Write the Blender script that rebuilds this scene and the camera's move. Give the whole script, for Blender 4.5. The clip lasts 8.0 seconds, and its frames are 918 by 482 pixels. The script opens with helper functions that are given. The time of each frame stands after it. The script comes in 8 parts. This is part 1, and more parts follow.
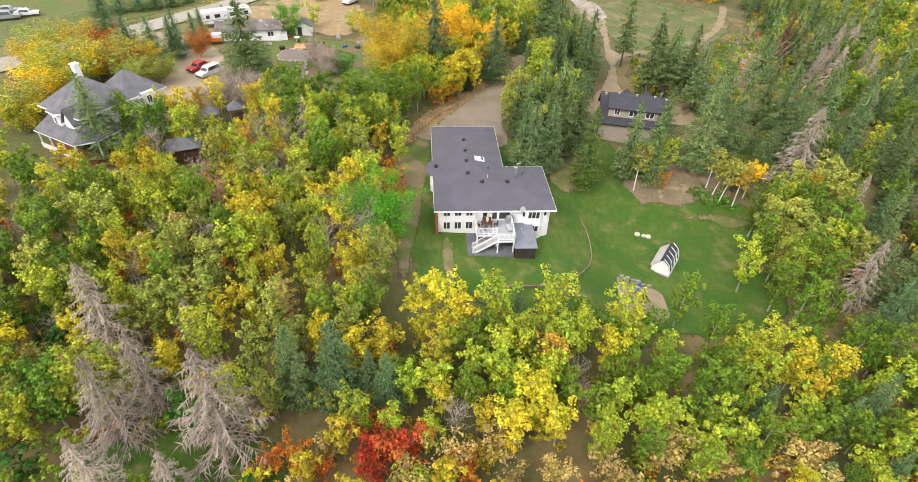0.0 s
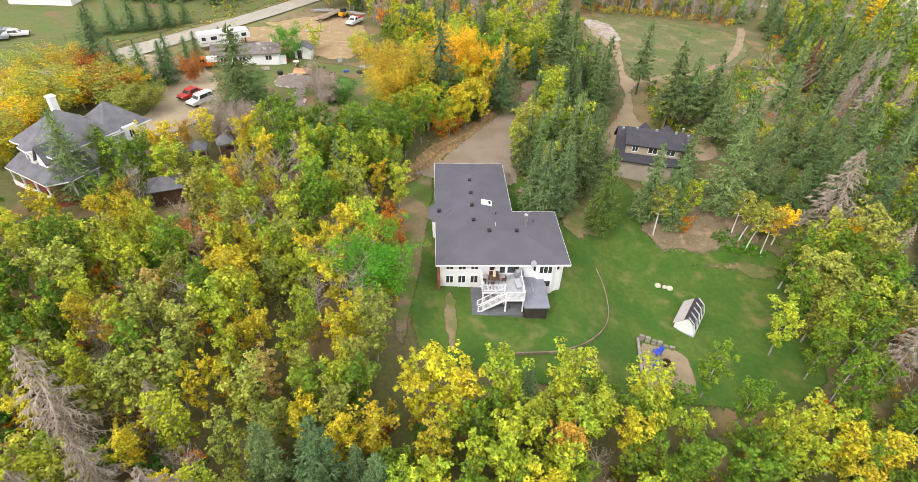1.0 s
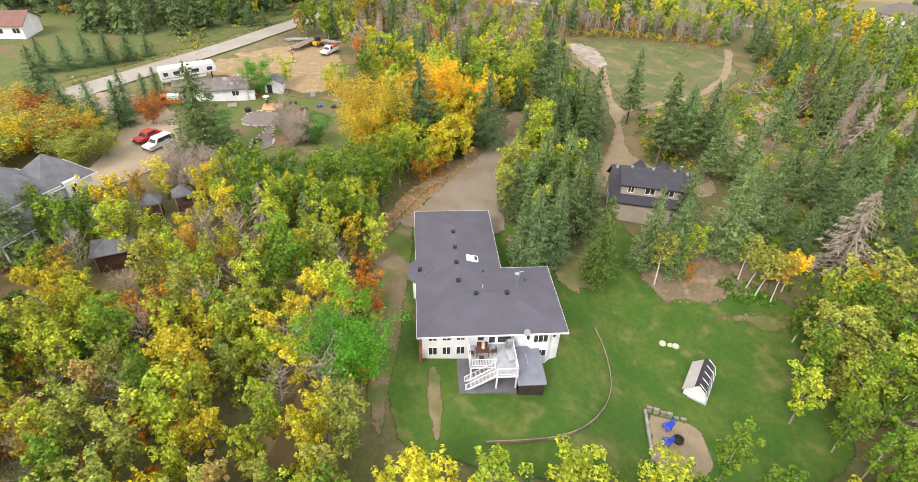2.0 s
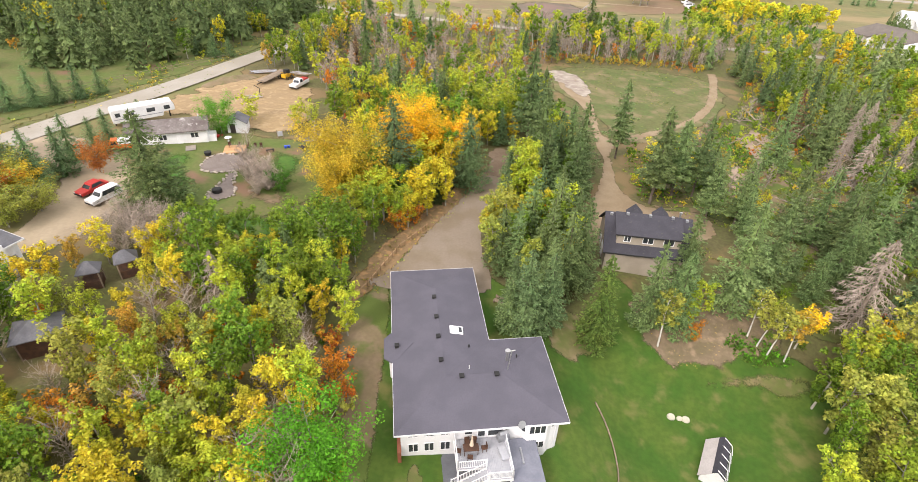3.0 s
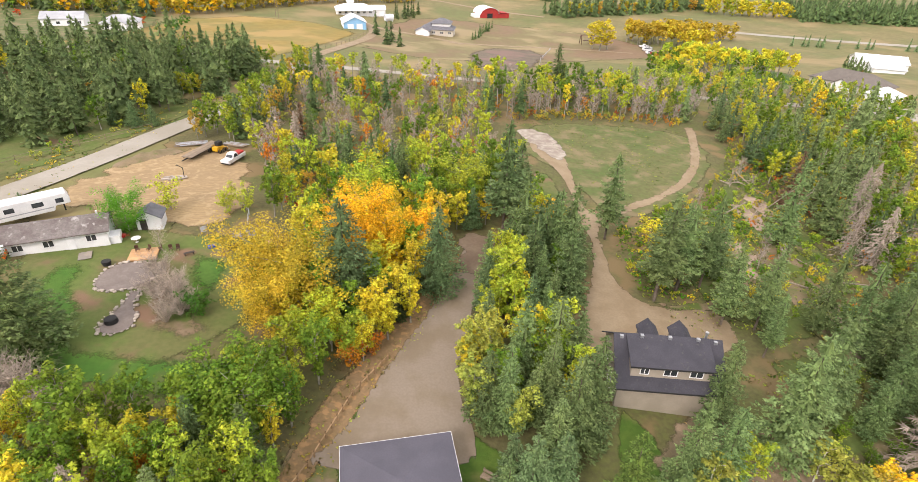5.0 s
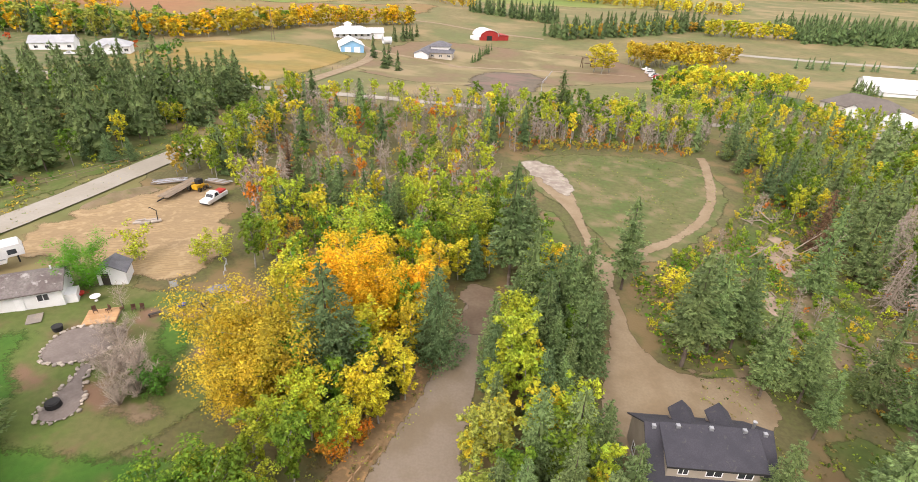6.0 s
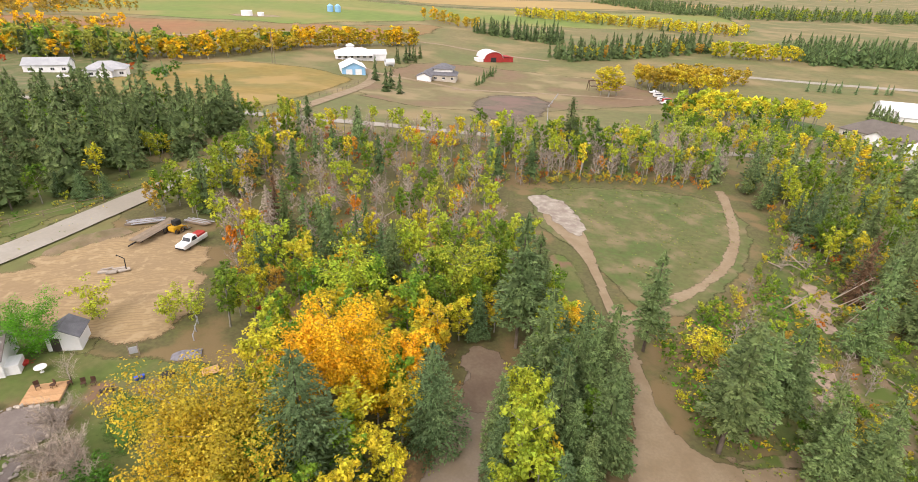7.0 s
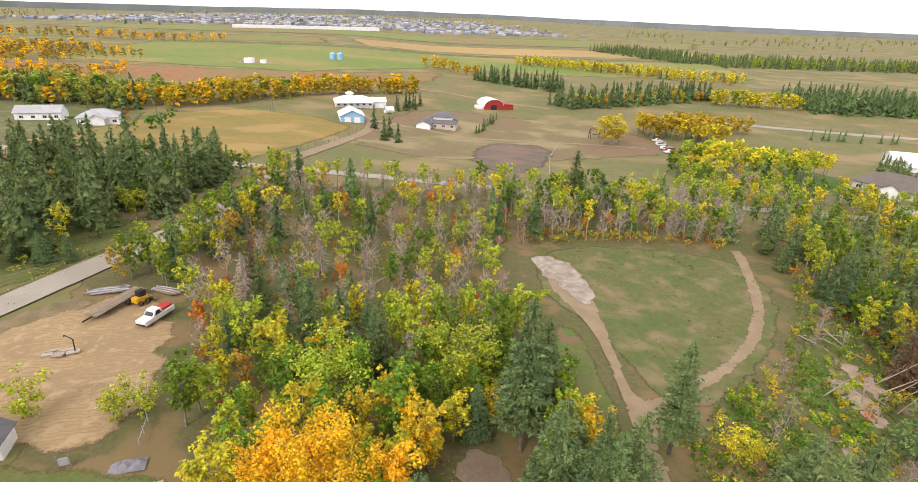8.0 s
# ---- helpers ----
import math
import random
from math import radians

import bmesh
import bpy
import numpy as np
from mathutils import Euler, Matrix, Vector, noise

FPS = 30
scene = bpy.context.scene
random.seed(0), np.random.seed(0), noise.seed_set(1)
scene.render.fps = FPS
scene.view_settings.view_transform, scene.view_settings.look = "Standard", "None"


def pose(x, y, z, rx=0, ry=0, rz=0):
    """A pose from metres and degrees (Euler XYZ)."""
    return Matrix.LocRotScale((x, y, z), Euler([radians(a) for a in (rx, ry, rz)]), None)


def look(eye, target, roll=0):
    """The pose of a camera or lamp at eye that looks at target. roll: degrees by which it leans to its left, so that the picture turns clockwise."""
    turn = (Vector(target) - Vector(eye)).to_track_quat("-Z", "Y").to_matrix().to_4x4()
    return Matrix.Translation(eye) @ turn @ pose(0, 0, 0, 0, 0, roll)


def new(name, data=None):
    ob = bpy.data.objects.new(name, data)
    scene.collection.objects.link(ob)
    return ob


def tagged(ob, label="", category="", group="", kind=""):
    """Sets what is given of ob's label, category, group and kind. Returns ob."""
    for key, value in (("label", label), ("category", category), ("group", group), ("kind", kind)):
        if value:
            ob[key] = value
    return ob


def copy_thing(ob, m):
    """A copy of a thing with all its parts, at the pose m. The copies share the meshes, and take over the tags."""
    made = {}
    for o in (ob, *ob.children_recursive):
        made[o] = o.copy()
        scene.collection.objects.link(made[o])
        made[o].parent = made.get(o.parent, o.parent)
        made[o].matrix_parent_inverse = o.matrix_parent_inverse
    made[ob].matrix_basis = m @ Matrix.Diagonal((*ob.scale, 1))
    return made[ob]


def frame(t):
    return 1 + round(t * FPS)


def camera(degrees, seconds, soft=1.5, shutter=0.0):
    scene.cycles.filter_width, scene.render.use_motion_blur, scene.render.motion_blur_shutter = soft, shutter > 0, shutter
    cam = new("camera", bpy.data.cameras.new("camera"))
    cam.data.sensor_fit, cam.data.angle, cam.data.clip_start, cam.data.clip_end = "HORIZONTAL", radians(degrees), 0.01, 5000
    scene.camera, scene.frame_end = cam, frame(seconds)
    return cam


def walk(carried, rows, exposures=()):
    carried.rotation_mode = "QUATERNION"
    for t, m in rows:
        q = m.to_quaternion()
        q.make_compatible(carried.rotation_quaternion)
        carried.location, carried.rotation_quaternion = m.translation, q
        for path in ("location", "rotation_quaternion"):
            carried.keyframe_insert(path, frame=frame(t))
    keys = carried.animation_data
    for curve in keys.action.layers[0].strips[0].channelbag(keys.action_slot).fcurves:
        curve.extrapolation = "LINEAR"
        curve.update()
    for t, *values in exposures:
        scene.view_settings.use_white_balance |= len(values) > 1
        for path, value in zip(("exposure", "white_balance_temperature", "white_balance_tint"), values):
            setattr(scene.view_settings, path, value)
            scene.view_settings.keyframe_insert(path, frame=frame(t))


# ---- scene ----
cam = camera(80.1, 8.0, soft=0.4)
PATH = [
    (0, (0.965, 0.168, 48.705), (0.80, 62.77, -1.10), 2.2),
    (0.5, (0.883, 4.361, 48.775), (0.24, 67.32, -0.59), 2.3),
    (1, (0.889, 8.728, 49.004), (-0.19, 72.13, 0.20), 2.4),
    (1.5, (0.95, 13.212, 49.04), (0.59, 77.21, 1.08), 2.2),
    (3, (1.123, 27.1, 49.3), (4.40, 93.10, 4.22), 2.0),
    (3.5, (1.172, 31.988, 49.379), (6.13, 98.63, 5.38), 1.9),
    (4, (1.189, 36.829, 49.287), (8.23, 104.07, 6.49), 1.8),
    (4.5, (1.277, 41.905, 49.395), (9.44, 109.67, 7.63), 1.9),
    (6, (2.22, 57.02, 49.315), (11.02, 126.58, 10.84), 2.0),
    (6.5, (2.883, 62.216, 49.308), (11.44, 132.42, 11.87), 2.0),
    (7, (3.593, 67.282, 49.534), (11.95, 138.08, 13.21), 2.0),
    (7.5, (4.4, 72.425, 49.578), (12.72, 144.58, 16.02), 2.0),
    (8, (5.177, 77.343, 49.765), (13.54, 150.70, 18.92), 2.1),]
walk(cam, [(t, look(eye, target, roll)) for t, eye, target, roll in PATH], [(0.0, 0.92, 6500, 12), (1.5, 0.93, 6500, 12), (3.5, 0.98, 6650, 17), (4.5, 0.93, 6650, 17), (6.5, 0.80, 6700, 18), (8.0, 0.59, 6700, 17)])

# ---- world and light: a bright overcast afternoon ----
world = bpy.data.worlds.new("overcast_sky")
scene.world = world
world.use_nodes = True
wn, wl = world.node_tree.nodes, world.node_tree.links
wn.clear()
sky = wn.new("ShaderNodeTexSky")
sky.sky_type = "NISHITA"
sky.sun_disc = False
sky.sun_elevation, sky.sun_rotation = radians(42), radians(215)
sky.air_density, sky.dust_density = 1.0, 2.0
bg_sky = wn.new("ShaderNodeBackground")
bg_sky.inputs["Strength"].default_value = 0.06
wl.new(sky.outputs["Color"], bg_sky.inputs["Color"])
bg_cloud = wn.new("ShaderNodeBackground")
bg_cloud.inputs["Color"].default_value = (1.0, 0.97, 0.885, 1)
bg_cloud.inputs["Strength"].default_value = 0.85
w_add = wn.new("ShaderNodeAddShader")
w_out = wn.new("ShaderNodeOutputWorld")
wl.new(bg_sky.outputs[0], w_add.inputs[0])
wl.new(bg_cloud.outputs[0], w_add.inputs[1])
wl.new(w_add.outputs[0], w_out.inputs["Surface"])
sun_data = bpy.data.lights.new("sun", "SUN")
sun_data.energy, sun_data.angle, sun_data.color = 1.3, radians(14), (1.0, 0.95, 0.87)
sun = new("sun", sun_data)
sun.matrix_basis = look((-60, -86, 95), (0, 0, 0))

from mathutils.geometry import delaunay_2d_cdt

rng = random.Random(7)


# ---- materials ----
def mat(name, base, rough=0.8, metal=0.0, vary=0.0, island=0.0, scale=(1.0, 12.0), tint=None, amount=0.3, bump=0.0, bump_scale=20.0,
        spots=None, spot_scale=0.3, spot_cut=(0.5, 0.62), through_light=0.0, hue=0.0, rows=None, spec=0.3):
    """A surface: base colour broken at two scales towards tint, blotches of a third colour, relief, and object or island variation."""
    m = bpy.data.materials.new(name)
    m.use_nodes = True
    n, l = m.node_tree.nodes, m.node_tree.links
    bsdf = n["Principled BSDF"]
    bsdf.inputs["Roughness"].default_value = rough
    bsdf.inputs["Metallic"].default_value = metal
    bsdf.inputs["Specular IOR Level"].default_value = spec
    geo = n.new("ShaderNodeNewGeometry")
    colour = n.new("ShaderNodeRGB")
    colour.outputs[0].default_value = (*base, 1)
    out = colour.outputs[0]

    def noise_at(size, detail=4.0):
        t = n.new("ShaderNodeTexNoise")
        t.inputs["Scale"].default_value = size
        t.inputs["Detail"].default_value = detail
        l.new(geo.outputs["Position"], t.inputs["Vector"])
        return t.outputs["Fac"]

    def ramp(fac, a, b):
        r = n.new("ShaderNodeMapRange")
        r.interpolation_type = "SMOOTHSTEP"
        r.inputs["From Min"].default_value, r.inputs["From Max"].default_value = a, b
        l.new(fac, r.inputs["Value"])
        return r.outputs["Result"]

    def mixed(fac, a, b, how="MIX", gain=1.0):
        x = n.new("ShaderNodeMix")
        x.data_type, x.blend_type = "RGBA", how
        if gain != 1.0:
            k = n.new("ShaderNodeMath")
            k.operation = "MULTIPLY"
            k.inputs[1].default_value = gain
            l.new(fac, k.inputs[0])
            fac = k.outputs[0]
        l.new(fac, x.inputs["Factor"])
        for s, v in (("A", a), ("B", b)):
            k = [i for i in x.inputs if i.name == s and i.type == "RGBA"][0]
            if isinstance(v, tuple):
                k.default_value = (*v, 1)
            else:
                l.new(v, k)
        return [o for o in x.outputs if o.type == "RGBA"][0]

    if tint:
        out = mixed(ramp(noise_at(scale[0]), 0.35, 0.65), out, tint)
        out = mixed(ramp(noise_at(scale[1]), 0.3, 0.7), out, tuple(c * 0.62 for c in base), gain=amount)
    if rows:
        w = n.new("ShaderNodeTexWave")
        w.wave_type, w.rings_direction = "RINGS", "Z"
        w.inputs["Scale"].default_value, w.inputs["Distortion"].default_value = rows[1], rows[2]
        w.inputs["Detail"].default_value, w.inputs["Detail Scale"].default_value = 3.0, 0.35
        l.new(geo.outputs["Position"], w.inputs["Vector"])
        out = mixed(ramp(w.outputs["Fac"], 0.55, 0.9), out, rows[0], gain=0.8)
    if spots:
        out = mixed(ramp(noise_at(spot_scale, 6.0), *spot_cut), out, spots)
    if vary or island or hue:
        hsv = n.new("ShaderNodeHueSaturation")
        l.new(out, hsv.inputs["Color"])
        value = None
        if vary:
            info = n.new("ShaderNodeObjectInfo")
            r = n.new("ShaderNodeMapRange")
            r.inputs["To Min"].default_value, r.inputs["To Max"].default_value = 1 - vary, 1 + vary
            l.new(info.outputs["Random"], r.inputs["Value"])
            value = r.outputs["Result"]
        if island:
            r = n.new("ShaderNodeMapRange")
            r.inputs["To Min"].default_value, r.inputs["To Max"].default_value = 1 - island, 1 + island
            l.new(geo.outputs["Random Per Island"], r.inputs["Value"])
            if value:
                k = n.new("ShaderNodeMath")
                k.operation = "MULTIPLY"
                l.new(value, k.inputs[0])
                l.new(r.outputs["Result"], k.inputs[1])
                value = k.outputs[0]
            else:
                value = r.outputs["Result"]
        if value:
            l.new(value, hsv.inputs["Value"])
        if hue:
            info = n.new("ShaderNodeObjectInfo")
            both = n.new("ShaderNodeMath")
            both.operation = "ADD"
            for k, (source, share) in enumerate(((info.outputs["Random"], 1.0), (geo.outputs["Random Per Island"], 0.8))):
                white = n.new("ShaderNodeTexWhiteNoise")
                white.noise_dimensions = "1D"
                l.new(source, white.inputs["W"])
                r = n.new("ShaderNodeMapRange")
                r.inputs["To Min"].default_value, r.inputs["To Max"].default_value = 0.25 - hue * share, 0.25 + hue * share
                l.new(white.outputs["Value"], r.inputs["Value"])
                l.new(r.outputs["Result"], both.inputs[k])
            l.new(both.outputs[0], hsv.inputs["Hue"])
        out = hsv.outputs["Color"]
    l.new(out, bsdf.inputs["Base Color"])
    if bump:
        b = n.new("ShaderNodeBump")
        b.inputs["Strength"].default_value = bump
        b.inputs["Distance"].default_value = 0.05
        l.new(noise_at(bump_scale), b.inputs["Height"])
        l.new(b.outputs["Normal"], bsdf.inputs["Normal"])
    if through_light:
        tr = n.new("ShaderNodeBsdfTranslucent")
        l.new(out, tr.inputs["Color"])
        mx = n.new("ShaderNodeMixShader")
        mx.inputs[0].default_value = through_light
        l.new(bsdf.outputs[0], mx.inputs[1])
        l.new(tr.outputs[0], mx.inputs[2])
        l.new(mx.outputs[0], n["Material Output"].inputs["Surface"])
    return m


M_floor = mat("forest_floor", (0.125, 0.112, 0.05), 0.95, tint=(0.105, 0.118, 0.034), scale=(0.16, 1.9), amount=0.7, bump=0.8, bump_scale=3.0,
              spots=(0.175, 0.125, 0.06), spot_scale=0.12)
M_meadow = mat("dry_meadow", (0.182, 0.155, 0.066), 0.95, tint=(0.125, 0.142, 0.048), scale=(0.025, 0.3), amount=0.55, bump=0.5, bump_scale=2.0,
               spots=(0.235, 0.18, 0.088), spot_scale=0.03, spot_cut=(0.48, 0.66))
M_lawn = mat("lawn_grass", (0.043, 0.105, 0.011), 0.9, tint=(0.078, 0.124, 0.018), scale=(0.22, 1.6), amount=0.4, bump=0.6, bump_scale=8.0,
             spots=(0.15, 0.145, 0.048), spot_scale=0.32, spot_cut=(0.52, 0.76))
M_rough = mat("rough_grass", (0.132, 0.132, 0.05), 0.95, tint=(0.085, 0.122, 0.032), scale=(0.12, 1.0), amount=0.6, bump=0.7, bump_scale=5.0,
              spots=(0.19, 0.152, 0.082), spot_scale=0.2, spot_cut=(0.48, 0.72))
M_bare = mat("bare_earth", (0.225, 0.165, 0.105), 0.95, tint=(0.165, 0.135, 0.07), scale=(0.35, 2.5), amount=0.4, bump=0.6, bump_scale=6.0,
             spots=(0.088, 0.123, 0.026), spot_scale=0.28, spot_cut=(0.44, 0.60))
M_gravel = mat("gravel", (0.245, 0.20, 0.155), 0.95, tint=(0.203, 0.158, 0.108), scale=(0.25, 4.0), amount=0.25, bump=0.5, bump_scale=14.0)
M_track = mat("dirt_track", (0.279, 0.216, 0.140), 0.95, tint=(0.234, 0.171, 0.104), scale=(0.3, 3.0), amount=0.3, bump=0.5, bump_scale=10.0)
M_road = mat("pale_gravel_road", (0.335, 0.31, 0.268), 0.95, tint=(0.285, 0.258, 0.212), scale=(0.1, 2.0), amount=0.2, bump=0.3, bump_scale=8.0)
M_sand = mat("sand", (0.334, 0.238, 0.128), 0.95, rows=((0.252, 0.178, 0.098), 0.45, 26.0), tint=(0.273, 0.194, 0.110), scale=(0.2, 1.6), amount=0.35, bump=0.8, bump_scale=2.5,
             spots=(0.36, 0.265, 0.152), spot_scale=0.7, spot_cut=(0.5, 0.7))
M_shingle = mat("grey_shingle", (0.102, 0.098, 0.122), 0.9, tint=(0.089, 0.086, 0.107), scale=(0.5, 9.0), amount=0.3, bump=0.4, bump_scale=24.0)
M_shingle_dark = mat("dark_shingle", (0.058, 0.056, 0.069), 0.9, tint=(0.046, 0.046, 0.057), scale=(0.7, 9.0), amount=0.5, bump=0.4, bump_scale=24.0,
                     spots=(0.073, 0.069, 0.069), spot_scale=2.2, spot_cut=(0.6, 0.72))
M_shingle_pale = mat("weathered_shingle", (0.165, 0.165, 0.183), 0.9, tint=(0.118, 0.118, 0.132), scale=(0.9, 7.0), amount=0.5, bump=0.4, bump_scale=24.0)
M_white = mat("white_stucco", (0.76, 0.76, 0.775), 0.85, tint=(0.69, 0.69, 0.70), scale=(0.6, 9.0), amount=0.12, bump=0.2, bump_scale=30.0)
M_trim = mat("white_trim", (0.78, 0.78, 0.80), 0.5, tint=(0.71, 0.71, 0.73), scale=(1.0, 8.0), amount=0.1)
M_tan = mat("tan_siding", (0.33, 0.285, 0.23), 0.8, tint=(0.29, 0.25, 0.20), scale=(0.6, 6.0), amount=0.15)
M_brick = mat("red_brick", (0.30, 0.105, 0.06), 0.9, tint=(0.24, 0.085, 0.05), scale=(1.2, 8.0), amount=0.3, bump=0.4)
M_glass = mat("window_glass", (0.03, 0.035, 0.04), 0.08, spec=0.6, tint=(0.05, 0.055, 0.06), scale=(0.8, 3.0))
M_deck = mat("grey_deck_boards", (0.40, 0.41, 0.44), 0.7, tint=(0.34, 0.35, 0.38), scale=(0.8, 6.0), amount=0.2)
M_dark = mat("dark_lattice", (0.045, 0.038, 0.032), 0.85, tint=(0.06, 0.05, 0.042), scale=(1.0, 8.0))
M_stone = mat("field_stone", (0.36, 0.31, 0.26), 0.9, tint=(0.28, 0.25, 0.22), scale=(1.0, 7.0), vary=0.25, island=0.25, bump=0.4)
M_block = mat("grey_block", (0.30, 0.275, 0.24), 0.9, tint=(0.25, 0.23, 0.20), scale=(0.8, 7.0), vary=0.15, bump=0.3)
M_wood = mat("weathered_wood", (0.26, 0.20, 0.145), 0.85, tint=(0.20, 0.16, 0.12), scale=(1.0, 9.0), vary=0.2)
M_plank = mat("fresh_planks", (0.55, 0.33, 0.17), 0.8, tint=(0.48, 0.28, 0.14), scale=(1.0, 8.0), vary=0.12)
M_metal = mat("grey_metal", (0.5, 0.5, 0.5), 0.35, metal=0.8, tint=(0.42, 0.42, 0.43), scale=(2.0, 12.0))
M_black = mat("black_rubber", (0.02, 0.02, 0.02), 0.8, tint=(0.03, 0.03, 0.03))
M_rust = mat("rusty_steel", (0.10, 0.05, 0.03), 0.85, tint=(0.06, 0.035, 0.025), scale=(2.0, 9.0))
M_blue = mat("blue_plastic", (0.04, 0.09, 0.55), 0.45, tint=(0.035, 0.08, 0.45))
M_red = mat("red_paint", (0.42, 0.03, 0.025), 0.4, tint=(0.36, 0.03, 0.025))
M_orange = mat("orange_paint", (0.65, 0.16, 0.02), 0.4, tint=(0.55, 0.13, 0.02))
M_car = mat("white_car_paint", (0.72, 0.72, 0.72), 0.25, tint=(0.66, 0.66, 0.67), spec=0.5)
M_silver = mat("grey_car_paint", (0.35, 0.36, 0.38), 0.3, metal=0.4, tint=(0.3, 0.31, 0.33))
M_skyblue = mat("pale_blue_paint", (0.25, 0.48, 0.72), 0.6, tint=(0.22, 0.43, 0.66), scale=(0.6, 5.0))
M_roofwhite = mat("white_metal_roof", (0.74, 0.75, 0.77), 0.4, tint=(0.66, 0.67, 0.69), scale=(0.3, 4.0))
M_barnred = mat("barn_red", (0.38, 0.035, 0.03), 0.7, tint=(0.31, 0.03, 0.028), scale=(0.7, 5.0))
M_bark = mat("pale_bark", (0.36, 0.34, 0.29), 0.9, tint=(0.22, 0.20, 0.17), scale=(1.4, 9.0), vary=0.2)
M_bark_dark = mat("spruce_bark", (0.12, 0.095, 0.075), 0.95, tint=(0.17, 0.14, 0.115), scale=(1.4, 9.0), vary=0.2)
M_deadwood = mat("dead_wood", (0.36, 0.298, 0.245), 0.95, tint=(0.28, 0.23, 0.186), scale=(0.7, 5.0), vary=0.18, island=0.3)


M_twig = mat("grey_twigs", (0.42, 0.35, 0.29), 0.95, tint=(0.34, 0.28, 0.23), scale=(0.7, 5.0), vary=0.15, island=0.35)
M_chips = mat("wood_chips", (0.40, 0.30, 0.235), 0.95, tint=(0.30, 0.225, 0.165), scale=(0.6, 3.0), amount=0.5, bump=0.8, bump_scale=5.0, spots=(0.14, 0.135, 0.05), spot_scale=0.25, spot_cut=(0.5, 0.68))


M_worn = mat("worn_lawn", (0.165, 0.15, 0.062), 0.95, tint=(0.10, 0.13, 0.03), scale=(0.3, 2.0), amount=0.4, bump=0.6, bump_scale=8.0, spots=(0.215, 0.165, 0.095), spot_scale=0.4, spot_cut=(0.5, 0.7))


def leaves(name, base, tint, vary=0.2, hue=0.012):
    return mat(name, base, 0.65, tint=tint, scale=(0.42, 2.4), amount=0.45, vary=vary, island=0.5, hue=hue, through_light=0.4, spec=0.2)


LEAF = {
    "turf": leaves("green_turf", (0.075, 0.145, 0.018), (0.10, 0.16, 0.022), 0.1, 0.0),
    "straw": leaves("straw_turf", (0.26, 0.21, 0.085), (0.20, 0.175, 0.06), 0.1, 0.0),
    "green": leaves("green_leaves", (0.12, 0.225, 0.022), (0.21, 0.30, 0.026)),
    "deep": leaves("deep_green_leaves", (0.065, 0.17, 0.02), (0.085, 0.20, 0.022)),
    "bright": leaves("bright_green_leaves", (0.125, 0.36, 0.02), (0.09, 0.29, 0.016), 0.06, 0.0),
    "olive": leaves("olive_leaves", (0.29, 0.34, 0.065), (0.40, 0.41, 0.07)),
    "lime": leaves("yellow_green_leaves", (0.31, 0.41, 0.038), (0.46, 0.48, 0.038)),
    "yellow": leaves("yellow_leaves", (0.67, 0.535, 0.035), (0.48, 0.48, 0.038)),
    "gold": leaves("golden_leaves", (0.86, 0.53, 0.022), (0.78, 0.57, 0.025)),
    "honey": leaves("honey_leaves", (0.60, 0.425, 0.035), (0.48, 0.40, 0.038), 0.15, 0.006),
    "ochre": leaves("ochre_leaves", (0.56, 0.35, 0.055), (0.46, 0.37, 0.05)),
    "pale": leaves("pale_straw_leaves", (0.56, 0.41, 0.15), (0.46, 0.37, 0.10)),
    "orange": leaves("orange_leaves", (0.60, 0.18, 0.02), (0.52, 0.25, 0.03)),
    "rusty": leaves("russet_leaves", (0.44, 0.16, 0.035), (0.36, 0.10, 0.03)),
    "red": leaves("red_leaves", (0.46, 0.07, 0.028), (0.50, 0.13, 0.03)),
    "needle": leaves("spruce_needles", (0.163, 0.238, 0.090), (0.212, 0.288, 0.106), 0.22),
    "lightneedle": leaves("light_spruce_needles", (0.14, 0.23, 0.05), (0.18, 0.26, 0.055), 0.15),
    "blue": leaves("blue_spruce_needles", (0.14, 0.225, 0.095), (0.17, 0.255, 0.105), 0.18),
    "darkneedle": leaves("dark_spruce_needles", (0.10, 0.155, 0.056), (0.138, 0.188, 0.064), 0.25),
    "rust": leaves("rust_brown_needles", (0.26, 0.15, 0.09), (0.21, 0.135, 0.085), 0.2),
}


# ---- the lie of the land ----
def step(a, b, v):
    t = min(1.0, max(0.0, (v - a) / (b - a)))
    return t * t * (3 - 2 * t)


def land(x, y):
    u, v = x / 1.12, y / 1.12
    z = 5.0 - 5.6 * math.tanh(u / 80) - 10 * step(170, 330, v)
    z -= 1.3 * step(75, 50, v) + 2 * step(46, 30, v)
    z -= 3.4 * step(11, 22, u) * step(78, 58, v)
    return 1.12 * z + FAR(x, y)


def FAR(x, y):
    d = math.hypot(x, y)
    swell = -14 + 36 * math.exp(-((x - 400) / 1400) ** 2) + 0.004 * max(0.0, x)
    return step(1000, 4600, d) * (swell + 3 * math.sin(x / 290.0 + y / 900.0))


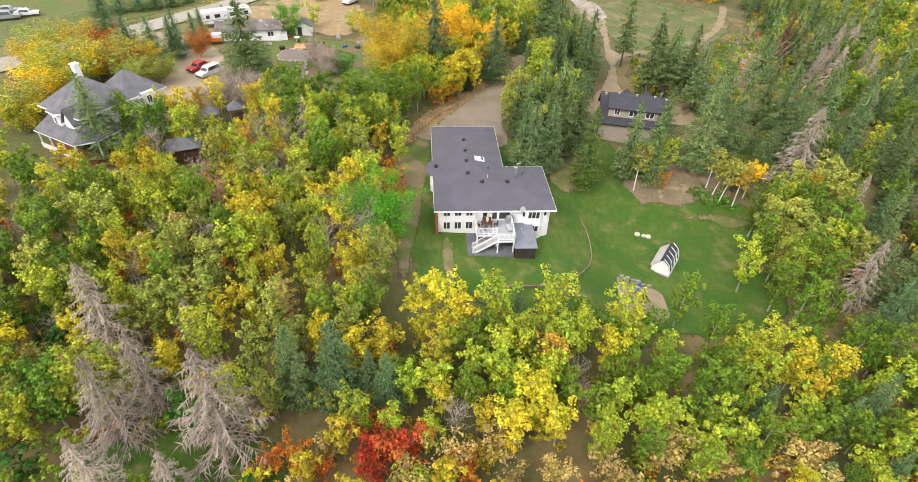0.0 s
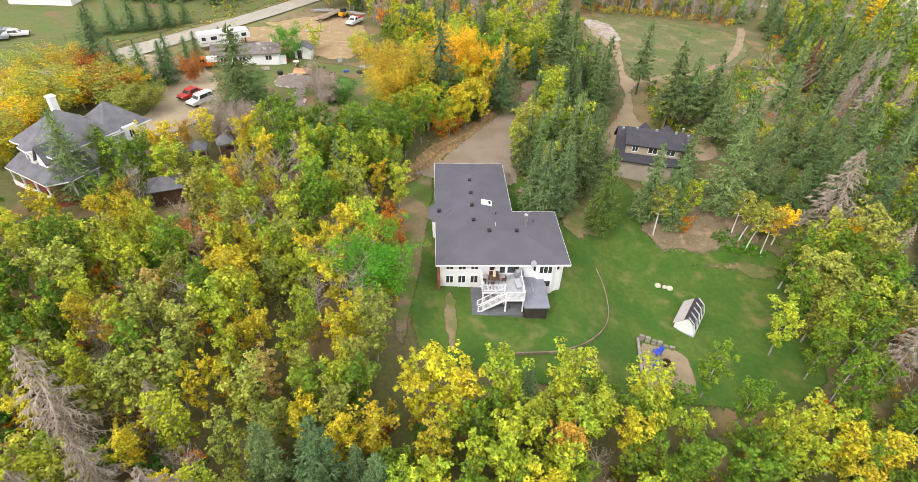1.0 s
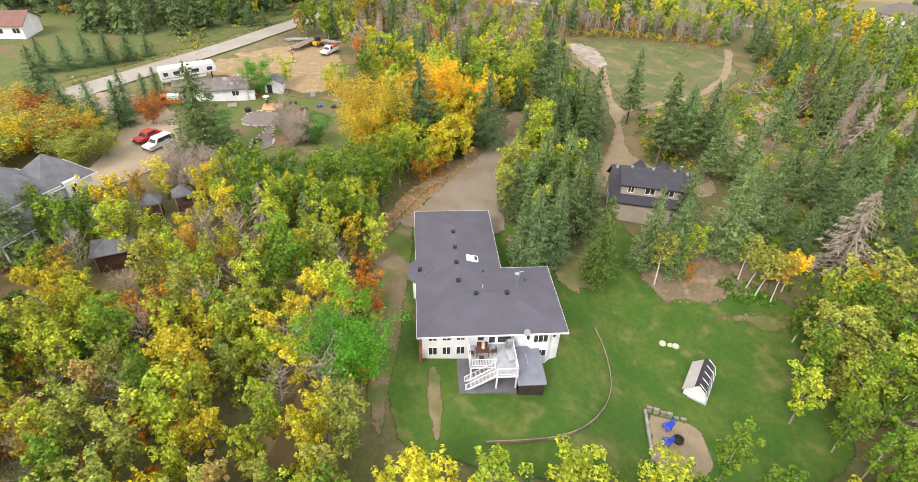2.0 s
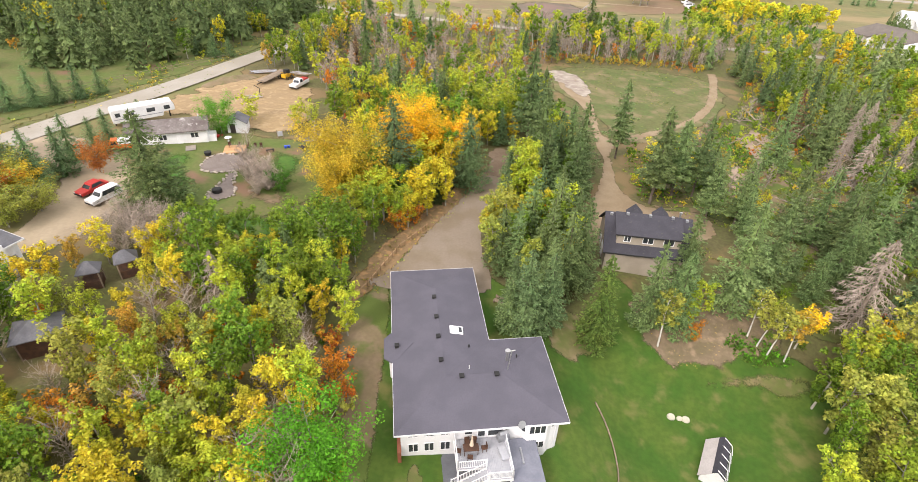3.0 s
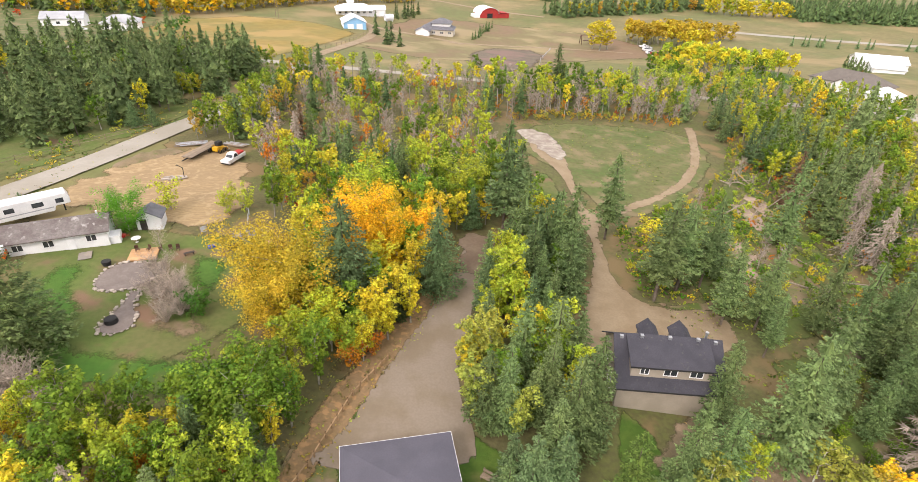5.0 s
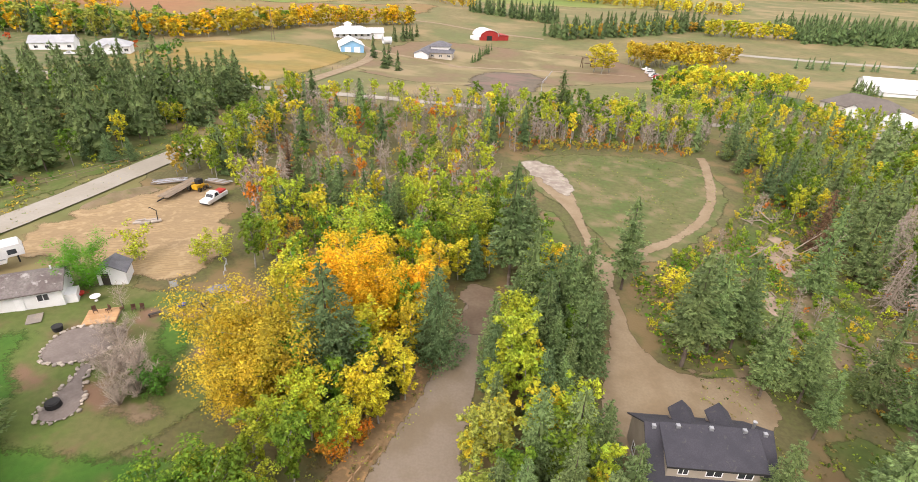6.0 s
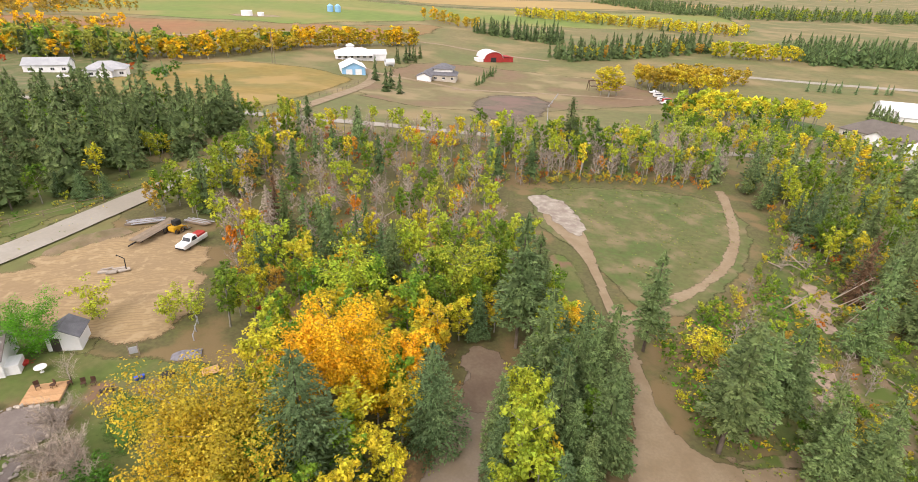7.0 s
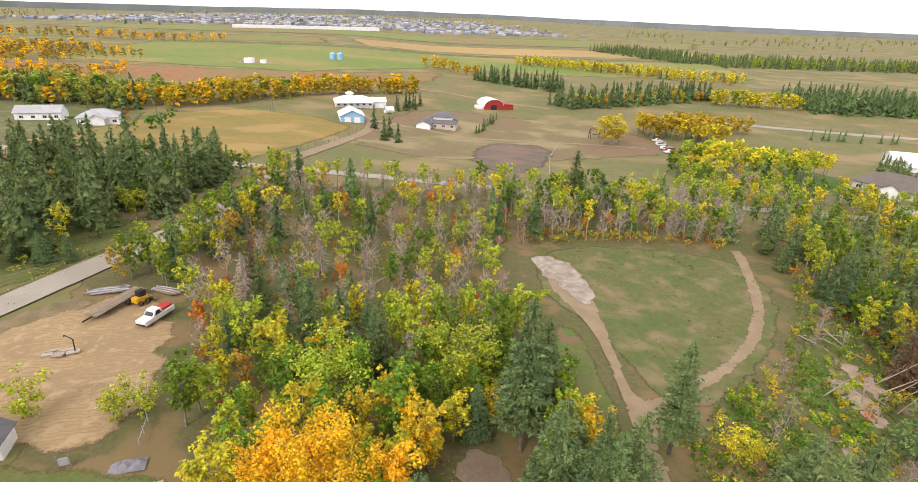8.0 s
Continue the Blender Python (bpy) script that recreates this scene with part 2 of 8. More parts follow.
def axis(lo, hi, fine, far_lo, far_hi, grow=1.16):
    mid = [lo + i * (hi - lo) / round((hi - lo) / fine) for i in range(round((hi - lo) / fine) + 1)]
    up, s = [], fine
    v = hi
    while v < far_hi:
        s *= grow
        v = min(v + s, far_hi)
        up.append(v)
    down, s, v = [], fine, lo
    while v > far_lo:
        s *= grow
        v = max(v - s, far_lo)
        down.append(v)
    return down[::-1] + mid + up


def mesh_of(name, verts, faces, material, smooth=False):
    me = bpy.data.meshes.new(name)
    me.from_pydata(verts, [], faces)
    if material:
        me.materials.append(material)
    if smooth:
        me.polygons.foreach_set("use_smooth", [True] * len(me.polygons))
    me.update()
    return me


def setting(name, verts, faces, material, label, category="ground", smooth=True):
    return tagged(new(name, mesh_of(name, verts, faces, material, smooth)), label, category, kind="structure")


gx, gy = axis(-75, 105, 1.4, -4700, 4700, 1.12), axis(5, 240, 1.4, -1200, 4800, 1.12)
gverts = [(x, y, land(x, y)) for y in gy for x in gx]
nx = len(gx)
gfaces = [(j * nx + i, j * nx + i + 1, (j + 1) * nx + i + 1, (j + 1) * nx + i) for j in range(len(gy) - 1) for i in range(nx - 1)]
setting("ground", gverts, gfaces, M_meadow, "rolling country ground with dry grass and leaf litter")


# skyline hill strip; distance haze is painted into its blue-grey colour
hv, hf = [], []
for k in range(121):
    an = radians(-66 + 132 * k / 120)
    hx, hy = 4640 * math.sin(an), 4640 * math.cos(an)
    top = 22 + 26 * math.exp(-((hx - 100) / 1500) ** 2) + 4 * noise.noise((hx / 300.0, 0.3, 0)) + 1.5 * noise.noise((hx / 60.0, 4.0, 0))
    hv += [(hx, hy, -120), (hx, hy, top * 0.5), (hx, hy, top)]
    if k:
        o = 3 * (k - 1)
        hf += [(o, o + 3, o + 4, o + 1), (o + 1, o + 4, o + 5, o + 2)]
setting("backdrop", hv, hf, mat("far_hills", (0.215, 0.245, 0.265), 1.0, tint=(0.175, 0.205, 0.215), scale=(0.004, 0.02), amount=0.3, spec=0.0), "low hills on the skyline with haze painted in blue-grey", "hills")


def smooth_line(pts, rounds=2, closed=True):
    for _ in range(rounds):
        out = []
        n = len(pts)
        for i in range(n if closed else n - 1):
            a, b = pts[i], pts[(i + 1) % n]
            out += [(a[0] * .75 + b[0] * .25, a[1] * .75 + b[1] * .25), (a[0] * .25 + b[0] * .75, a[1] * .25 + b[1] * .75)]
        pts = out if closed else [pts[0]] + out + [pts[-1]]
    return pts


def inside(p, poly):
    x, y = p
    c, j = False, len(poly) - 1
    for i in range(len(poly)):
        (xi, yi), (xj, yj) = poly[i], poly[j]
        if (yi > y) != (yj > y) and x < (xj - xi) * (y - yi) / (yj - yi) + xi:
            c = not c
        j = i
    return c


def soft(m):
    """The same ground thinning out in ragged tufts towards the rim of its sheet."""
    name = m.name + "_thinning"
    if name in bpy.data.materials:
        return bpy.data.materials[name]
    c = m.copy()
    c.name = name
    n, l = c.node_tree.nodes, c.node_tree.links
    rim_at, pos, tex = n.new("ShaderNodeAttribute"), n.new("ShaderNodeNewGeometry"), n.new("ShaderNodeTexNoise")
    rim_at.attribute_name = "inward"
    tex.inputs["Scale"].default_value, tex.inputs["Detail"].default_value, tex.inputs["Roughness"].default_value = 1.6, 9.0, 0.82
    l.new(pos.outputs["Position"], tex.inputs["Vector"])
    add, cover, clear, mx = n.new("ShaderNodeMath"), n.new("ShaderNodeMapRange"), n.new("ShaderNodeBsdfTransparent"), n.new("ShaderNodeMixShader")
    add.operation = "ADD"
    l.new(rim_at.outputs["Fac"], add.inputs[0])
    l.new(tex.outputs["Fac"], add.inputs[1])
    cover.interpolation_type = "SMOOTHSTEP"
    cover.inputs["From Min"].default_value, cover.inputs["From Max"].default_value = 0.70, 1.0
    l.new(add.outputs[0], cover.inputs["Value"])
    surface = n["Material Output"].inputs["Surface"]
    l.new(cover.outputs["Result"], mx.inputs[0])
    l.new(clear.outputs[0], mx.inputs[1])
    l.new(surface.links[0].from_socket, mx.inputs[2])
    l.new(mx.outputs[0], surface)
    return c


def patch(name, pts, material, label, lift, grain=1.6, ragged=0.0, rounds=2, category="ground", fade=None):
    """A sheet of another ground laid over the land inside an outline, thinning out over the last fade metres."""
    poly = smooth_line(pts, rounds)
    dense = []
    for i, a in enumerate(poly):
        b = poly[(i + 1) % len(poly)]
        n = max(1, int(math.dist(a, b) / (grain * 0.6)))
        dense += [(a[0] + (b[0] - a[0]) * k / n, a[1] + (b[1] - a[1]) * k / n) for k in range(n)]
    if ragged:
        dense = [(x + ragged * noise.noise((x * 0.35, y * 0.35, 3.1)) + 0.5 * ragged * noise.noise((x, y, 7.7)),
                  y + ragged * noise.noise((x * 0.35, y * 0.35, 9.4)) + 0.5 * ragged * noise.noise((x, y, 1.7))) for x, y in dense]
    n = len(dense)
    xs, ys = [p[0] for p in dense], [p[1] for p in dense]
    pts2 = [Vector(p) for p in dense]
    y = min(ys)
    while y < max(ys):
        x = min(xs)
        while x < max(xs):
            if inside((x, y), dense):
                pts2.append(Vector((x, y)))
            x += grain
        y += grain
    v2, _, f2, *_ = delaunay_2d_cdt(pts2, [(i, (i + 1) % n) for i in range(n)], [], 1, 0.001)
    ob = setting(name, [(p.x, p.y, land(p.x, p.y) + lift) for p in v2], [tuple(f) for f in f2], soft(material), label, category)
    fade = fade or (0.5 if category != "ground" else 0.8 if grain < 1 else grain * 1.3)
    rim_pts, here = np.array(dense), np.array([(p.x, p.y) for p in v2])
    away = np.concatenate([np.sqrt(((q[:, None, :] - rim_pts[None, :, :]) ** 2).sum(2).min(1)) for q in np.array_split(here, max(1, len(here) // 200))])
    ob.data.attributes.new("inward", "FLOAT", "POINT").data.foreach_set("value", np.minimum(1.0, away / fade).astype(np.float32))
    return ob


def ribbon(name, line, widths, material, label, lift, grain=2.0, category="road", ragged=0.15):
    """A road laid along a line of points, as wide as given at each."""
    data = [(p[0], p[1], w) for p, w in zip(line, widths)]
    for _ in range(3):
        out = [data[0]]
        for a, b in zip(data, data[1:]):
            out += [tuple(i * .75 + j * .25 for i, j in zip(a, b)), tuple(i * .25 + j * .75 for i, j in zip(a, b))]
        data = out + [data[-1]]
    dense = []
    for a, b in zip(data, data[1:]):
        n = max(1, int(math.dist(a[:2], b[:2]) / grain))
        dense += [tuple(i + (j - i) * k / n for i, j in zip(a, b)) for k in range(n)]
    dense.append(data[-1])
    verts, faces, m = [], [], 7
    for i, (x, y, w) in enumerate(dense):
        a, b = dense[max(0, i - 1)], dense[min(len(dense) - 1, i + 1)]
        t = Vector((b[0] - a[0], b[1] - a[1])).normalized()
        for k in range(m):
            s = (k / (m - 1) - 0.5) * (w + ragged * 2 * noise.noise((x * 0.4, y * 0.4, k)))
            px, py = x - t.y * s, y + t.x * s
            verts.append((px, py, land(px, py) + lift - (0.06 if k in (0, m - 1) else 0)))
        if i:
            faces += [((i - 1) * m + k, (i - 1) * m + k + 1, i * m + k + 1, i * m + k) for k in range(m - 1)]
    return setting(name, verts, faces, material, label, category)


# ---- ground covers and roads ----
M_litter = mat("leaf_litter", (0.245, 0.162, 0.085), 0.95, tint=(0.20, 0.135, 0.065), scale=(0.5, 3.5), amount=0.5, bump=0.8, bump_scale=9.0, spots=(0.33, 0.20, 0.095), spot_scale=1.2, spot_cut=(0.5, 0.66))
patch("ground", [(-60, 0), (60, 5), (110, 40), (112, 130), (100, 215), (40, 226), (-28, 222), (-40, 190), (-50, 160), (-30, 130), (-40, 108), (-46, 86), (-75, 80), (-78, 30)],
      M_floor, "leaf-strewn woodland floor under the trees", 0.03, 1.3, 1.2)
patch("ground", [(-5, 90), (-8, 76), (-7.5, 62), (-5, 50), (-3, 46), (8, 44.5), (22, 46), (40, 47), (47, 54), (50, 66), (49, 74), (40, 76), (30, 76), (27, 84), (24, 88), (22, 78), (15, 74), (14, 80), (8, 84)],
      M_lawn, "mown green lawn with worn patches", 0.08, 1.1, 0.6)
patch("ground", [(25.2, 79), (27.5, 74.5), (29, 71), (33, 71.6), (40, 73.0), (46, 75), (47, 80), (42, 85), (34, 86), (28, 84)], mat("trodden_soil", (0.205, 0.155, 0.10), 0.95, tint=(0.15, 0.125, 0.068), scale=(0.4, 3.0), amount=0.5, bump=0.7, bump_scale=7.0, spots=(0.28, 0.205, 0.135), spot_scale=0.6, spot_cut=(0.5, 0.68)), "bare brown earth strewn with wood chips", 0.12, 0.7, 1.4, fade=1.8)
patch("ground", [(13.5, 70), (19, 71), (22, 75), (20, 79), (14, 78)], M_worn, "worn bare ground beside the house", 0.11, 0.7, 1.26, fade=2.0)
patch("ground", [(33, 69.6), (38, 68.9), (46, 68.3), (48.5, 70), (46, 71.8), (39, 72.2), (33, 71.2)], M_worn, "worn strip of pale earth", 0.11, 0.6, 0.9, fade=2.6)
patch("ground", [(-1.9, 57), (0.3, 57), (0.8, 47.5), (-0.8, 47.5)], M_worn, "worn footpath strip in the lawn", 0.11, 0.8, 0.35)
patch("ground", [(-10.5, 84), (-10, 70), (-8.5, 58), (-6.5, 47), (-4.6, 47), (-4.5, 58), (-4.0, 70), (-4.2, 82)], M_bare, "rough dry grass beside the house", 0.11, 1.0, 0.5)
patch("ground", [(-12.5, 73), (-6.5, 78), (-2.5, 88), (3, 97), (8, 106), (12, 118), (9.3, 118), (3.6, 107), (-2.2, 97), (-7.6, 87.5)], M_litter, "russet leaf litter on the bank along the drive", 0.115, 0.7, 0.7, fade=1.5)
patch("ground", [(30, 172), (36, 184), (56, 187), (78, 182), (80, 170), (72, 154), (58, 139), (44, 130), (38, 133), (37, 150), (30, 160)], M_rough, "grassy clearing with thin turf", 0.11, 1.6, 1.0)
M_herb = mat("herb_cover", (0.082, 0.118, 0.028), 0.95, tint=(0.135, 0.128, 0.045), scale=(0.2, 1.6), amount=0.55, bump=0.8, bump_scale=5.0, spots=(0.205, 0.155, 0.095), spot_scale=0.22, spot_cut=(0.54, 0.70))
patch("ground", [(45, 100), (58, 96), (72, 110), (78, 130), (84, 165), (74, 152), (62, 138), (50, 128), (44, 115)], M_herb, "rough cut-over ground with herbs and dead grass", 0.09, 1.6, 1.2)
patch("ground", [(45, 80), (50, 76), (58, 76), (66, 82), (70, 92), (66, 95), (58, 92), (52, 95), (46, 94)], M_herb, "shaded forest floor with herbs and dead grass", 0.09, 1.2, 1.4)
patch("ground", [(56, 92), (62, 90), (66, 106), (69, 122), (74, 145), (70, 143), (63, 125), (58, 108)], M_bare, "stony dry bed between the trees", 0.125, 1.2, 1.0)
patch("ground", [(66, 138), (70, 139), (69.5, 128), (66, 126)], M_chips, "pinkish wood chips and stones on cut-over ground", 0.13, 0.8, 1.6, 1)
patch("ground", [(58, 126), (61.5, 126), (59.5, 116), (57.5, 110), (54.5, 112), (57, 119)], M_chips, "pinkish wood chips and stones on cut-over ground", 0.13, 0.8, 1.6, 1)
patch("ground", [(63, 109), (66.5, 108), (64.5, 98), (61, 92), (59, 94), (61.5, 101)], M_chips, "pinkish wood chips and stones on cut-over ground", 0.13, 0.8, 1.6, 1)
patch("ground", [(36, 106.5), (46, 106), (49.5, 110), (52, 108.5), (48, 103), (38, 103.3)], M_bare, "worn bare earth beside the track", 0.13, 0.8, 1.2, 1)
patch("ground", [(72, 146), (75.5, 145), (75, 134), (72, 131), (70.5, 134)], M_chips, "pinkish wood chips and stones on cut-over ground", 0.13, 0.8, 1.6, 1)
M_yard = mat("patchy_yard_grass", (0.098, 0.138, 0.032), 0.95, tint=(0.135, 0.135, 0.05), scale=(0.22, 1.5), amount=0.4, bump=0.6, bump_scale=6, spots=(0.18, 0.11, 0.07), spot_scale=0.16, spot_cut=(0.57, 0.72))
patch("ground", [(-50, 125), (-30, 122), (-15, 121), (-13, 108), (-20, 94), (-36, 90), (-45, 100), (-50, 114)], M_yard, "patchy green yard lawn", 0.11, 1.4, 0.8, fade=3.0)
patch("ground", [(24.5, 124), (30.5, 120), (32.8, 128), (33.4, 140), (34.2, 152), (29, 152), (24, 138)], M_yard, "patchy green grass beside the track", 0.1, 1.2, 1.0, fade=2.5)
patch("ground", [(-56, 132), (-50, 144), (-41, 156), (-30, 155), (-25, 143), (-23, 128), (-27, 123), (-36, 124), (-46, 126)], M_sand, "raked sandy building lot", 0.135, 0.9, 1.8, fade=2.8)
patch("ground", [(-66, 118), (-54, 116), (-46, 106), (-42, 92), (-47, 82), (-54, 82), (-53, 96), (-58, 106), (-70, 110)], mat("pale_yard_earth", (0.37, 0.30, 0.21), 0.95, tint=(0.30, 0.24, 0.165), scale=(0.2, 2.0), amount=0.3, bump=0.4, bump_scale=7.0), "packed earth yard and drive", 0.115, 1.2, 0.6)
M_lush = mat("lush_grass", (0.046, 0.125, 0.014), 0.9, tint=(0.07, 0.14, 0.02), scale=(0.3, 1.8), amount=0.4, bump=0.6, bump_scale=8.0, spots=(0.12, 0.125, 0.04), spot_scale=0.2, spot_cut=(0.60, 0.78))
patch("ground", [(-45, 114), (-38, 114), (-38.5, 107), (-34.4, 104), (-34.6, 98), (-30, 96.5), (-24, 95), (-18, 96), (-13, 94), (-14, 88), (-24, 87), (-36, 90), (-45, 98)], M_lush, "lush green lawn beside the pond", 0.135, 1.0, 0.8, fade=5.0)
patch("ground", [(-28.5, 117.5), (-23, 116), (-20.5, 113), (-21, 106), (-24.5, 105), (-27, 109), (-28.5, 113)], M_lush, "lush green lawn beside the pond", 0.135, 1.0, 0.8, fade=5.0)
patch("ground", [(-29.5, 106), (-26, 106), (-20, 101), (-18, 98), (-22, 96.5), (-27, 97), (-29, 100)], M_bare, "brown litter under the leafless thicket", 0.15, 0.9, 0.9, fade=4.5)
patch("ground", [(-30, 16), (-14, 20), (-12, 27), (-22, 29), (-32, 26)], M_lawn, "small grassy gap in the wood", 0.11, 1.2, 0.6)
patch("ground", [(-130, 90), (-92, 92), (-72, 122), (-62, 140), (-49, 166), (-41, 186), (-56, 190), (-100, 190), (-140, 150)], M_yard, "green verge beyond the road", 0.07, 2.0, 0.8)
patch("ground", [(-76, 118), (-66, 128), (-52, 160), (-44, 185), (-39, 183), (-46, 162), (-56, 138), (-66, 118)], M_rough, "dry grass road verge", 0.115, 1.5, 0.5)
ribbon("road", [(-128, 30), (-90, 80), (-73, 108), (-62.9, 128.4), (-54.2, 145.6), (-48.2, 160), (-44.2, 169.5), (-39.4, 181), (-35.5, 191), (-32.5, 207), (-32, 225), (-33, 240)], [7, 7, 6.2, 5.6, 5.4, 5.4, 5.2, 5, 5, 5, 5, 5], M_road, "pale gravel country road", 0.3)
ribbon("road", [(-230, 262), (-85, 250), (-36, 238), (-8, 237), (30, 232), (80, 226), (140, 210)], [6, 6, 6.5, 6, 5, 5, 5], M_road, "pale gravel side road past the fields", 0.24, 3.0)
ribbon("road", [(-33, 240), (-20, 300), (-9, 350), (-10, 375), (-22, 392)], [5, 5, 5, 6, 9], M_track, "farm lane to the white buildings", 0.26, 3.0)
patch("road", [(-9, 79.5), (-4.6, 84.3), (-1, 92.3), (3.5, 100.5), (8.9, 111.8), (10.6, 118), (11.5, 122.5), (14.5, 123.5), (16.8, 120.5), (13.8, 111.2), (9.9, 100.7), (7.4, 91), (8.6, 82.5), (8, 79.5)],
      M_gravel, "brown gravel driveway", 0.145, 1.0, 0.25, 1, "driveway")
patch("road", [(22.3, 92), (23.7, 99.3), (27.5, 107), (30.5, 114.2), (33.2, 122.8), (33.2, 127.7), (33.6, 132.4), (34.8, 139), (35.6, 148), (34.6, 155), (32, 166), (34, 173), (40, 172), (39.6, 162.4), (38.2, 149.6), (37, 141.6),
               (36, 135), (37.5, 132.8), (44.7, 136.9), (52.5, 141.3), (60.3, 147.8), (67.3, 156.3), (73.5, 167.8), (79.5, 182.2), (80, 186), (83.5, 186), (82.4, 182.4), (76.5, 168), (70.4, 156.4), (62.8, 147), (53.1, 139.1),
               (44.7, 133.8), (37.8, 129.7), (35.2, 125), (34.6, 119.7), (33.5, 114.2), (33.8, 108.1), (37.3, 104), (45.6, 104.7), (46, 100), (45, 96), (38, 94), (30, 93)],
      M_track, "packed dirt track with a fork", 0.15, 1.0, 0.35, 1, "track")
patch("ground", [(9, 113), (12, 111), (15, 112.5), (17.2, 119), (16, 124), (11.5, 124), (10.4, 119)], mat("brown_earth", (0.19, 0.135, 0.095), 0.95, tint=(0.23, 0.175, 0.125), scale=(0.3, 2.5), amount=0.35, bump=0.5, bump_scale=8.0), "brown churned earth at the end of the drive", 0.165, 0.8, 1.2)
patch("ground", [(30, 179), (36.5, 180), (41, 173), (40.6, 163), (37.5, 157), (34, 165)], mat("pale_rubble", (0.34, 0.295, 0.245), 0.95, tint=(0.235, 0.185, 0.155), scale=(0.35, 3.0), amount=0.6, bump=0.8, bump_scale=4, spots=(0.37, 0.335, 0.285), spot_scale=0.6, spot_cut=(0.45, 0.72)), "pale rubble spread at the end of the track", 0.165, 0.9, 1.0)
patch("ground", [(-200, 255), (-90, 248), (-100, 300), (-120, 380), (-220, 400)], M_rough, "green gardens of the western houses", 0.06, 8, 2, 1)
patch("ground", [(-22, 300), (25, 270), (90, 300), (150, 330), (140, 395), (60, 425), (20, 432), (-8, 380)], mat("thin_pasture", (0.19, 0.125, 0.075), 0.95, tint=(0.145, 0.155, 0.055), scale=(0.03, 0.4), amount=0.35, spots=(0.25, 0.195, 0.105), spot_scale=0.03), "thin pasture round the farm", 0.09, 6, 4, 1)
patch("ground", [(-300, 470), (-70, 450), (30, 540), (60, 700), (-80, 560), (-330, 610)], mat("ochre_meadow", (0.27, 0.13, 0.06), 0.95, tint=(0.19, 0.16, 0.06), scale=(0.01, 0.15), amount=0.4, spots=(0.13, 0.16, 0.045), spot_scale=0.008), "ochre marsh meadow", 0.08, 12, 9, 1)
# far fields
patch("ground", [(-122, 258), (-40, 246), (-27, 300), (-16, 352), (-40, 376), (-80, 384), (-112, 362)], mat("tan_pasture", (0.25, 0.175, 0.045), 0.95, tint=(0.185, 0.165, 0.05), scale=(0.025, 0.3), amount=0.4, spots=(0.29, 0.2, 0.07), spot_scale=0.03), "tawny fenced pasture", 0.12, 6, 0.8, 0)
patch("ground", [(26, 262), (54, 254), (84, 340), (40, 336)], mat("dark_paddock", (0.12, 0.095, 0.07), 0.95, tint=(0.15, 0.12, 0.085), scale=(0.08, 0.8), amount=0.5, spots=(0.17, 0.11, 0.09), spot_scale=0.05), "bare dark riding paddock", 0.13, 6, 2.5, 1)
patch("ground", [(-330, 620), (-80, 560), (60, 720), (200, 690), (420, 700), (520, 950), (100, 940), (-330, 900)], mat("green_crop", (0.14, 0.20, 0.04), 0.95, tint=(0.20, 0.20, 0.055), scale=(0.008, 0.1), amount=0.35, spots=(0.24, 0.2, 0.07), spot_scale=0.006), "pale green crop field", 0.1, 20, 8, 0)
patch("ground", [(-420, 905), (-330, 905), (500, 955), (520, 985), (-60, 970), (-420, 930)], M_rough, "rough headland between the fields", 0.1, 20, 6, 0)
patch("ground", [(-60, 980), (560, 1010), (640, 1230), (-100, 1180)], mat("stubble", (0.36, 0.25, 0.095), 0.95, tint=(0.29, 0.21, 0.085), scale=(0.006, 0.1), amount=0.3), "golden stubble field", 0.1, 30, 8, 0)
patch("ground", [(-900, 960), (-420, 930), (-90, 985), (-130, 1170), (-700, 1120)], mat("far_pasture", (0.16, 0.20, 0.05), 0.95, tint=(0.22, 0.13, 0.06), scale=(0.006, 0.08), amount=0.35), "distant mixed pasture", 0.1, 30, 8, 0)
patch("ground", [(-700, 1230), (660, 1280), (900, 1700), (-700, 1500)], mat("far_green", (0.15, 0.20, 0.05), 0.95, tint=(0.22, 0.145, 0.07), scale=(0.004, 0.06), amount=0.3), "distant green field", 0.6, 60, 12, 0)


# ---- trees ----
def tube(verts, faces, pts, radii, sides=5):
    """A tapered tube along points."""
    base = len(verts)
    for i, (p, r) in enumerate(zip(pts, radii)):
        a, b = pts[max(0, i - 1)], pts[min(len(pts) - 1, i + 1)]
        d = (b - a).normalized()
        u = d.cross(Vector((0.31, 0.94, 0.12))).normalized()
        w = d.cross(u)
        for k in range(sides):
            an = math.tau * k / sides
            verts.append(tuple(p + r * (math.cos(an) * u + math.sin(an) * w)))
        if i:
            o = base + (i - 1) * sides
            faces += [(o + k, o + (k + 1) % sides, o + sides + (k + 1) % sides, o + sides + k) for k in range(sides)]


def leaf(verts, faces, c, n, s, r, long=1.0):
    u = n.cross(Vector((r.uniform(-1, 1), r.uniform(-1, 1), r.uniform(-1, 1)))).normalized()
    w = n.cross(u)
    o = len(verts)
    verts += [tuple(c - u * s * long), tuple(c + u * s * long * 0.7 + w * s * 0.75), tuple(c + u * s * long * 0.7 - w * s * 0.75)]
    faces.append((o, o + 1, o + 2))


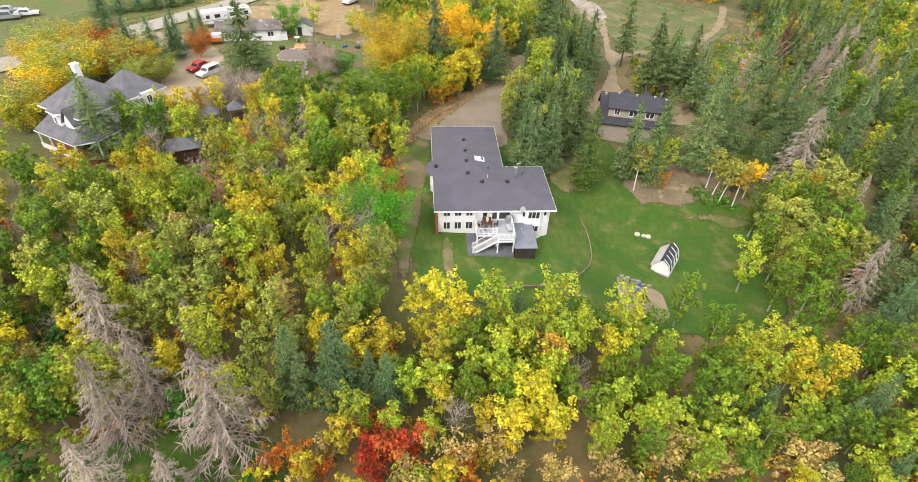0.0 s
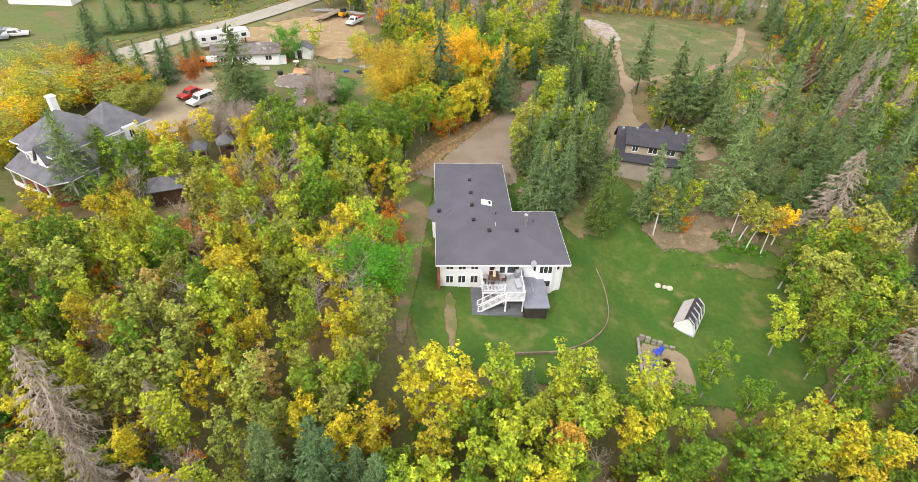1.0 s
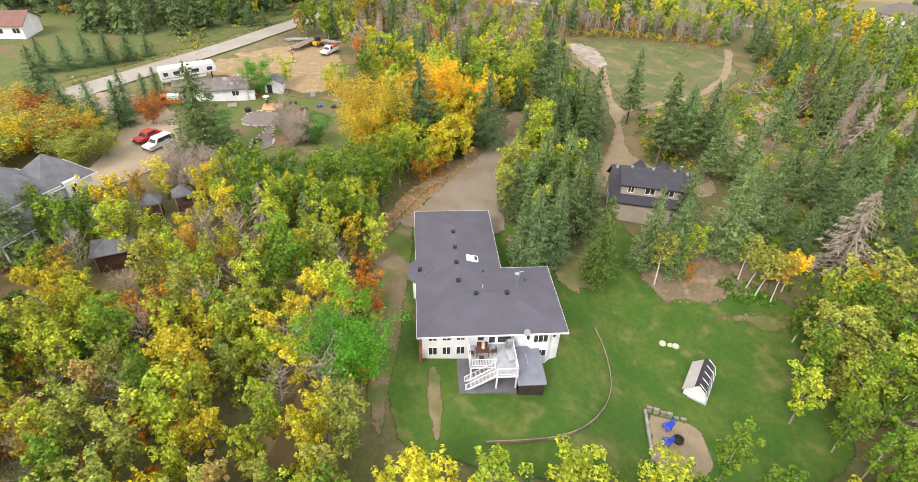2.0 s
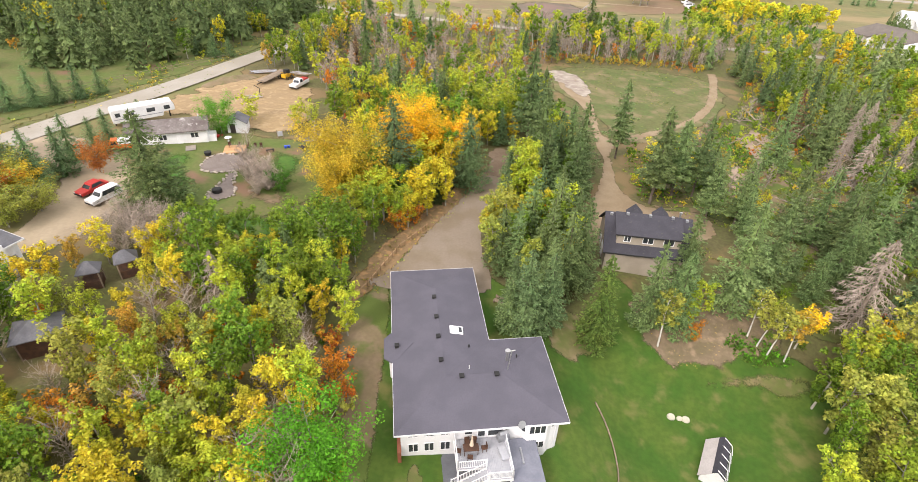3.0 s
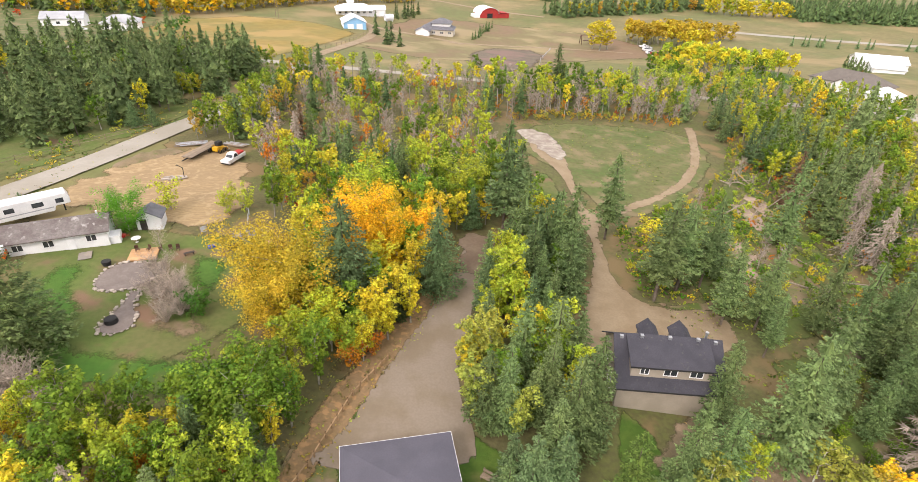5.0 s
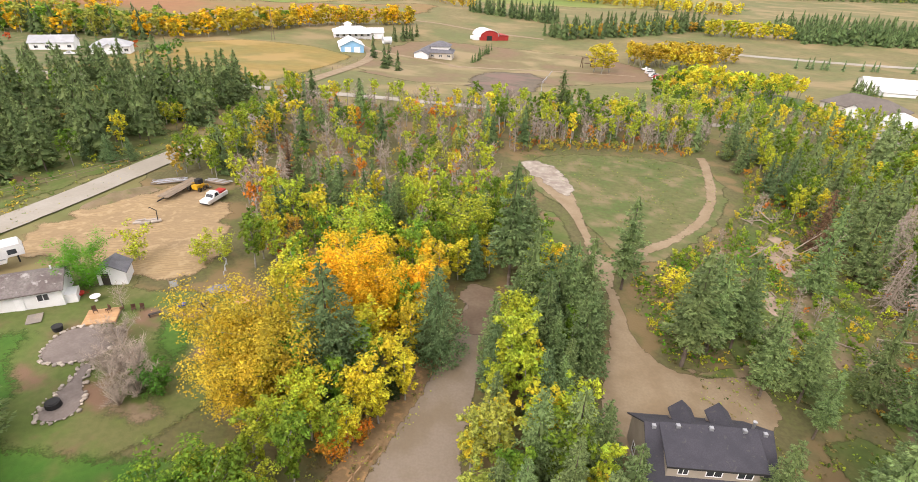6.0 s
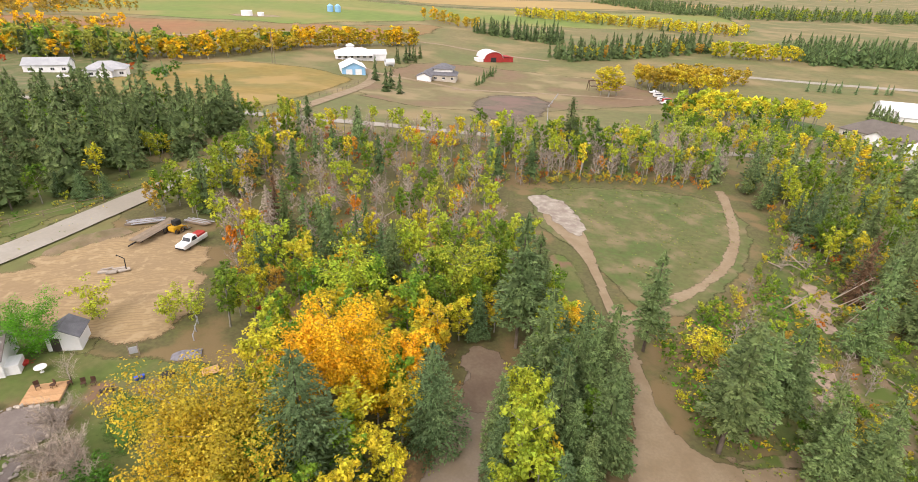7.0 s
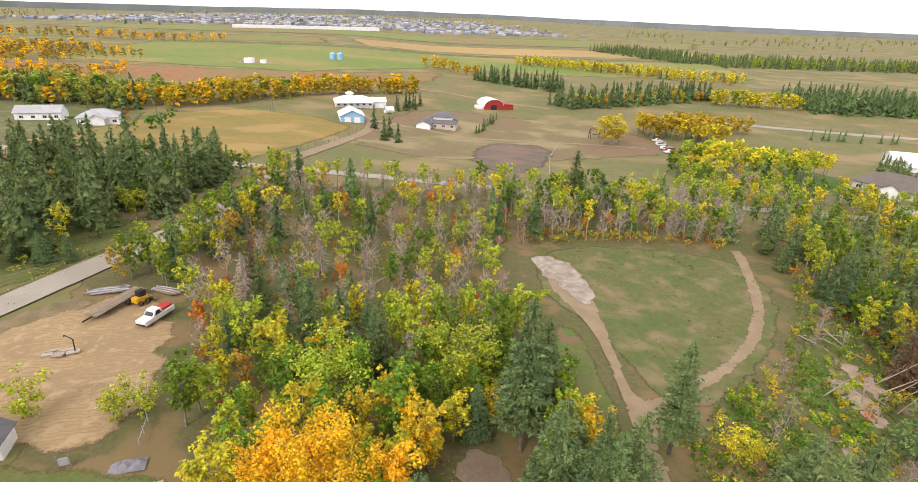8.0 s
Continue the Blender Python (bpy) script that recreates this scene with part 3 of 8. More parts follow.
def rand_dir(r):
    while True:
        v = Vector((r.uniform(-1, 1), r.uniform(-1, 1), r.uniform(-1, 1)))
        if 0.1 < v.length < 1:
            return v.normalized()


def broadleaf(seed, spread, bare, count, size, lean=0.06, limbs=17, woody=True):
    """Unit-height broadleaf: upswept limbs that carry many small tufts of leaves. Trunk mesh data and crown mesh data."""
    r = random.Random(seed)
    tv, tf, cv, cf = [], [], [], []
    lx, ly = r.uniform(-lean, lean), r.uniform(-lean, lean)
    spine = [Vector((lx * t * t + 0.012 * math.sin(5 * t + seed), ly * t * t, t)) for t in (0, 0.3, 0.6, 0.88)]
    if woody:
        tube(tv, tf, spine, [0.015, 0.011, 0.007, 0.003], 5)
    else:
        tube(tv, tf, spine[::3], [0.015, 0.004], 3)
    blobs = []
    for i in range(limbs):
        t = bare + (0.90 - bare) * (i + r.random()) / limbs
        k = min(2, int(t / 0.88 * 3))
        root = spine[k].lerp(spine[k + 1], t / 0.88 * 3 - k)
        an = i * 2.4 + r.uniform(-0.6, 0.6)
        prof = math.sin(math.pi * min(1, (t - bare * 0.6) / (1.12 - bare * 0.6))) ** 0.6
        reach = spread * prof * r.uniform(0.45, 1.2)
        tip = root + Vector((math.cos(an) * reach, math.sin(an) * reach, reach * r.uniform(0.35, 1.0) + 0.02))
        if woody and i % 2 == 0:
            tube(tv, tf, [root, tip], [0.006, 0.0015], 3)
        for f in (0.45, 0.75, 1.0, 1.08):
            c = root.lerp(tip, f) + rand_dir(r) * spread * 0.22
            blobs.append((c, spread * r.uniform(0.15, 0.30) * (0.6 + 0.4 * prof)))
    for k in range(4):
        blobs.append((spine[-1] + Vector((r.uniform(-1, 1) * spread * 0.25, r.uniform(-1, 1) * spread * 0.25, 0.01 + 0.035 * k)), spread * (0.26 - 0.045 * k)))
    total = sum(b[1] ** 2 for b in blobs)
    for c, rad in blobs:
        for _ in range(max(1, int(count * rad * rad / total + r.random()))):
            d = rand_dir(r)
            p = c + Vector((d.x, d.y, d.z * 1.15)) * rad * r.uniform(0.45, 1.25)
            n = (d * 0.75 + rand_dir(r) * 0.45 + Vector((0, 0, 0.55))).normalized()
            leaf(cv, cf, p, n, size * r.uniform(0.6, 1.4), r)
    return tv, tf, cv, cf


def fir(seed, spread, tiers, per, low=0.05, ragged=0.3, sprays=1, plate=0.6):
    """Unit-height conifer for a far wood: tiers of drooping pointed branches."""
    r = random.Random(seed)
    tv, tf, cv, cf = [], [], [], []
    tube(tv, tf, [Vector((0, 0, 0)), Vector((0, 0.003, 0.95))], [0.014, 0.003], 4)
    for i in range(tiers):
        t = i / tiers
        z, h = low + (0.95 - low) * t ** 0.92, 1.0 / tiers
        reach = spread * (1 - t) ** 0.75 + 0.014
        many = max(4, int(per * (1 - 0.4 * t)))
        for k in range(many):
            an = math.tau * (k + r.uniform(-0.35, 0.35)) / many + i * 1.3
            far = reach * r.uniform(1 - ragged, 1 + ragged * 0.6)
            wide = math.pi / per * r.uniform(0.8, 1.3)
            zz = z + r.uniform(-0.5, 0.5) * h
            o = len(cv)
            cv += [(0, 0, zz + h * 1.1), (math.cos(an - wide) * far * 0.6, math.sin(an - wide) * far * 0.6, zz - h * 0.15 - far * 0.12),
                   (math.cos(an) * far * plate / 0.6, math.sin(an) * far * plate / 0.6, zz - far * 0.28), (math.cos(an + wide) * far * 0.6, math.sin(an + wide) * far * 0.6, zz - h * 0.15 - far * 0.12)]
            cf += [(o, o + 1, o + 2), (o, o + 2, o + 3)]
            for _ in range(sprays):
                f = r.uniform(0.5, 1.1)
                q = an + r.uniform(-1.4, 1.4) * wide
                n = (Vector((math.cos(q), math.sin(q), 0)) * 0.5 + rand_dir(r) * 0.6 + Vector((0, 0, 0.8))).normalized()
                leaf(cv, cf, Vector((math.cos(q) * far * f, math.sin(q) * far * f, zz - far * 0.25 * f + r.uniform(-0.012, 0.03))), n, 0.033 * r.uniform(0.6, 1.2) * (1 - 0.45 * t), r, 1.2)
    return tv, tf, cv, cf


def full_spruce(seed, spread, count, sprays, low=0.05, ragged=0.30, size=0.030):
    """Unit-height spruce: a dark inner cone of tiers and, round it, boughs that each carry a feathered coat of sprays."""
    r = random.Random(seed)
    tv, tf, cv, cf = fir(seed, spread * 0.42, 11, 6, low + 0.05, 0.4, 0)
    for i in range(count):
        t = ((i + r.random()) / count) ** 1.12
        z = low + 0.02 + (0.95 - low) * t
        full = min(1.0, 0.72 + 3.0 * t)
        length = spread * full * (1 - t) ** 0.72 * r.uniform(1 - ragged, 1 + ragged * 0.55) + 0.014
        an = i * 2.399 + r.uniform(-0.4, 0.4)
        d, s = Vector((math.cos(an), math.sin(an), 0)), Vector((-math.sin(an), math.cos(an), 0))
        dip = r.uniform(0.12, 0.42) * (1.1 - t)
        for _ in range(max(5, int(sprays * (1.15 - 0.8 * t)))):
            f = r.uniform(0.10, 1.0) ** 0.62
            lat = r.uniform(-1, 1)
            c = Vector((0, 0, z)) + d * length * f + s * lat * length * 0.34 * (1.1 - 0.6 * f) + Vector((0, 0, length * (0.12 - dip * f + 0.16 * f ** 3 - 0.10 * abs(lat)) + r.uniform(-0.006, 0.010)))
            way = (d * r.uniform(0.4, 1.0) + s * (lat * 0.9 + r.uniform(-0.5, 0.5)) + Vector((0, 0, r.uniform(-0.55, 0.35)))).normalized()
            long = size * r.uniform(0.7, 1.35) * (1 - 0.38 * t)
            w = way.cross(Vector((r.uniform(-0.7, 0.7), r.uniform(-0.7, 0.7), 1))).normalized() * long * 0.36
            o = len(cv)
            cv += [tuple(c - w), tuple(c + w), tuple(c + way * long)]
            cf.append((o, o + 1, o + 2))
    return tv, tf, cv, cf


def dead_spruce(seed, spread, count):
    """Unit-height dead spruce: a bare stem and hanging grey twigs."""
    r = random.Random(seed)
    tv, tf, cv, cf = [], [], [], []
    tube(tv, tf, [Vector((0, 0, 0)), Vector((0.006, 0, 0.5)), Vector((0, 0.004, 0.98))], [0.014, 0.008, 0.002], 6)
    for i in range(count):
        t = ((i + r.random()) / count) ** 1.15
        z = 0.10 + 0.87 * t
        length = spread * (1 - t) ** 0.75 * r.uniform(0.55, 1.15) + 0.01
        an = i * 2.399 + r.uniform(-0.4, 0.4)
        d = Vector((math.cos(an), math.sin(an), 0))
        s = Vector((-d.y, d.x, 0))
        pts = [Vector((0, 0, z)) + d * length * f + Vector((0, 0, length * (0.10 * f - 0.55 * f * f + 0.2 * f ** 3))) for f in (0, 0.35, 0.7, 1)]
        tube(cv, cf, pts, [0.0035, 0.0028, 0.0018, 0.0008], 3)
        for _ in range(20):
            f = r.uniform(0.15, 1.0)
            k = min(2, int(f * 2.99))
            c = pts[k].lerp(pts[k + 1], f * 3 - k if f < 1 else 1)
            tip = c + s * length * r.uniform(-0.28, 0.28) + d * length * r.uniform(0, 0.25) - Vector((0, 0, r.uniform(0.01, 0.05)))
            w = (tip - c).cross(Vector((0, 0, 1))).normalized() * 0.0027 + Vector((0, 0, 0.0016))
            o = len(cv)
            cv += [tuple(c - w), tuple(c + w), tuple(tip)]
            cf.append((o, o + 1, o + 2))
    return tv, tf, cv, cf


def bare_tree(seed, spread, count=26, twig=0.0024):
    """Unit-height leafless tree or thicket of forking twigs."""
    r = random.Random(seed)
    tv, tf, cv, cf = [], [], [], []
    tube(tv, tf, [Vector((0, 0, 0)), Vector((0.02, 0.01, 0.35)), Vector((0.0, 0.03, 0.75))], [0.016, 0.011, 0.004], 5)
    for i in range(count):
        t = 0.15 + 0.6 * (i + r.random()) / count
        an = i * 2.399
        root = Vector((0, 0.03 * t, t))
        tip = root + Vector((math.cos(an), math.sin(an), 0.75 + 0.5 * r.random())) * spread * r.uniform(0.55, 1.0) * (1.05 - t * 0.5)
        mid = root.lerp(tip, 0.5) + rand_dir(r) * 0.03
        tube(cv, cf, [root, mid, tip], [0.005, 0.003, 0.001], 3)
        for _ in range(16):
            f = r.uniform(0.25, 1.0)
            c = root.lerp(mid, f * 2) if f < 0.5 else mid.lerp(tip, f * 2 - 1)
            e = c + (rand_dir(r) + Vector((0, 0, 0.5))) * spread * r.uniform(0.15, 0.42)
            w = (e - c).cross(rand_dir(r)).normalized() * twig
            o = len(cv)
            cv += [tuple(c - w), tuple(c + w), tuple(e)]
            cf.append((o, o + 1, o + 2))
    return tv, tf, cv, cf


def thicket_shape(seed):
    """Unit-height leafless shrub: many stems rising from one root into fine twigs."""
    r = random.Random(seed)
    tv, tf, cv, cf = [], [], [], []
    for i in range(16):
        an, out = i * 2.399, r.uniform(0.1, 0.62)
        tip = Vector((math.cos(an) * out, math.sin(an) * out, r.uniform(0.62, 0.98) * (1.05 - 0.5 * out)))
        mid = tip * 0.5 + Vector((0, 0, 0.1)) + rand_dir(r) * 0.04
        tube(*((cv, cf) if i else (tv, tf)), [Vector((0, 0, 0)), mid, tip], [0.012, 0.008, 0.003], 3)
        for _ in range(85):
            f = r.uniform(0.25, 1.0)
            c = (mid * (2 * f) if f < 0.5 else mid.lerp(tip, 2 * f - 1)) + rand_dir(r) * 0.06 * f
            e = c + (rand_dir(r) + Vector((0, 0, 0.35))) * r.uniform(0.06, 0.20)
            w = (e - c).cross(rand_dir(r)).normalized() * 0.0042
            o = len(cv)
            cv += [tuple(c - w), tuple(c + w), tuple(e)]
            cf.append((o, o + 1, o + 2))
    return tv, tf, cv, cf


def two_meshes(kind, data, bark, crown):
    tv, tf, cv, cf = data
    return mesh_of(kind + "_trunk", tv, tf, bark, True), mesh_of(kind + "_crown", cv, cf, crown)


G = LEAF["green"]
SHAPES = {
    "poplar": [two_meshes("poplar", broadleaf(11 + i, 0.16 + 0.02 * (i % 3), 0.18, 1900, 0.0172, limbs=22), M_bark, G) for i in range(6)],
    "bush": [two_meshes("bush", broadleaf(31 + i, 0.40 + 0.05 * (i % 2), 0.05, 900, 0.034, limbs=16), M_bark, G) for i in range(4)],
    "round": [two_meshes("round", broadleaf(51 + i, 0.40, 0.10, 4300, 0.0185, limbs=46), M_bark, G) for i in range(2)],
    "crown": [two_meshes("crown_tree", broadleaf(57 + i, 0.33, 0.10, 10000, 0.0115, limbs=44), M_bark, G) for i in range(2)],
    "maple": [two_meshes("maple", broadleaf(61 + i, 0.47, 0.03, 11000, 0.0135, limbs=44), M_bark, G) for i in range(2)],
    "birch": [two_meshes("birch", broadleaf(71 + i, 0.17, 0.42, 900, 0.021, 0.30), mat("white_birch_bark", (0.62, 0.59, 0.54), 0.8, tint=(0.45, 0.42, 0.38), scale=(2.0, 9.0)), G) for i in range(3)],
    "spruce": [two_meshes("spruce", full_spruce(91 + i, 0.185 + 0.02 * (i % 3), 88, 60, size=0.0245), M_bark_dark, LEAF["needle"]) for i in range(5)],
    "broad": [two_meshes("broad_spruce", full_spruce(101 + i, 0.31 + 0.03 * i, 120, 72, 0.03, 0.24, 0.023), M_bark_dark, LEAF["needle"]) for i in range(2)],
    "pine": [two_meshes("pine", full_spruce(111 + i, 0.16 + 0.015 * i, 64, 56, 0.24, 0.42, 0.025), M_bark_dark, LEAF["needle"]) for i in range(3)],
    "dead": [two_meshes("dead", dead_spruce(131 + i, 0.21 + 0.02 * i, 125), M_deadwood, M_deadwood) for i in range(3)],
    "thicket": [two_meshes("thicket", thicket_shape(161 + i), M_twig, M_twig) for i in range(3)],
    "bare": [two_meshes("bare", bare_tree(151 + i, 0.30 + 0.05 * i), M_bark, M_twig) for i in range(3)],
}
MID = {"poplar": [two_meshes("mid_poplar", broadleaf(171 + i, 0.165 + 0.02 * (i % 3), 0.18, 950, 0.0240, limbs=18), M_bark, G) for i in range(5)],
       "spruce": [two_meshes("mid_spruce", full_spruce(181 + i, 0.185 + 0.02 * (i % 3), 60, 28, size=0.038), M_bark_dark, LEAF["needle"]) for i in range(3)],
       "bush": [two_meshes("mid_bush", broadleaf(176 + i, 0.42, 0.05, 420, 0.05, limbs=9, woody=False), M_bark, G) for i in range(3)],
       "dead": [two_meshes("mid_dead", dead_spruce(191, 0.22, 90), M_deadwood, M_deadwood)], "bare": [two_meshes("mid_bare", bare_tree(196, 0.32, 20), M_bark, M_twig)]}
LOW = {
    "poplar": [two_meshes("far_poplar", broadleaf(211 + i, 0.21 + 0.02 * (i % 3), 0.22, 430, 0.035, limbs=11), M_bark, G) for i in range(4)],
    "bush": [two_meshes("far_bush", broadleaf(231 + i, 0.42, 0.06, 190, 0.072, limbs=6, woody=False), M_bark, G) for i in range(3)],
    "spruce": [two_meshes("far_spruce", fir(291 + i, 0.18 + 0.025 * (i % 3), 15, 6, 0.05, 0.42, 6, 0.45), M_bark_dark, LEAF["needle"]) for i in range(4)],
    "pine": [two_meshes("far_pine", fir(311 + i, 0.16 + 0.02 * i, 13, 6, 0.25, 0.45, 6, 0.45), M_bark_dark, LEAF["needle"]) for i in range(3)],
    "birch": [two_meshes("far_birch", broadleaf(271 + i, 0.15, 0.48, 260, 0.034, 0.12, limbs=8), M_bark, G) for i in range(3)],
    "dead": [two_meshes("far_dead", dead_spruce(331, 0.21, 40), M_deadwood, M_deadwood)],
    "bare": [two_meshes("far_bare", bare_tree(351 + i, 0.26, 18, 0.006), M_bark, M_twig) for i in range(2)],
}
TINY = {
    "poplar": [two_meshes("tiny_poplar", broadleaf(411 + i, 0.24, 0.08, 150, 0.068, limbs=8, woody=False), M_bark, G) for i in range(4)],
    "pine": [two_meshes("tiny_pine", fir(481, 0.15, 8, 6, 0.25, 0.45, 1), M_bark_dark, LEAF["needle"])],
    "bush": [two_meshes("tiny_bush", broadleaf(431 + i, 0.46, 0.05, 60, 0.13, limbs=4, woody=False), M_bark, G) for i in range(2)],
    "spruce": [two_meshes("tiny_spruce", fir(491 + i, 0.15 + 0.025 * i, 9, 6, 0.02, 0.45, 0), M_bark_dark, LEAF["needle"]) for i in range(3)],
    "birch": [two_meshes("tiny_birch", broadleaf(471 + i, 0.17, 0.40, 110, 0.066, limbs=7, woody=False), M_bark, G) for i in range(2)],
    "bare": [two_meshes("tiny_bare", bare_tree(551, 0.28, 6, 0.007), M_deadwood, M_deadwood)],
}
WORDS = {"poplar": ("poplar_tree", "poplar tree"), "bush": ("shrub", "leafy shrub"), "round": ("leafy_tree", "round-crowned tree"), "crown": ("aspen_tree", "tall round-crowned aspen"), "maple": ("maple_tree", "broad dense-crowned tree"), "birch": ("birch_tree", "leaning birch with white trunk"),
         "spruce": ("spruce_tree", "spruce tree"), "broad": ("spruce_tree", "broad spruce tree"), "pine": ("pine_tree", "slender conifer with bare lower trunk"), "dead": ("dead_spruce", "dead grey spruce with bare hanging twigs"),
         "bare": ("bare_tree", "leafless grey tree"), "thicket": ("bare_thicket", "leafless grey-brown thicket of fine twigs")}
HUES = {"green": "green", "deep": "deep green", "bright": "bright green", "olive": "olive green", "lime": "yellow-green", "yellow": "yellow autumn", "gold": "golden autumn", "honey": "honey-yellow autumn", "ochre": "ochre autumn",
        "pale": "straw-coloured autumn", "rusty": "russet autumn", "orange": "orange autumn", "red": "red autumn", "needle": "green", "lightneedle": "light green", "blue": "blue-green", "darkneedle": "dark green", "rust": "rust-brown dying"}
cells = {}
bulk = {}


def note(x, y, r):
    cells.setdefault((int(x // 5), int(y // 5)), []).append((x, y, r))


def crowded(x, y, clear):
    i, j = int(x // 5), int(y // 5)
    for a in (i - 1, i, i + 1):
        for b in (j - 1, j, j + 1):
            for px, py, r in cells.get((a, b), ()):
                if (x - px) ** 2 + (y - py) ** 2 < (clear * (r + 0.7)) ** 2:
                    return True
    return False


def arrays(me):
    v = np.empty(len(me.vertices) * 3, dtype=np.float32)
    me.vertices.foreach_get("co", v)
    li = np.empty(len(me.loops), dtype=np.int32)
    me.loops.foreach_get("vertex_index", li)
    ls = np.empty(len(me.polygons), dtype=np.int32)
    me.polygons.foreach_get("loop_start", ls)
    return v.reshape(-1, 3), li, ls


RAW = {me.name: arrays(me) for shapes in (*TINY.values(), *LOW.values(), *MID.values(), *SHAPES.values()) for pair in shapes for me in pair}


def sow(kind, x, y, height, colour, where, wide=1.0, fine=False):
    """One tree of a far wood, kept for the wood's joined mesh."""
    r = random.Random(int(x * 131 + y * 977))
    w, an = height * wide * (1.25 if y > 262 else 1.0) * r.uniform(0.92, 1.12), r.uniform(0, math.tau)
    for k, me in enumerate(r.choice((MID if fine else TINY if y > 262 else LOW)[kind])):
        v, li, ls = RAW[me.name]
        c, s = math.cos(an) * w, math.sin(an) * w
        out = np.stack((v[:, 0] * c - v[:, 1] * s + x, v[:, 0] * s + v[:, 1] * c + y, v[:, 2] * height + land(x, y) - 0.05), 1)
        material = LEAF[colour] if k and colour else me.materials[0]
        bulk.setdefault((where, material.name), []).append((out, li, ls))
    note(x, y, w * 0.2)


def join_bulk():
    """Make one mesh of each far wood and material."""
    for (where, material), bits in bulk.items():
        nv = nl = 0
        vs, lis, lss = [], [], []
        for v, li, ls in bits:
            vs.append(v)
            lis.append(li + nv)
            lss.append(ls + nl)
            nv += len(v)
            nl += len(li)
        me = bpy.data.meshes.new("wood")
        v, li, ls = np.concatenate(vs), np.concatenate(lis), np.concatenate(lss)
        me.vertices.add(len(v))
        me.loops.add(len(li))
        me.polygons.add(len(ls))
        me.vertices.foreach_set("co", v.astype(np.float32).ravel())
        me.polygons.foreach_set("loop_start", ls.astype(np.int32))
        me.loops.foreach_set("vertex_index", li.astype(np.int32))
        me.update(calc_edges=True)
        me.validate()
        me.materials.append(bpy.data.materials[material])
        tagged(new("woodland", me), material.replace("_", " ") + " of many trees " + where, "woodland", kind="stuff")
    bulk.clear()


def plant(kind, x, y, height, colour, where="in the mixed wood", wide=1.0, turn=None, shape=None):
    """One tree with its trunk and crown."""
    r = random.Random(int(x * 131 + y * 977))
    trunk, crown = SHAPES[kind][r.randrange(len(SHAPES[kind])) if shape is None else shape]
    name, words = WORDS[kind]
    tree = new(name)
    w = height * wide * r.uniform(0.92, 1.1)
    tree.matrix_basis = pose(x, y, land(x, y) - 0.05, 0, 0, r.uniform(0, 360) if turn is None else turn) @ Matrix.Diagonal((w, w, height, 1))
    for part_name, me in (("trunk", trunk), ("crown", crown)):
        ob = new(part_name, me)
        ob.parent = tree
        if part_name == "crown" and colour:
            ob.material_slots[0].link = "OBJECT"
            ob.material_slots[0].material = LEAF[colour]
    label = (HUES[colour] + " " if colour else "") + words + " " + where
    note(x, y, w * 0.2)
    return tagged(tree, label, "shrub" if kind == "bush" else "tree", group="trees " + where)


def stand(poly, gap, mix, where, seed, keep_out=(), clear=1.0, far=False):
    """Fill an outline with trees on a jittered lattice; mix: (weight, kind, colour, low, high)."""
    r = random.Random(seed)
    xs, ys = [p[0] for p in poly], [p[1] for p in poly]
    weights = [m[0] for m in mix]
    y = min(ys)
    while y < max(ys):
        x = min(xs)
        while x < max(xs):
            px, py = x + r.uniform(-0.45, 0.45) * gap, y + r.uniform(-0.45, 0.45) * gap
            _, kind, colour, lo, hi = r.choices(mix, weights)[0]
            tall = r.uniform(lo, hi)
            if inside((px, py), poly) and not any(inside((px, py), k) for k in keep_out) and not crowded(px, py, clear):
                counts[kind] = counts.get(kind, 0) + (not far)
                if far or counts[kind] > LIMIT.get(kind, 290):
                    sow(kind, px, py, tall, colour, where, 1.0, not far)
                else:
                    plant(kind, px, py, tall, colour, where)
            x += gap
        y += gap


counts, LIMIT = {}, {"poplar": 230, "spruce": 90, "bare": 60, "dead": 60}


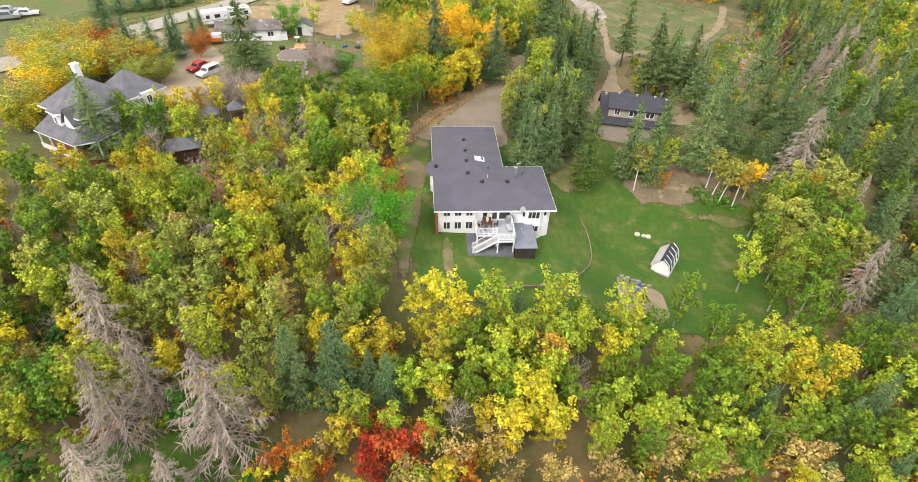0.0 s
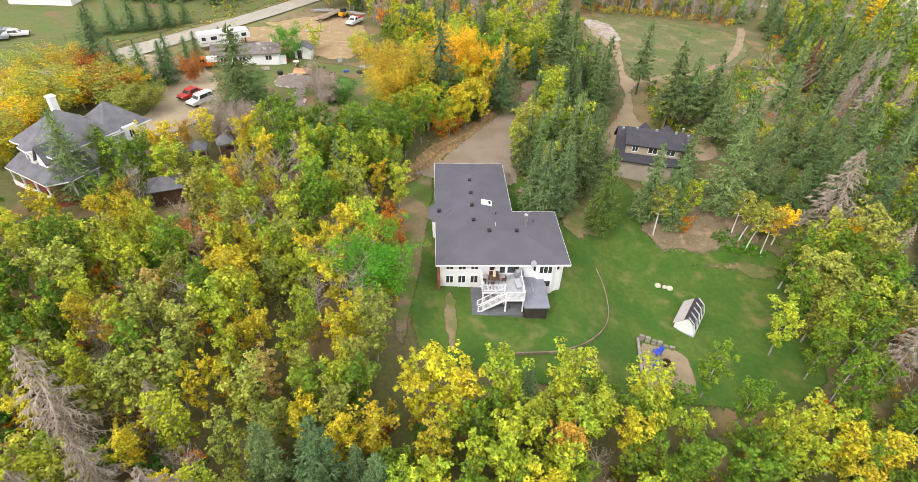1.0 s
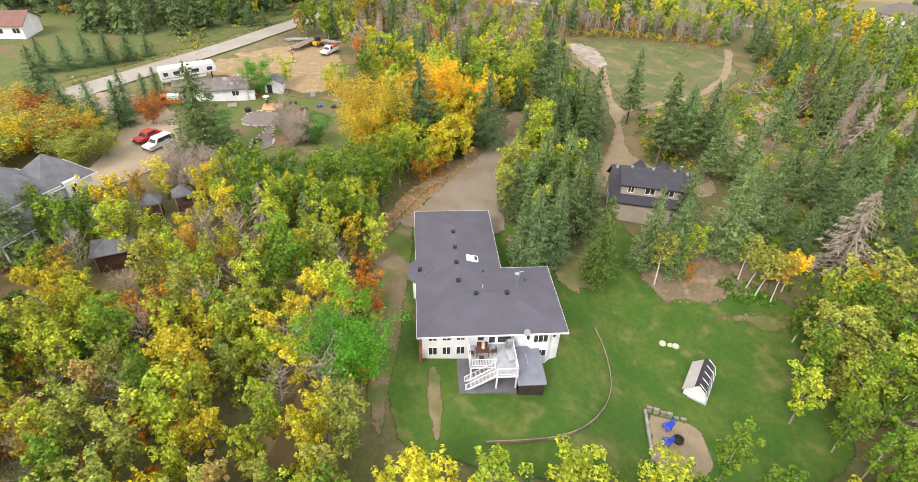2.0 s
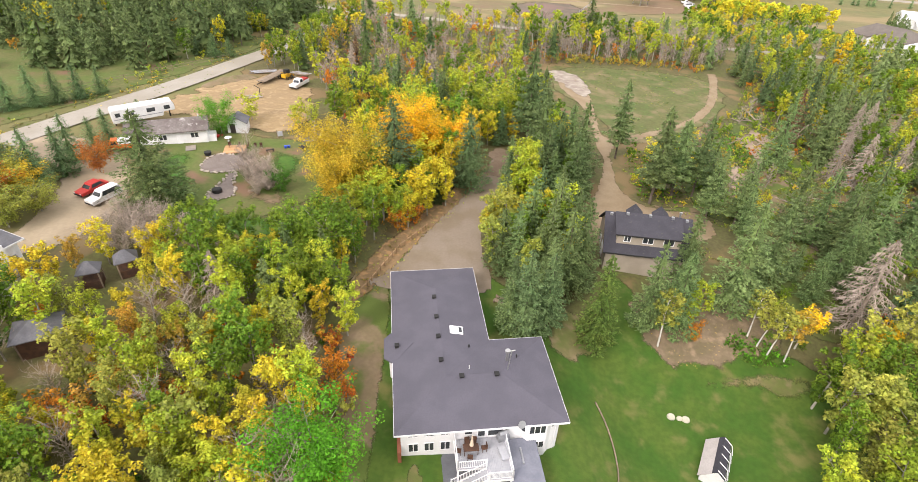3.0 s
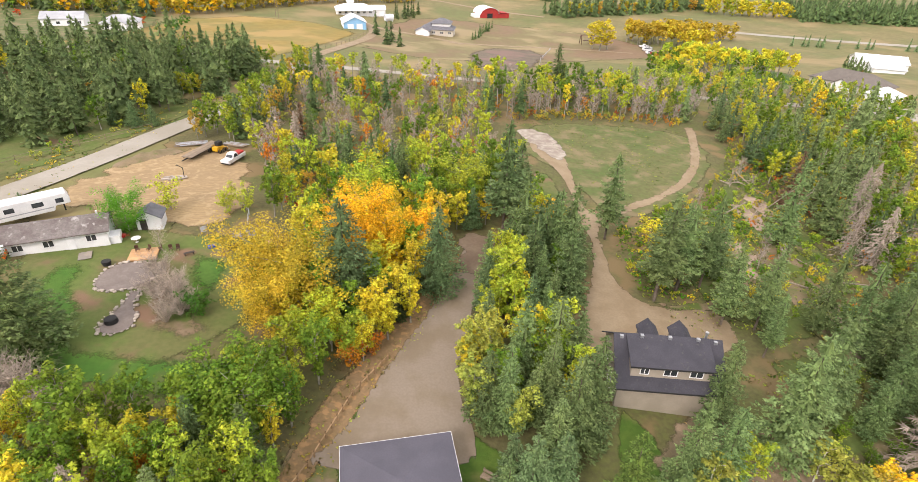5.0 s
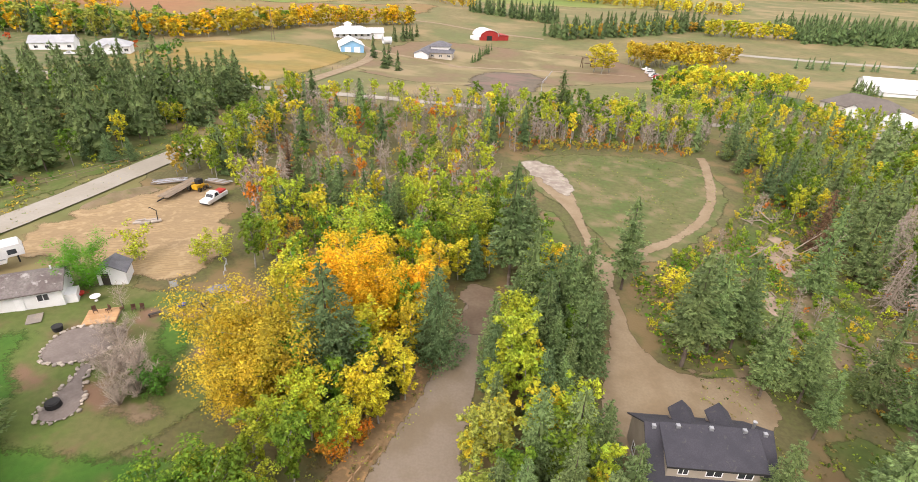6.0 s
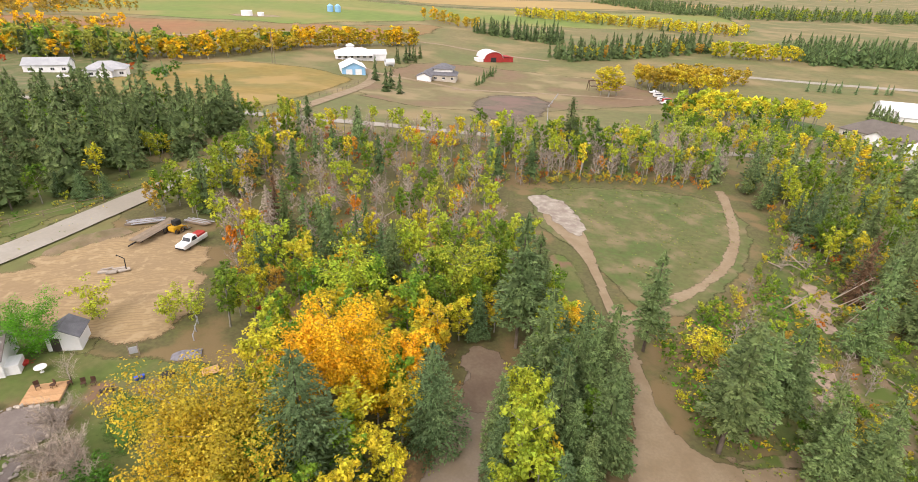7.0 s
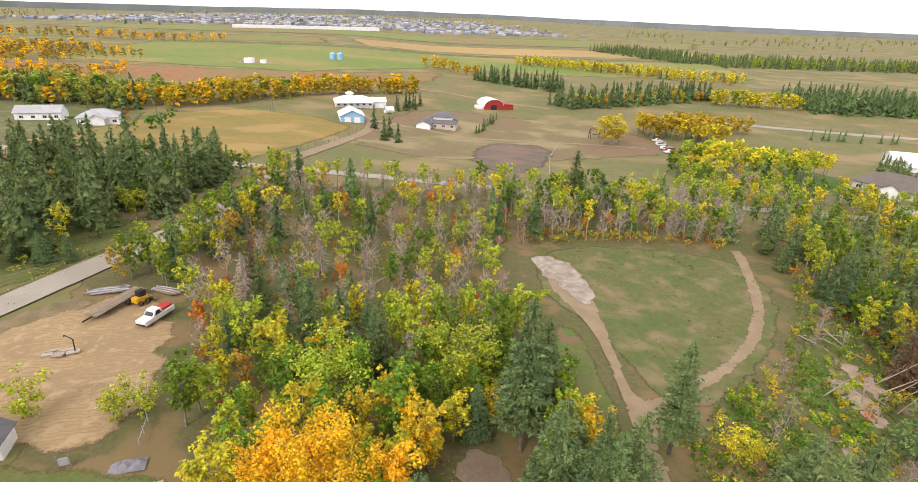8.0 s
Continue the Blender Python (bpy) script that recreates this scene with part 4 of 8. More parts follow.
BLOCKED = [
    [(25.3, 120.5), (27, 117.8), (34, 117.8), (34, 136), (25.3, 136)],
    [(-41, 81), (-34, 82), (-32.5, 74), (-35, 71), (-40, 73)],
    [(-42.5, 71), (-36, 72), (-34, 63), (-40, 61)],
    [(-5.5, 46), (14.5, 46), (24, 46), (47, 52), (50, 68), (46, 73), (33, 71), (26, 73), (25, 84), (14.5, 77), (8, 84), (-9, 84)],
    [(-9, 78), (-4.6, 85), (-1, 93), (3.5, 101), (9, 112), (10.6, 121), (11.5, 124), (17, 124), (17.3, 121), (14.3, 111), (10.5, 100), (8, 90), (9, 80)],
    [(-12, 78), (-9, 85), (-5, 94), (-0.5, 102), (5, 113), (8.5, 121), (12, 121), (9, 112), (3.5, 101), (-1, 93), (-4.6, 85), (-9, 78)],
    [(21.5, 86), (22, 97), (29, 112), (34, 130), (36, 141), (37, 158), (32, 168), (31, 180), (55, 186), (72, 180), (84, 186), (79, 169), (68, 150), (50, 135), (40, 129), (36.5, 121), (35, 110), (45, 103), (46, 96), (38, 93), (36, 84)],
    [(-72, 66), (-70, 80), (-66, 92), (-50, 92), (-44, 76), (-46, 63), (-62, 60)],
    [(-62, 124), (-50, 146), (-41, 158), (-29, 156), (-22, 143), (-20, 128), (-15, 118), (-14, 108), (-22, 96), (-34, 93), (-44, 100), (-44, 82), (-56, 80), (-72, 110)],
    [(-128, 22), (-86, 80), (-69, 108), (-59, 128), (-50, 146), (-41, 168), (-32, 190), (-29, 207), (-29, 240), (-36, 240), (-36, 207), (-42, 186), (-52, 167), (-67, 130), (-77, 108), (-94, 82)],
    [(-230, 266), (-85, 255), (-36, 243), (30, 237), (140, 216), (140, 204), (80, 220), (30, 227), (-36, 232), (-85, 245), (-230, 256)],
]


def tufts(poly, per_m2, colours, low, high, label, seed, lift=0.1, keep_out=()):
    """Low grass and weeds over an outline: one joined mesh for each colour."""
    r = random.Random(seed)
    xs, ys = [p[0] for p in poly], [p[1] for p in poly]
    made = {c: ([], []) for c in colours}
    for _ in range(int((max(xs) - min(xs)) * (max(ys) - min(ys)) * per_m2)):
        x, y = r.uniform(min(xs), max(xs)), r.uniform(min(ys), max(ys))
        if not inside((x, y), poly) or any(inside((x, y), k) for k in keep_out) or noise.noise((x * 0.13, y * 0.13, seed)) < r.uniform(-0.5, 0.25):
            continue
        v, f = made[colours[int(abs(noise.noise((x * 0.09, y * 0.09, seed + 5.5)) * 2.2 + r.uniform(0, 1.2)) * len(colours) * 0.7) % len(colours)]]
        c, s = Vector((x, y, land(x, y) + lift)), r.uniform(low, high)
        for _ in range(4):
            leaf(v, f, c + Vector((r.uniform(-1, 1) * s, r.uniform(-1, 1) * s, r.uniform(0.1, 0.5) * s)), (rand_dir(r) * 0.7 + Vector((0, 0, 1))).normalized(), s * r.uniform(0.35, 0.7), r, 1.2)
    for c, (v, f) in made.items():
        if f:
            tagged(new("grass_tufts", mesh_of("grass_tufts", v, f, LEAF[c])), label, "grass", kind="stuff")


# ---- builders ----
class Geo:
    """A mesh in the making: boxes, prisms, sheets and tubes in one."""

    def __init__(self):
        self.v, self.f = [], []

    def poly(self, pts):
        o = len(self.v)
        self.v += [tuple(p) for p in pts]
        self.f.append(tuple(range(o, o + len(pts))))
        return self

    def box(self, x0, y0, z0, x1, y1, z1, m=None):
        o = len(self.v)
        pts = [(x, y, z) for z in (z0, z1) for y in (y0, y1) for x in (x0, x1)]
        self.v += [tuple(m @ Vector(p)) if m else p for p in pts]
        self.f += [tuple(o + i for i in q) for q in ((0, 2, 3, 1), (4, 5, 7, 6), (0, 1, 5, 4), (2, 6, 7, 3), (0, 4, 6, 2), (1, 3, 7, 5))]
        return self

    def prism(self, pts, z0, z1):
        """Upright prism over an anticlockwise outline."""
        o, n = len(self.v), len(pts)
        self.v += [(x, y, z0) for x, y in pts] + [(x, y, z1) for x, y in pts]
        self.f += [tuple(range(o + n - 1, o - 1, -1)), tuple(range(o + n, o + 2 * n))]
        self.f += [(o + i, o + (i + 1) % n, o + n + (i + 1) % n, o + n + i) for i in range(n)]
        return self

    def profile(self, pts, axis_name, a, b):
        """A flat outline swept from a to b along x or y; points are (across, z)."""
        o, n = len(self.v), len(pts)
        for s in (a, b):
            self.v += [(s, p, z) if axis_name == "x" else (p, s, z) for p, z in pts]
        self.f += [tuple(range(o + n - 1, o - 1, -1)), tuple(range(o + n, o + 2 * n))]
        self.f += [(o + i, o + (i + 1) % n, o + n + (i + 1) % n, o + n + i) for i in range(n)]
        return self

    def bar(self, a, b, r=0.03, sides=6, r2=None):
        tube(self.v, self.f, [Vector(a), Vector(b)], [r, r if r2 is None else r2], sides)
        return self

    def disc(self, c, r, h, sides=14, r2=None):
        o = len(self.v)
        r2 = r if r2 is None else r2
        for z, q in ((c[2], r), (c[2] + h, r2)):
            self.v += [(c[0] + q * math.cos(math.tau * k / sides), c[1] + q * math.sin(math.tau * k / sides), z) for k in range(sides)]
        self.f += [tuple(range(o + sides - 1, o - 1, -1)), tuple(range(o + sides, o + 2 * sides))]
        self.f += [(o + k, o + (k + 1) % sides, o + sides + (k + 1) % sides, o + sides + k) for k in range(sides)]
        return self

    def slab(self, planes, thick):
        """Roof planes given as polygons, thickened downwards and closed round the rim."""
        key, top = {}, []
        for p in planes:
            ids = []
            for q in p:
                k = tuple(round(c, 3) for c in q)
                if k not in key:
                    key[k] = len(key)
                ids.append(key[k])
            top.append(ids)
        o, n = len(self.v), len(key)
        pts = list(key)
        self.v += pts + [(x, y, z - thick) for x, y, z in pts]
        edges = {}
        for ids in top:
            self.f.append(tuple(o + i for i in ids))
            self.f.append(tuple(o + n + i for i in ids[::-1]))
            for a, b in zip(ids, ids[1:] + ids[:1]):
                edges[(a, b)] = 1
        for a, b in edges:
            if (b, a) not in edges:
                self.f.append((o + a, o + n + a, o + n + b, o + b))
        return self


def part(name, geo, material, parent, label="", bevel=0.0, smooth=False):
    """Link a mesh as one object under a thing or a part."""
    ob = new(name, mesh_of(name, geo.v, geo.f, material, smooth))
    ob.parent = parent
    if label:
        ob["label"] = label
    if bevel:
        m = ob.modifiers.new("edge", "BEVEL")
        m.width, m.segments, m.limit_method = bevel, 2, "ANGLE"
    return ob


def thing(name, x, y, z, turn, label, category, group=""):
    ob = tagged(new(name), label, category, group)
    ob.matrix_basis = pose(x, y, z, 0, 0, turn)
    return ob


def solo(name, geo, material, x, y, z, turn, label, category, group="", bevel=0.0, smooth=False):
    ob = tagged(new(name, mesh_of(name, geo.v, geo.f, material, smooth)), label, category, group)
    ob.matrix_basis = pose(x, y, z, 0, 0, turn)
    if bevel:
        m = ob.modifiers.new("edge", "BEVEL")
        m.width, m.segments, m.limit_method = bevel, 2, "ANGLE"
    return ob


def wall_pose(x, y, z, turn):
    return pose(x, y, z, 0, 0, turn)


def window(parent, x, y, z, w, h, turn=0.0, lights=2, frame_mat=None, deep=0.10):
    """A window with frame, mullions and panes; it looks along its local -y. x, y, z: middle of its sill."""
    f = Geo()
    t = 0.07
    for yy in (-0.05, deep):
        f.v += [(-w / 2, yy, 0), (w / 2, yy, 0), (w / 2, yy, h), (-w / 2, yy, h), (-w / 2 + t, yy, t), (w / 2 - t, yy, t), (w / 2 - t, yy, h - t), (-w / 2 + t, yy, h - t)]
    for k in range(4):
        q = (k + 1) % 4
        f.f += [(k, q, q + 4, k + 4), (8 + q, 8 + k, 12 + k, 12 + q), (q, k, 8 + k, 8 + q), (4 + k, 4 + q, 12 + q, 12 + k)]
    ob = part("window", f, frame_mat or M_trim, parent)
    ob.matrix_basis = wall_pose(x, y, z, turn)
    for k in range(1, lights):
        c = -w / 2 + w * k / lights
        part("mullion", Geo().box(c - 0.03, -0.03, t, c + 0.03, 0.0, h - t), frame_mat or M_trim, ob)
    for k in range(lights):
        a, b = -w / 2 + w * k / lights + 0.04, -w / 2 + w * (k + 1) / lights - 0.04
        p = Geo().box(a, -0.015, t, b, 0.02, h - t)
        part("pane", p, M_glass, ob)
    return ob


def roof_vent(parent, x, y, z):
    v = Geo().box(-0.2, -0.2, -0.15, 0.2, 0.2, 0.10).box(-0.24, -0.24, 0.10, 0.24, 0.24, 0.22)
    ob = part("roof_vent", v, M_black, parent, "dark square roof vent", 0.02)
    ob.matrix_basis = pose(x, y, z)


def hip(x0, y0, x1, y1, ze, rise):
    """Planes of a hip roof over a rectangle."""
    w, d = x1 - x0, y1 - y0
    if w >= d:
        a, b = (x0 + d / 2, (y0 + y1) / 2, ze + rise), (x1 - d / 2, (y0 + y1) / 2, ze + rise)
        return [[(x0, y0, ze), (x1, y0, ze), b, a], [(x1, y0, ze), (x1, y1, ze), b], [(x1, y1, ze), (x0, y1, ze), a, b], [(x0, y1, ze), (x0, y0, ze), a]]
    a, b = ((x0 + x1) / 2, y0 + w / 2, ze + rise), ((x0 + x1) / 2, y1 - w / 2, ze + rise)
    return [[(x0, y0, ze), (x1, y0, ze), a], [(x1, y0, ze), (x1, y1, ze), b, a], [(x1, y1, ze), (x0, y1, ze), b], [(x0, y1, ze), (x0, y0, ze), a, b]]


def gable_x(x0, y0, x1, y1, ze, rise):
    """Planes of a gable roof with its ridge along x."""
    m = (y0 + y1) / 2
    return [[(x0, y0, ze), (x1, y0, ze), (x1, m, ze + rise), (x0, m, ze + rise)], [(x1, y1, ze), (x0, y1, ze), (x0, m, ze + rise), (x1, m, ze + rise)]]


def gable_y(x0, y0, x1, y1, ze, rise):
    m = (x0 + x1) / 2
    return [[(x0, y1, ze), (x0, y0, ze), (m, y0, ze + rise), (m, y1, ze + rise)], [(x1, y0, ze), (x1, y1, ze), (m, y1, ze + rise), (m, y0, ze + rise)]]


def rim(outline, z0, z1, out=0.03, thick=0.06):
    """A thin fascia board round an outline of corners."""
    g = Geo()
    n = len(outline)
    for i in range(n):
        a, b = Vector(outline[i]), Vector(outline[(i + 1) % n])
        d = b - a
        m = pose(a.x, a.y, 0, 0, 0, math.degrees(math.atan2(d.y, d.x)))
        g.box(-out, -out, z0, d.length + out, thick - out, z1, m)
    return g


# ---- the main house ----
EAVE, RISE = 8.09, 1.05
house = thing("house", -2.5, 57.05, 0, 4.85, "white stucco house with low grey shingle hip roof", "house")
outline = [(0, 0), (15.9, 0), (15.9, 11), (10.2, 11), (10.2, 23.7), (0, 23.7)]
part("wall", Geo().prism([(0.55, 0.55), (11.6, 0.55), (12.1, 0.05), (13.9, 0.05), (14.4, 0.55), (15.3, 0.9), (15.3, 10.45), (9.65, 10.45), (9.65, 23.15), (0.55, 23.15)], 2.6, EAVE - 0.02), M_white, house)
part("bay_wall", Geo().prism([(0.56, 8.9), (-0.3, 9.6), (-0.3, 12.0), (0.56, 12.7)], 3.5, EAVE - 0.02), M_white, house)
part("brick_facing", Geo().box(0.22, -0.15, 2.8, 0.56, 8.6, 5.9).box(0.22, 13.0, 3.2, 0.56, 16.5, 5.8), M_brick, house, "red brick facing")
A, B, C = (5.1, 5.5, EAVE + RISE), (10.4, 5.5, EAVE + RISE), (5.1, 18.6, EAVE + RISE)
e = [(x, y, EAVE) for x, y in outline]
planes = [[e[0], e[1], B, A], [e[1], e[2], B], [e[2], e[3], A, B], [e[3], e[4], C, A], [e[4], e[5], C], [e[5], e[0], A, C]]
part("roof", Geo().slab(planes, 0.14), M_shingle, house)
bay_e = [(0.05, 8.5, EAVE + 0.02), (-0.85, 9.4, EAVE - 0.02), (-0.85, 12.1, EAVE - 0.02), (0.05, 13.0, EAVE + 0.02)]
apex = (2.2, 10.75, EAVE + 0.52)
part("bay_roof", Geo().slab([[bay_e[0], apex, bay_e[1]][::-1], [bay_e[1], apex, bay_e[2]][::-1], [bay_e[2], apex, bay_e[3]][::-1]], 0.12), M_shingle, house)
part("fascia", rim(outline, EAVE - 0.22, EAVE + 0.01, 0.02, 0.03), M_trim, house, "white eaves board")
for x, y in ((4.85, 17.2), (4.85, 13.9), (4.8, 10.9), (4.8, 7.6), (6.6, 5.35), (10.0, 5.3), (0.5, 10.6)):
    roof_vent(house, x, y, EAVE + (RISE - 0.02 if 4 < x else 0.34))
sky_frame = Geo().box(-0.62, -0.5, 0, 0.62, 0.5, 0.16)
ob = part("skylight", sky_frame, M_trim, house, "white framed skylight", 0.03)
ob.matrix_basis = pose(6.8, 12.0, EAVE + 0.66, 0, 11.6, -2) @ Matrix.Diagonal((1.15, 1.1, 1.2, 1))
part("pane", Geo().box(0.2, -0.34, 0.161, 0.5, 0.34, 0.172), M_glass, ob)
part("pane", Geo().box(-0.5, -0.4, 0.161, 0.16, 0.4, 0.172), M_roofwhite, ob, "white pane")
part("flue", Geo().disc((11.4, 7.35, EAVE + 0.7), 0.17, 1.15).disc((11.4, 7.35, EAVE + 1.85), 0.26, 0.22), M_metal, house, "shiny metal flue with cap")
part("mast", Geo().bar((11.1, 5.6, EAVE + 1.3), (11.35, 5.8, EAVE + 3.6), 0.06).bar((11.05, 5.8, EAVE + 3.5), (11.7, 5.8, EAVE + 3.65), 0.06), M_metal, house, "thin aerial mast")
part("vent_pipe", Geo().disc((12.4, 7.6, EAVE + 0.75), 0.06, 0.4), M_black, house)
part("vent_pipe", Geo().disc((7.85, 9.6, EAVE + 0.55), 0.07, 0.35), M_black, house)
part("vent_pipe", Geo().disc((7.4, 6.1, EAVE + 1.2), 0.04, 0.5), M_trim, house)
for x in (1.67, 3.12, 4.6):
    window(house, x, 0.55, 4.85, 0.95, 1.2, 0, 2)
    window(house, x, 0.55, 6.95, 0.95, 0.95, 0, 2)
window(house, 6.7, 0.55, 6.75, 0.8, 1.1, 0, 1)
window(house, 13.0, 0.05, 6.75, 1.6, 1.15, 0, 3)
window(house, 13.0, 0.05, 4.65, 1.6, 1.0, 0, 3)
window(house, 11.75, 0.38, 6.8, 0.5, 1.1, -45, 1)
window(house, 11.75, 0.38, 4.7, 0.5, 1.1, -45, 1)
window(house, 14.6, 0.62, 6.8, 0.5, 1.1, 21, 1)
window(house, -0.3, 10.8, 5.6, 1.4, 1.5, -90, 2)
window(house, 0.55, 18.5, 5.6, 1.6, 1.2, -90, 2)
for x, w in ((7.9, 0.85), (9.2, 1.6)):
    d = part("door", Geo().box(-w / 2, -0.05, 0, w / 2, 0.02, 1.74), M_trim, house, "white glazed patio door")
    d.matrix_basis = pose(x, 0.55, 6.24)
    part("pane", Geo().box(-w / 2 + 0.12, -0.065, 0.25, w / 2 - 0.12, -0.052, 1.62), M_glass, d)
part("downpipe", Geo().bar((14.9, 0.6, 3.6), (14.9, 0.6, 7.9), 0.05), M_trim, house)
dish = Geo().disc((0, 0, 0), 0.32, 0.06, 16, 0.38)
ob = part("satellite_dish", dish, M_silver, house, "grey satellite dish on the eave")
ob.matrix_basis = pose(11.4, -0.02, 8.35, 62, 0, 15)

deck = thing("deck", -2.5, 57.05, 0, 4.85, "raised pale grey deck with white railing and stair", "deck")
DZ = 6.2
x = 5.4
while x < 10.0:
    front = -2.5 if x < 7.95 else -3.75
    part("board", Geo().box(x, front, DZ - 0.05, x + 0.14, 0.5, DZ), M_deck, deck)
    x += 0.15
frame_geo = Geo().box(5.35, -2.5, DZ - 0.3, 8.0, -2.42, DZ - 0.06).box(8.0, -3.8, DZ - 0.3, 10.1, -3.7, DZ - 0.06).box(5.32, -2.5, DZ - 0.3, 5.4, 0.5, DZ - 0.06).box(10.02, -3.7, DZ - 0.3, 10.1, 0.5, DZ - 0.06).box(7.95, -3.7, DZ - 0.3, 8.03, -2.42, DZ - 0.06)
part("frame", frame_geo, M_trim, deck, "white rim joists")
for x, y in ((5.45, -2.35), (7.98, -3.6), (9.98, -3.6), (7.98, -2.35)):
    part("post", Geo().box(x - 0.08, y - 0.08, 3.0, x + 0.08, y + 0.08, DZ - 0.06), M_trim, deck)


def railing(parent, a, b, z0, z1, height=1.0, gap=0.16):
    """Top and bottom rail with balusters, from a at z0 to b at z1."""
    a, b = Vector((*a, z0)), Vector((*b, z1))
    up = Vector((0, 0, 1))
    g = Geo().bar(a + up * height, b + up * height, 0.045, 4).bar(a + up * 0.12, b + up * 0.12, 0.035, 4)
    for k in range(int((b - a).length / gap) + 1):
        p = a.lerp(b, k * gap / (b - a).length)
        g.bar(p + up * 0.1, p + up * height, 0.022, 4)
    for p in (a, b):
        g.box(p.x - 0.05, p.y - 0.05, p.z - 0.05, p.x + 0.05, p.y + 0.05, p.z + height + 0.08)
    return part("railing", g, M_trim, parent, "white baluster railing")


railing(deck, (5.4, -2.45), (7.95, -2.45), DZ, DZ)
railing(deck, (5.4, -2.45), (5.4, 0.45), DZ, DZ)
railing(deck, (8.0, -3.72), (10.05, -3.72), DZ, DZ, gap=0.1)
railing(deck, (10.05, -3.72), (10.05, 0.45), DZ, DZ)
for k in range(12):
    zz = DZ - 0.19 * (k + 1)
    xx = 7.95 - 0.26 * (k + 1)
    part("stair_tread", Geo().box(xx, -3.6, zz - 0.04, xx + 0.28, -2.6, zz), M_deck, deck)
part("stringer", Geo().profile([(8.0, DZ - 0.05), (8.0, DZ - 0.32), (4.75, 3.75), (4.75, 4.0)], "y", -3.66, -3.6), M_trim, deck)
part("stringer", Geo().profile([(8.0, DZ - 0.05), (8.0, DZ - 0.32), (4.75, 3.75), (4.75, 4.0)], "y", -2.6, -2.54), M_trim, deck)
railing(deck, (7.95, -3.66), (4.85, -3.66), DZ - 0.1, 3.95, 0.95)
railing(deck, (7.9, -2.56), (4.85, -2.56), DZ - 0.15, 3.95, 0.9)
M_patio = mat("dark_patio_boards", (0.15, 0.155, 0.175), 0.8, tint=(0.12, 0.125, 0.14), scale=(0.8, 6.0), amount=0.2)
patio = thing("patio", -2.5, 57.05, 0, 4.85, "dark grey boarded patio under the deck", "patio")
PZ = 4.12
yy = -4.1
while yy < 0.4:
    part("board", Geo().box(4.2, yy, 3.0, 10.1, yy + 0.21, PZ), M_patio, patio)
    yy += 0.22
hut = thing("garden_hut", -2.5, 57.05, 0, 4.85, "dark screened hot tub hut with grey roof", "hut")
part("wall", Geo().box(10.25, -4.2, 2.8, 12.75, -0.1, 5.5), M_dark, hut, "dark lattice walls")
for k in range(9):
    xx = 10.25 + 2.5 * k / 8
    part("slat", Geo().box(xx - 0.03, -4.26, 3.4, xx + 0.03, -4.2, 5.5), M_dark, hut)
part("roof", Geo().slab([[(10.0, -4.55, 5.55), (12.95, -4.55, 5.55), (12.95, 0.4, 5.85), (10.0, 0.4, 5.85)]], 0.12), mat("grey_membrane", (0.19, 0.20, 0.24), 0.6, tint=(0.15, 0.16, 0.2), scale=(0.7, 6.0)), hut, "grey membrane roof", 0.02)
part("batten", Geo().box(11.3, -2.2, 5.7, 11.45, -0.6, 5.86), M_silver, hut)
patio_table = thing("patio_table", 4.3, 56.7, DZ, 4.85, "brown wooden patio table on the deck", "table")
part("tabletop", Geo().box(-0.7, -0.4, 0.70, 0.7, 0.4, 0.75), M_rust, patio_table, "", 0.02)
for sx in (-0.6, 0.6):
    for sy in (-0.32, 0.32):
        part("leg", Geo().box(sx - 0.03, sy - 0.03, 0, sx + 0.03, sy + 0.03, 0.7), M_rust, patio_table)
chair = thing("patio_chair", 3.2, 56.6, DZ, 80, "reddish brown patio chair", "chair", "chairs round the patio table")
part("seat", Geo().box(-0.24, -0.24, 0.4, 0.24, 0.24, 0.45), M_rust, chair, "", 0.015)
part("backrest", Geo().box(-0.24, 0.2, 0.45, 0.24, 0.26, 0.95), M_rust, chair, "", 0.015)
for sx in (-0.2, 0.2):
    for sy in (-0.2, 0.2):
        part("leg", Geo().box(sx - 0.02, sy - 0.02, 0, sx + 0.02, sy + 0.02, 0.4), M_rust, chair)
for x, y, r in ((5.5, 56.9, -80), (4.0, 57.4, 5), (4.6, 57.45, -8), (4.2, 55.95, 175)):
    copy_thing(chair, pose(x, y, DZ, 0, 0, r))
umbrella = thing("patio_umbrella", 4.35, 56.75, DZ, 0, "closed cream patio umbrella at the table", "umbrella")
part("pole", Geo().bar((0, 0, 0), (0, 0, 2.3), 0.03), M_metal, umbrella)
part("canopy", Geo().disc((0, 0, 1.0), 0.2, 1.3, 8, 0.04), mat("cream_cloth", (0.62, 0.5, 0.38), 0.9, tint=(0.55, 0.44, 0.33)), umbrella, "folded cream canopy")
grill = thing("barbecue_grill", 7.3, 58.0, DZ, 20, "grey covered barbecue grill on the deck", "grill")
part("cart", Geo().box(-0.55, -0.28, 0.1, 0.55, 0.28, 0.75), M_silver, grill, "", 0.02)
part("lid", Geo().profile([(-0.26, 0.75), (0.26, 0.75), (0.22, 1.05), (0.0, 1.15), (-0.22, 1.0)], "x", -0.4, 0.4), M_silver, grill)
sofa = thing("patio_sofa", 7.2, 56.4, DZ, -75, "grey cushioned outdoor bench on the deck", "bench")
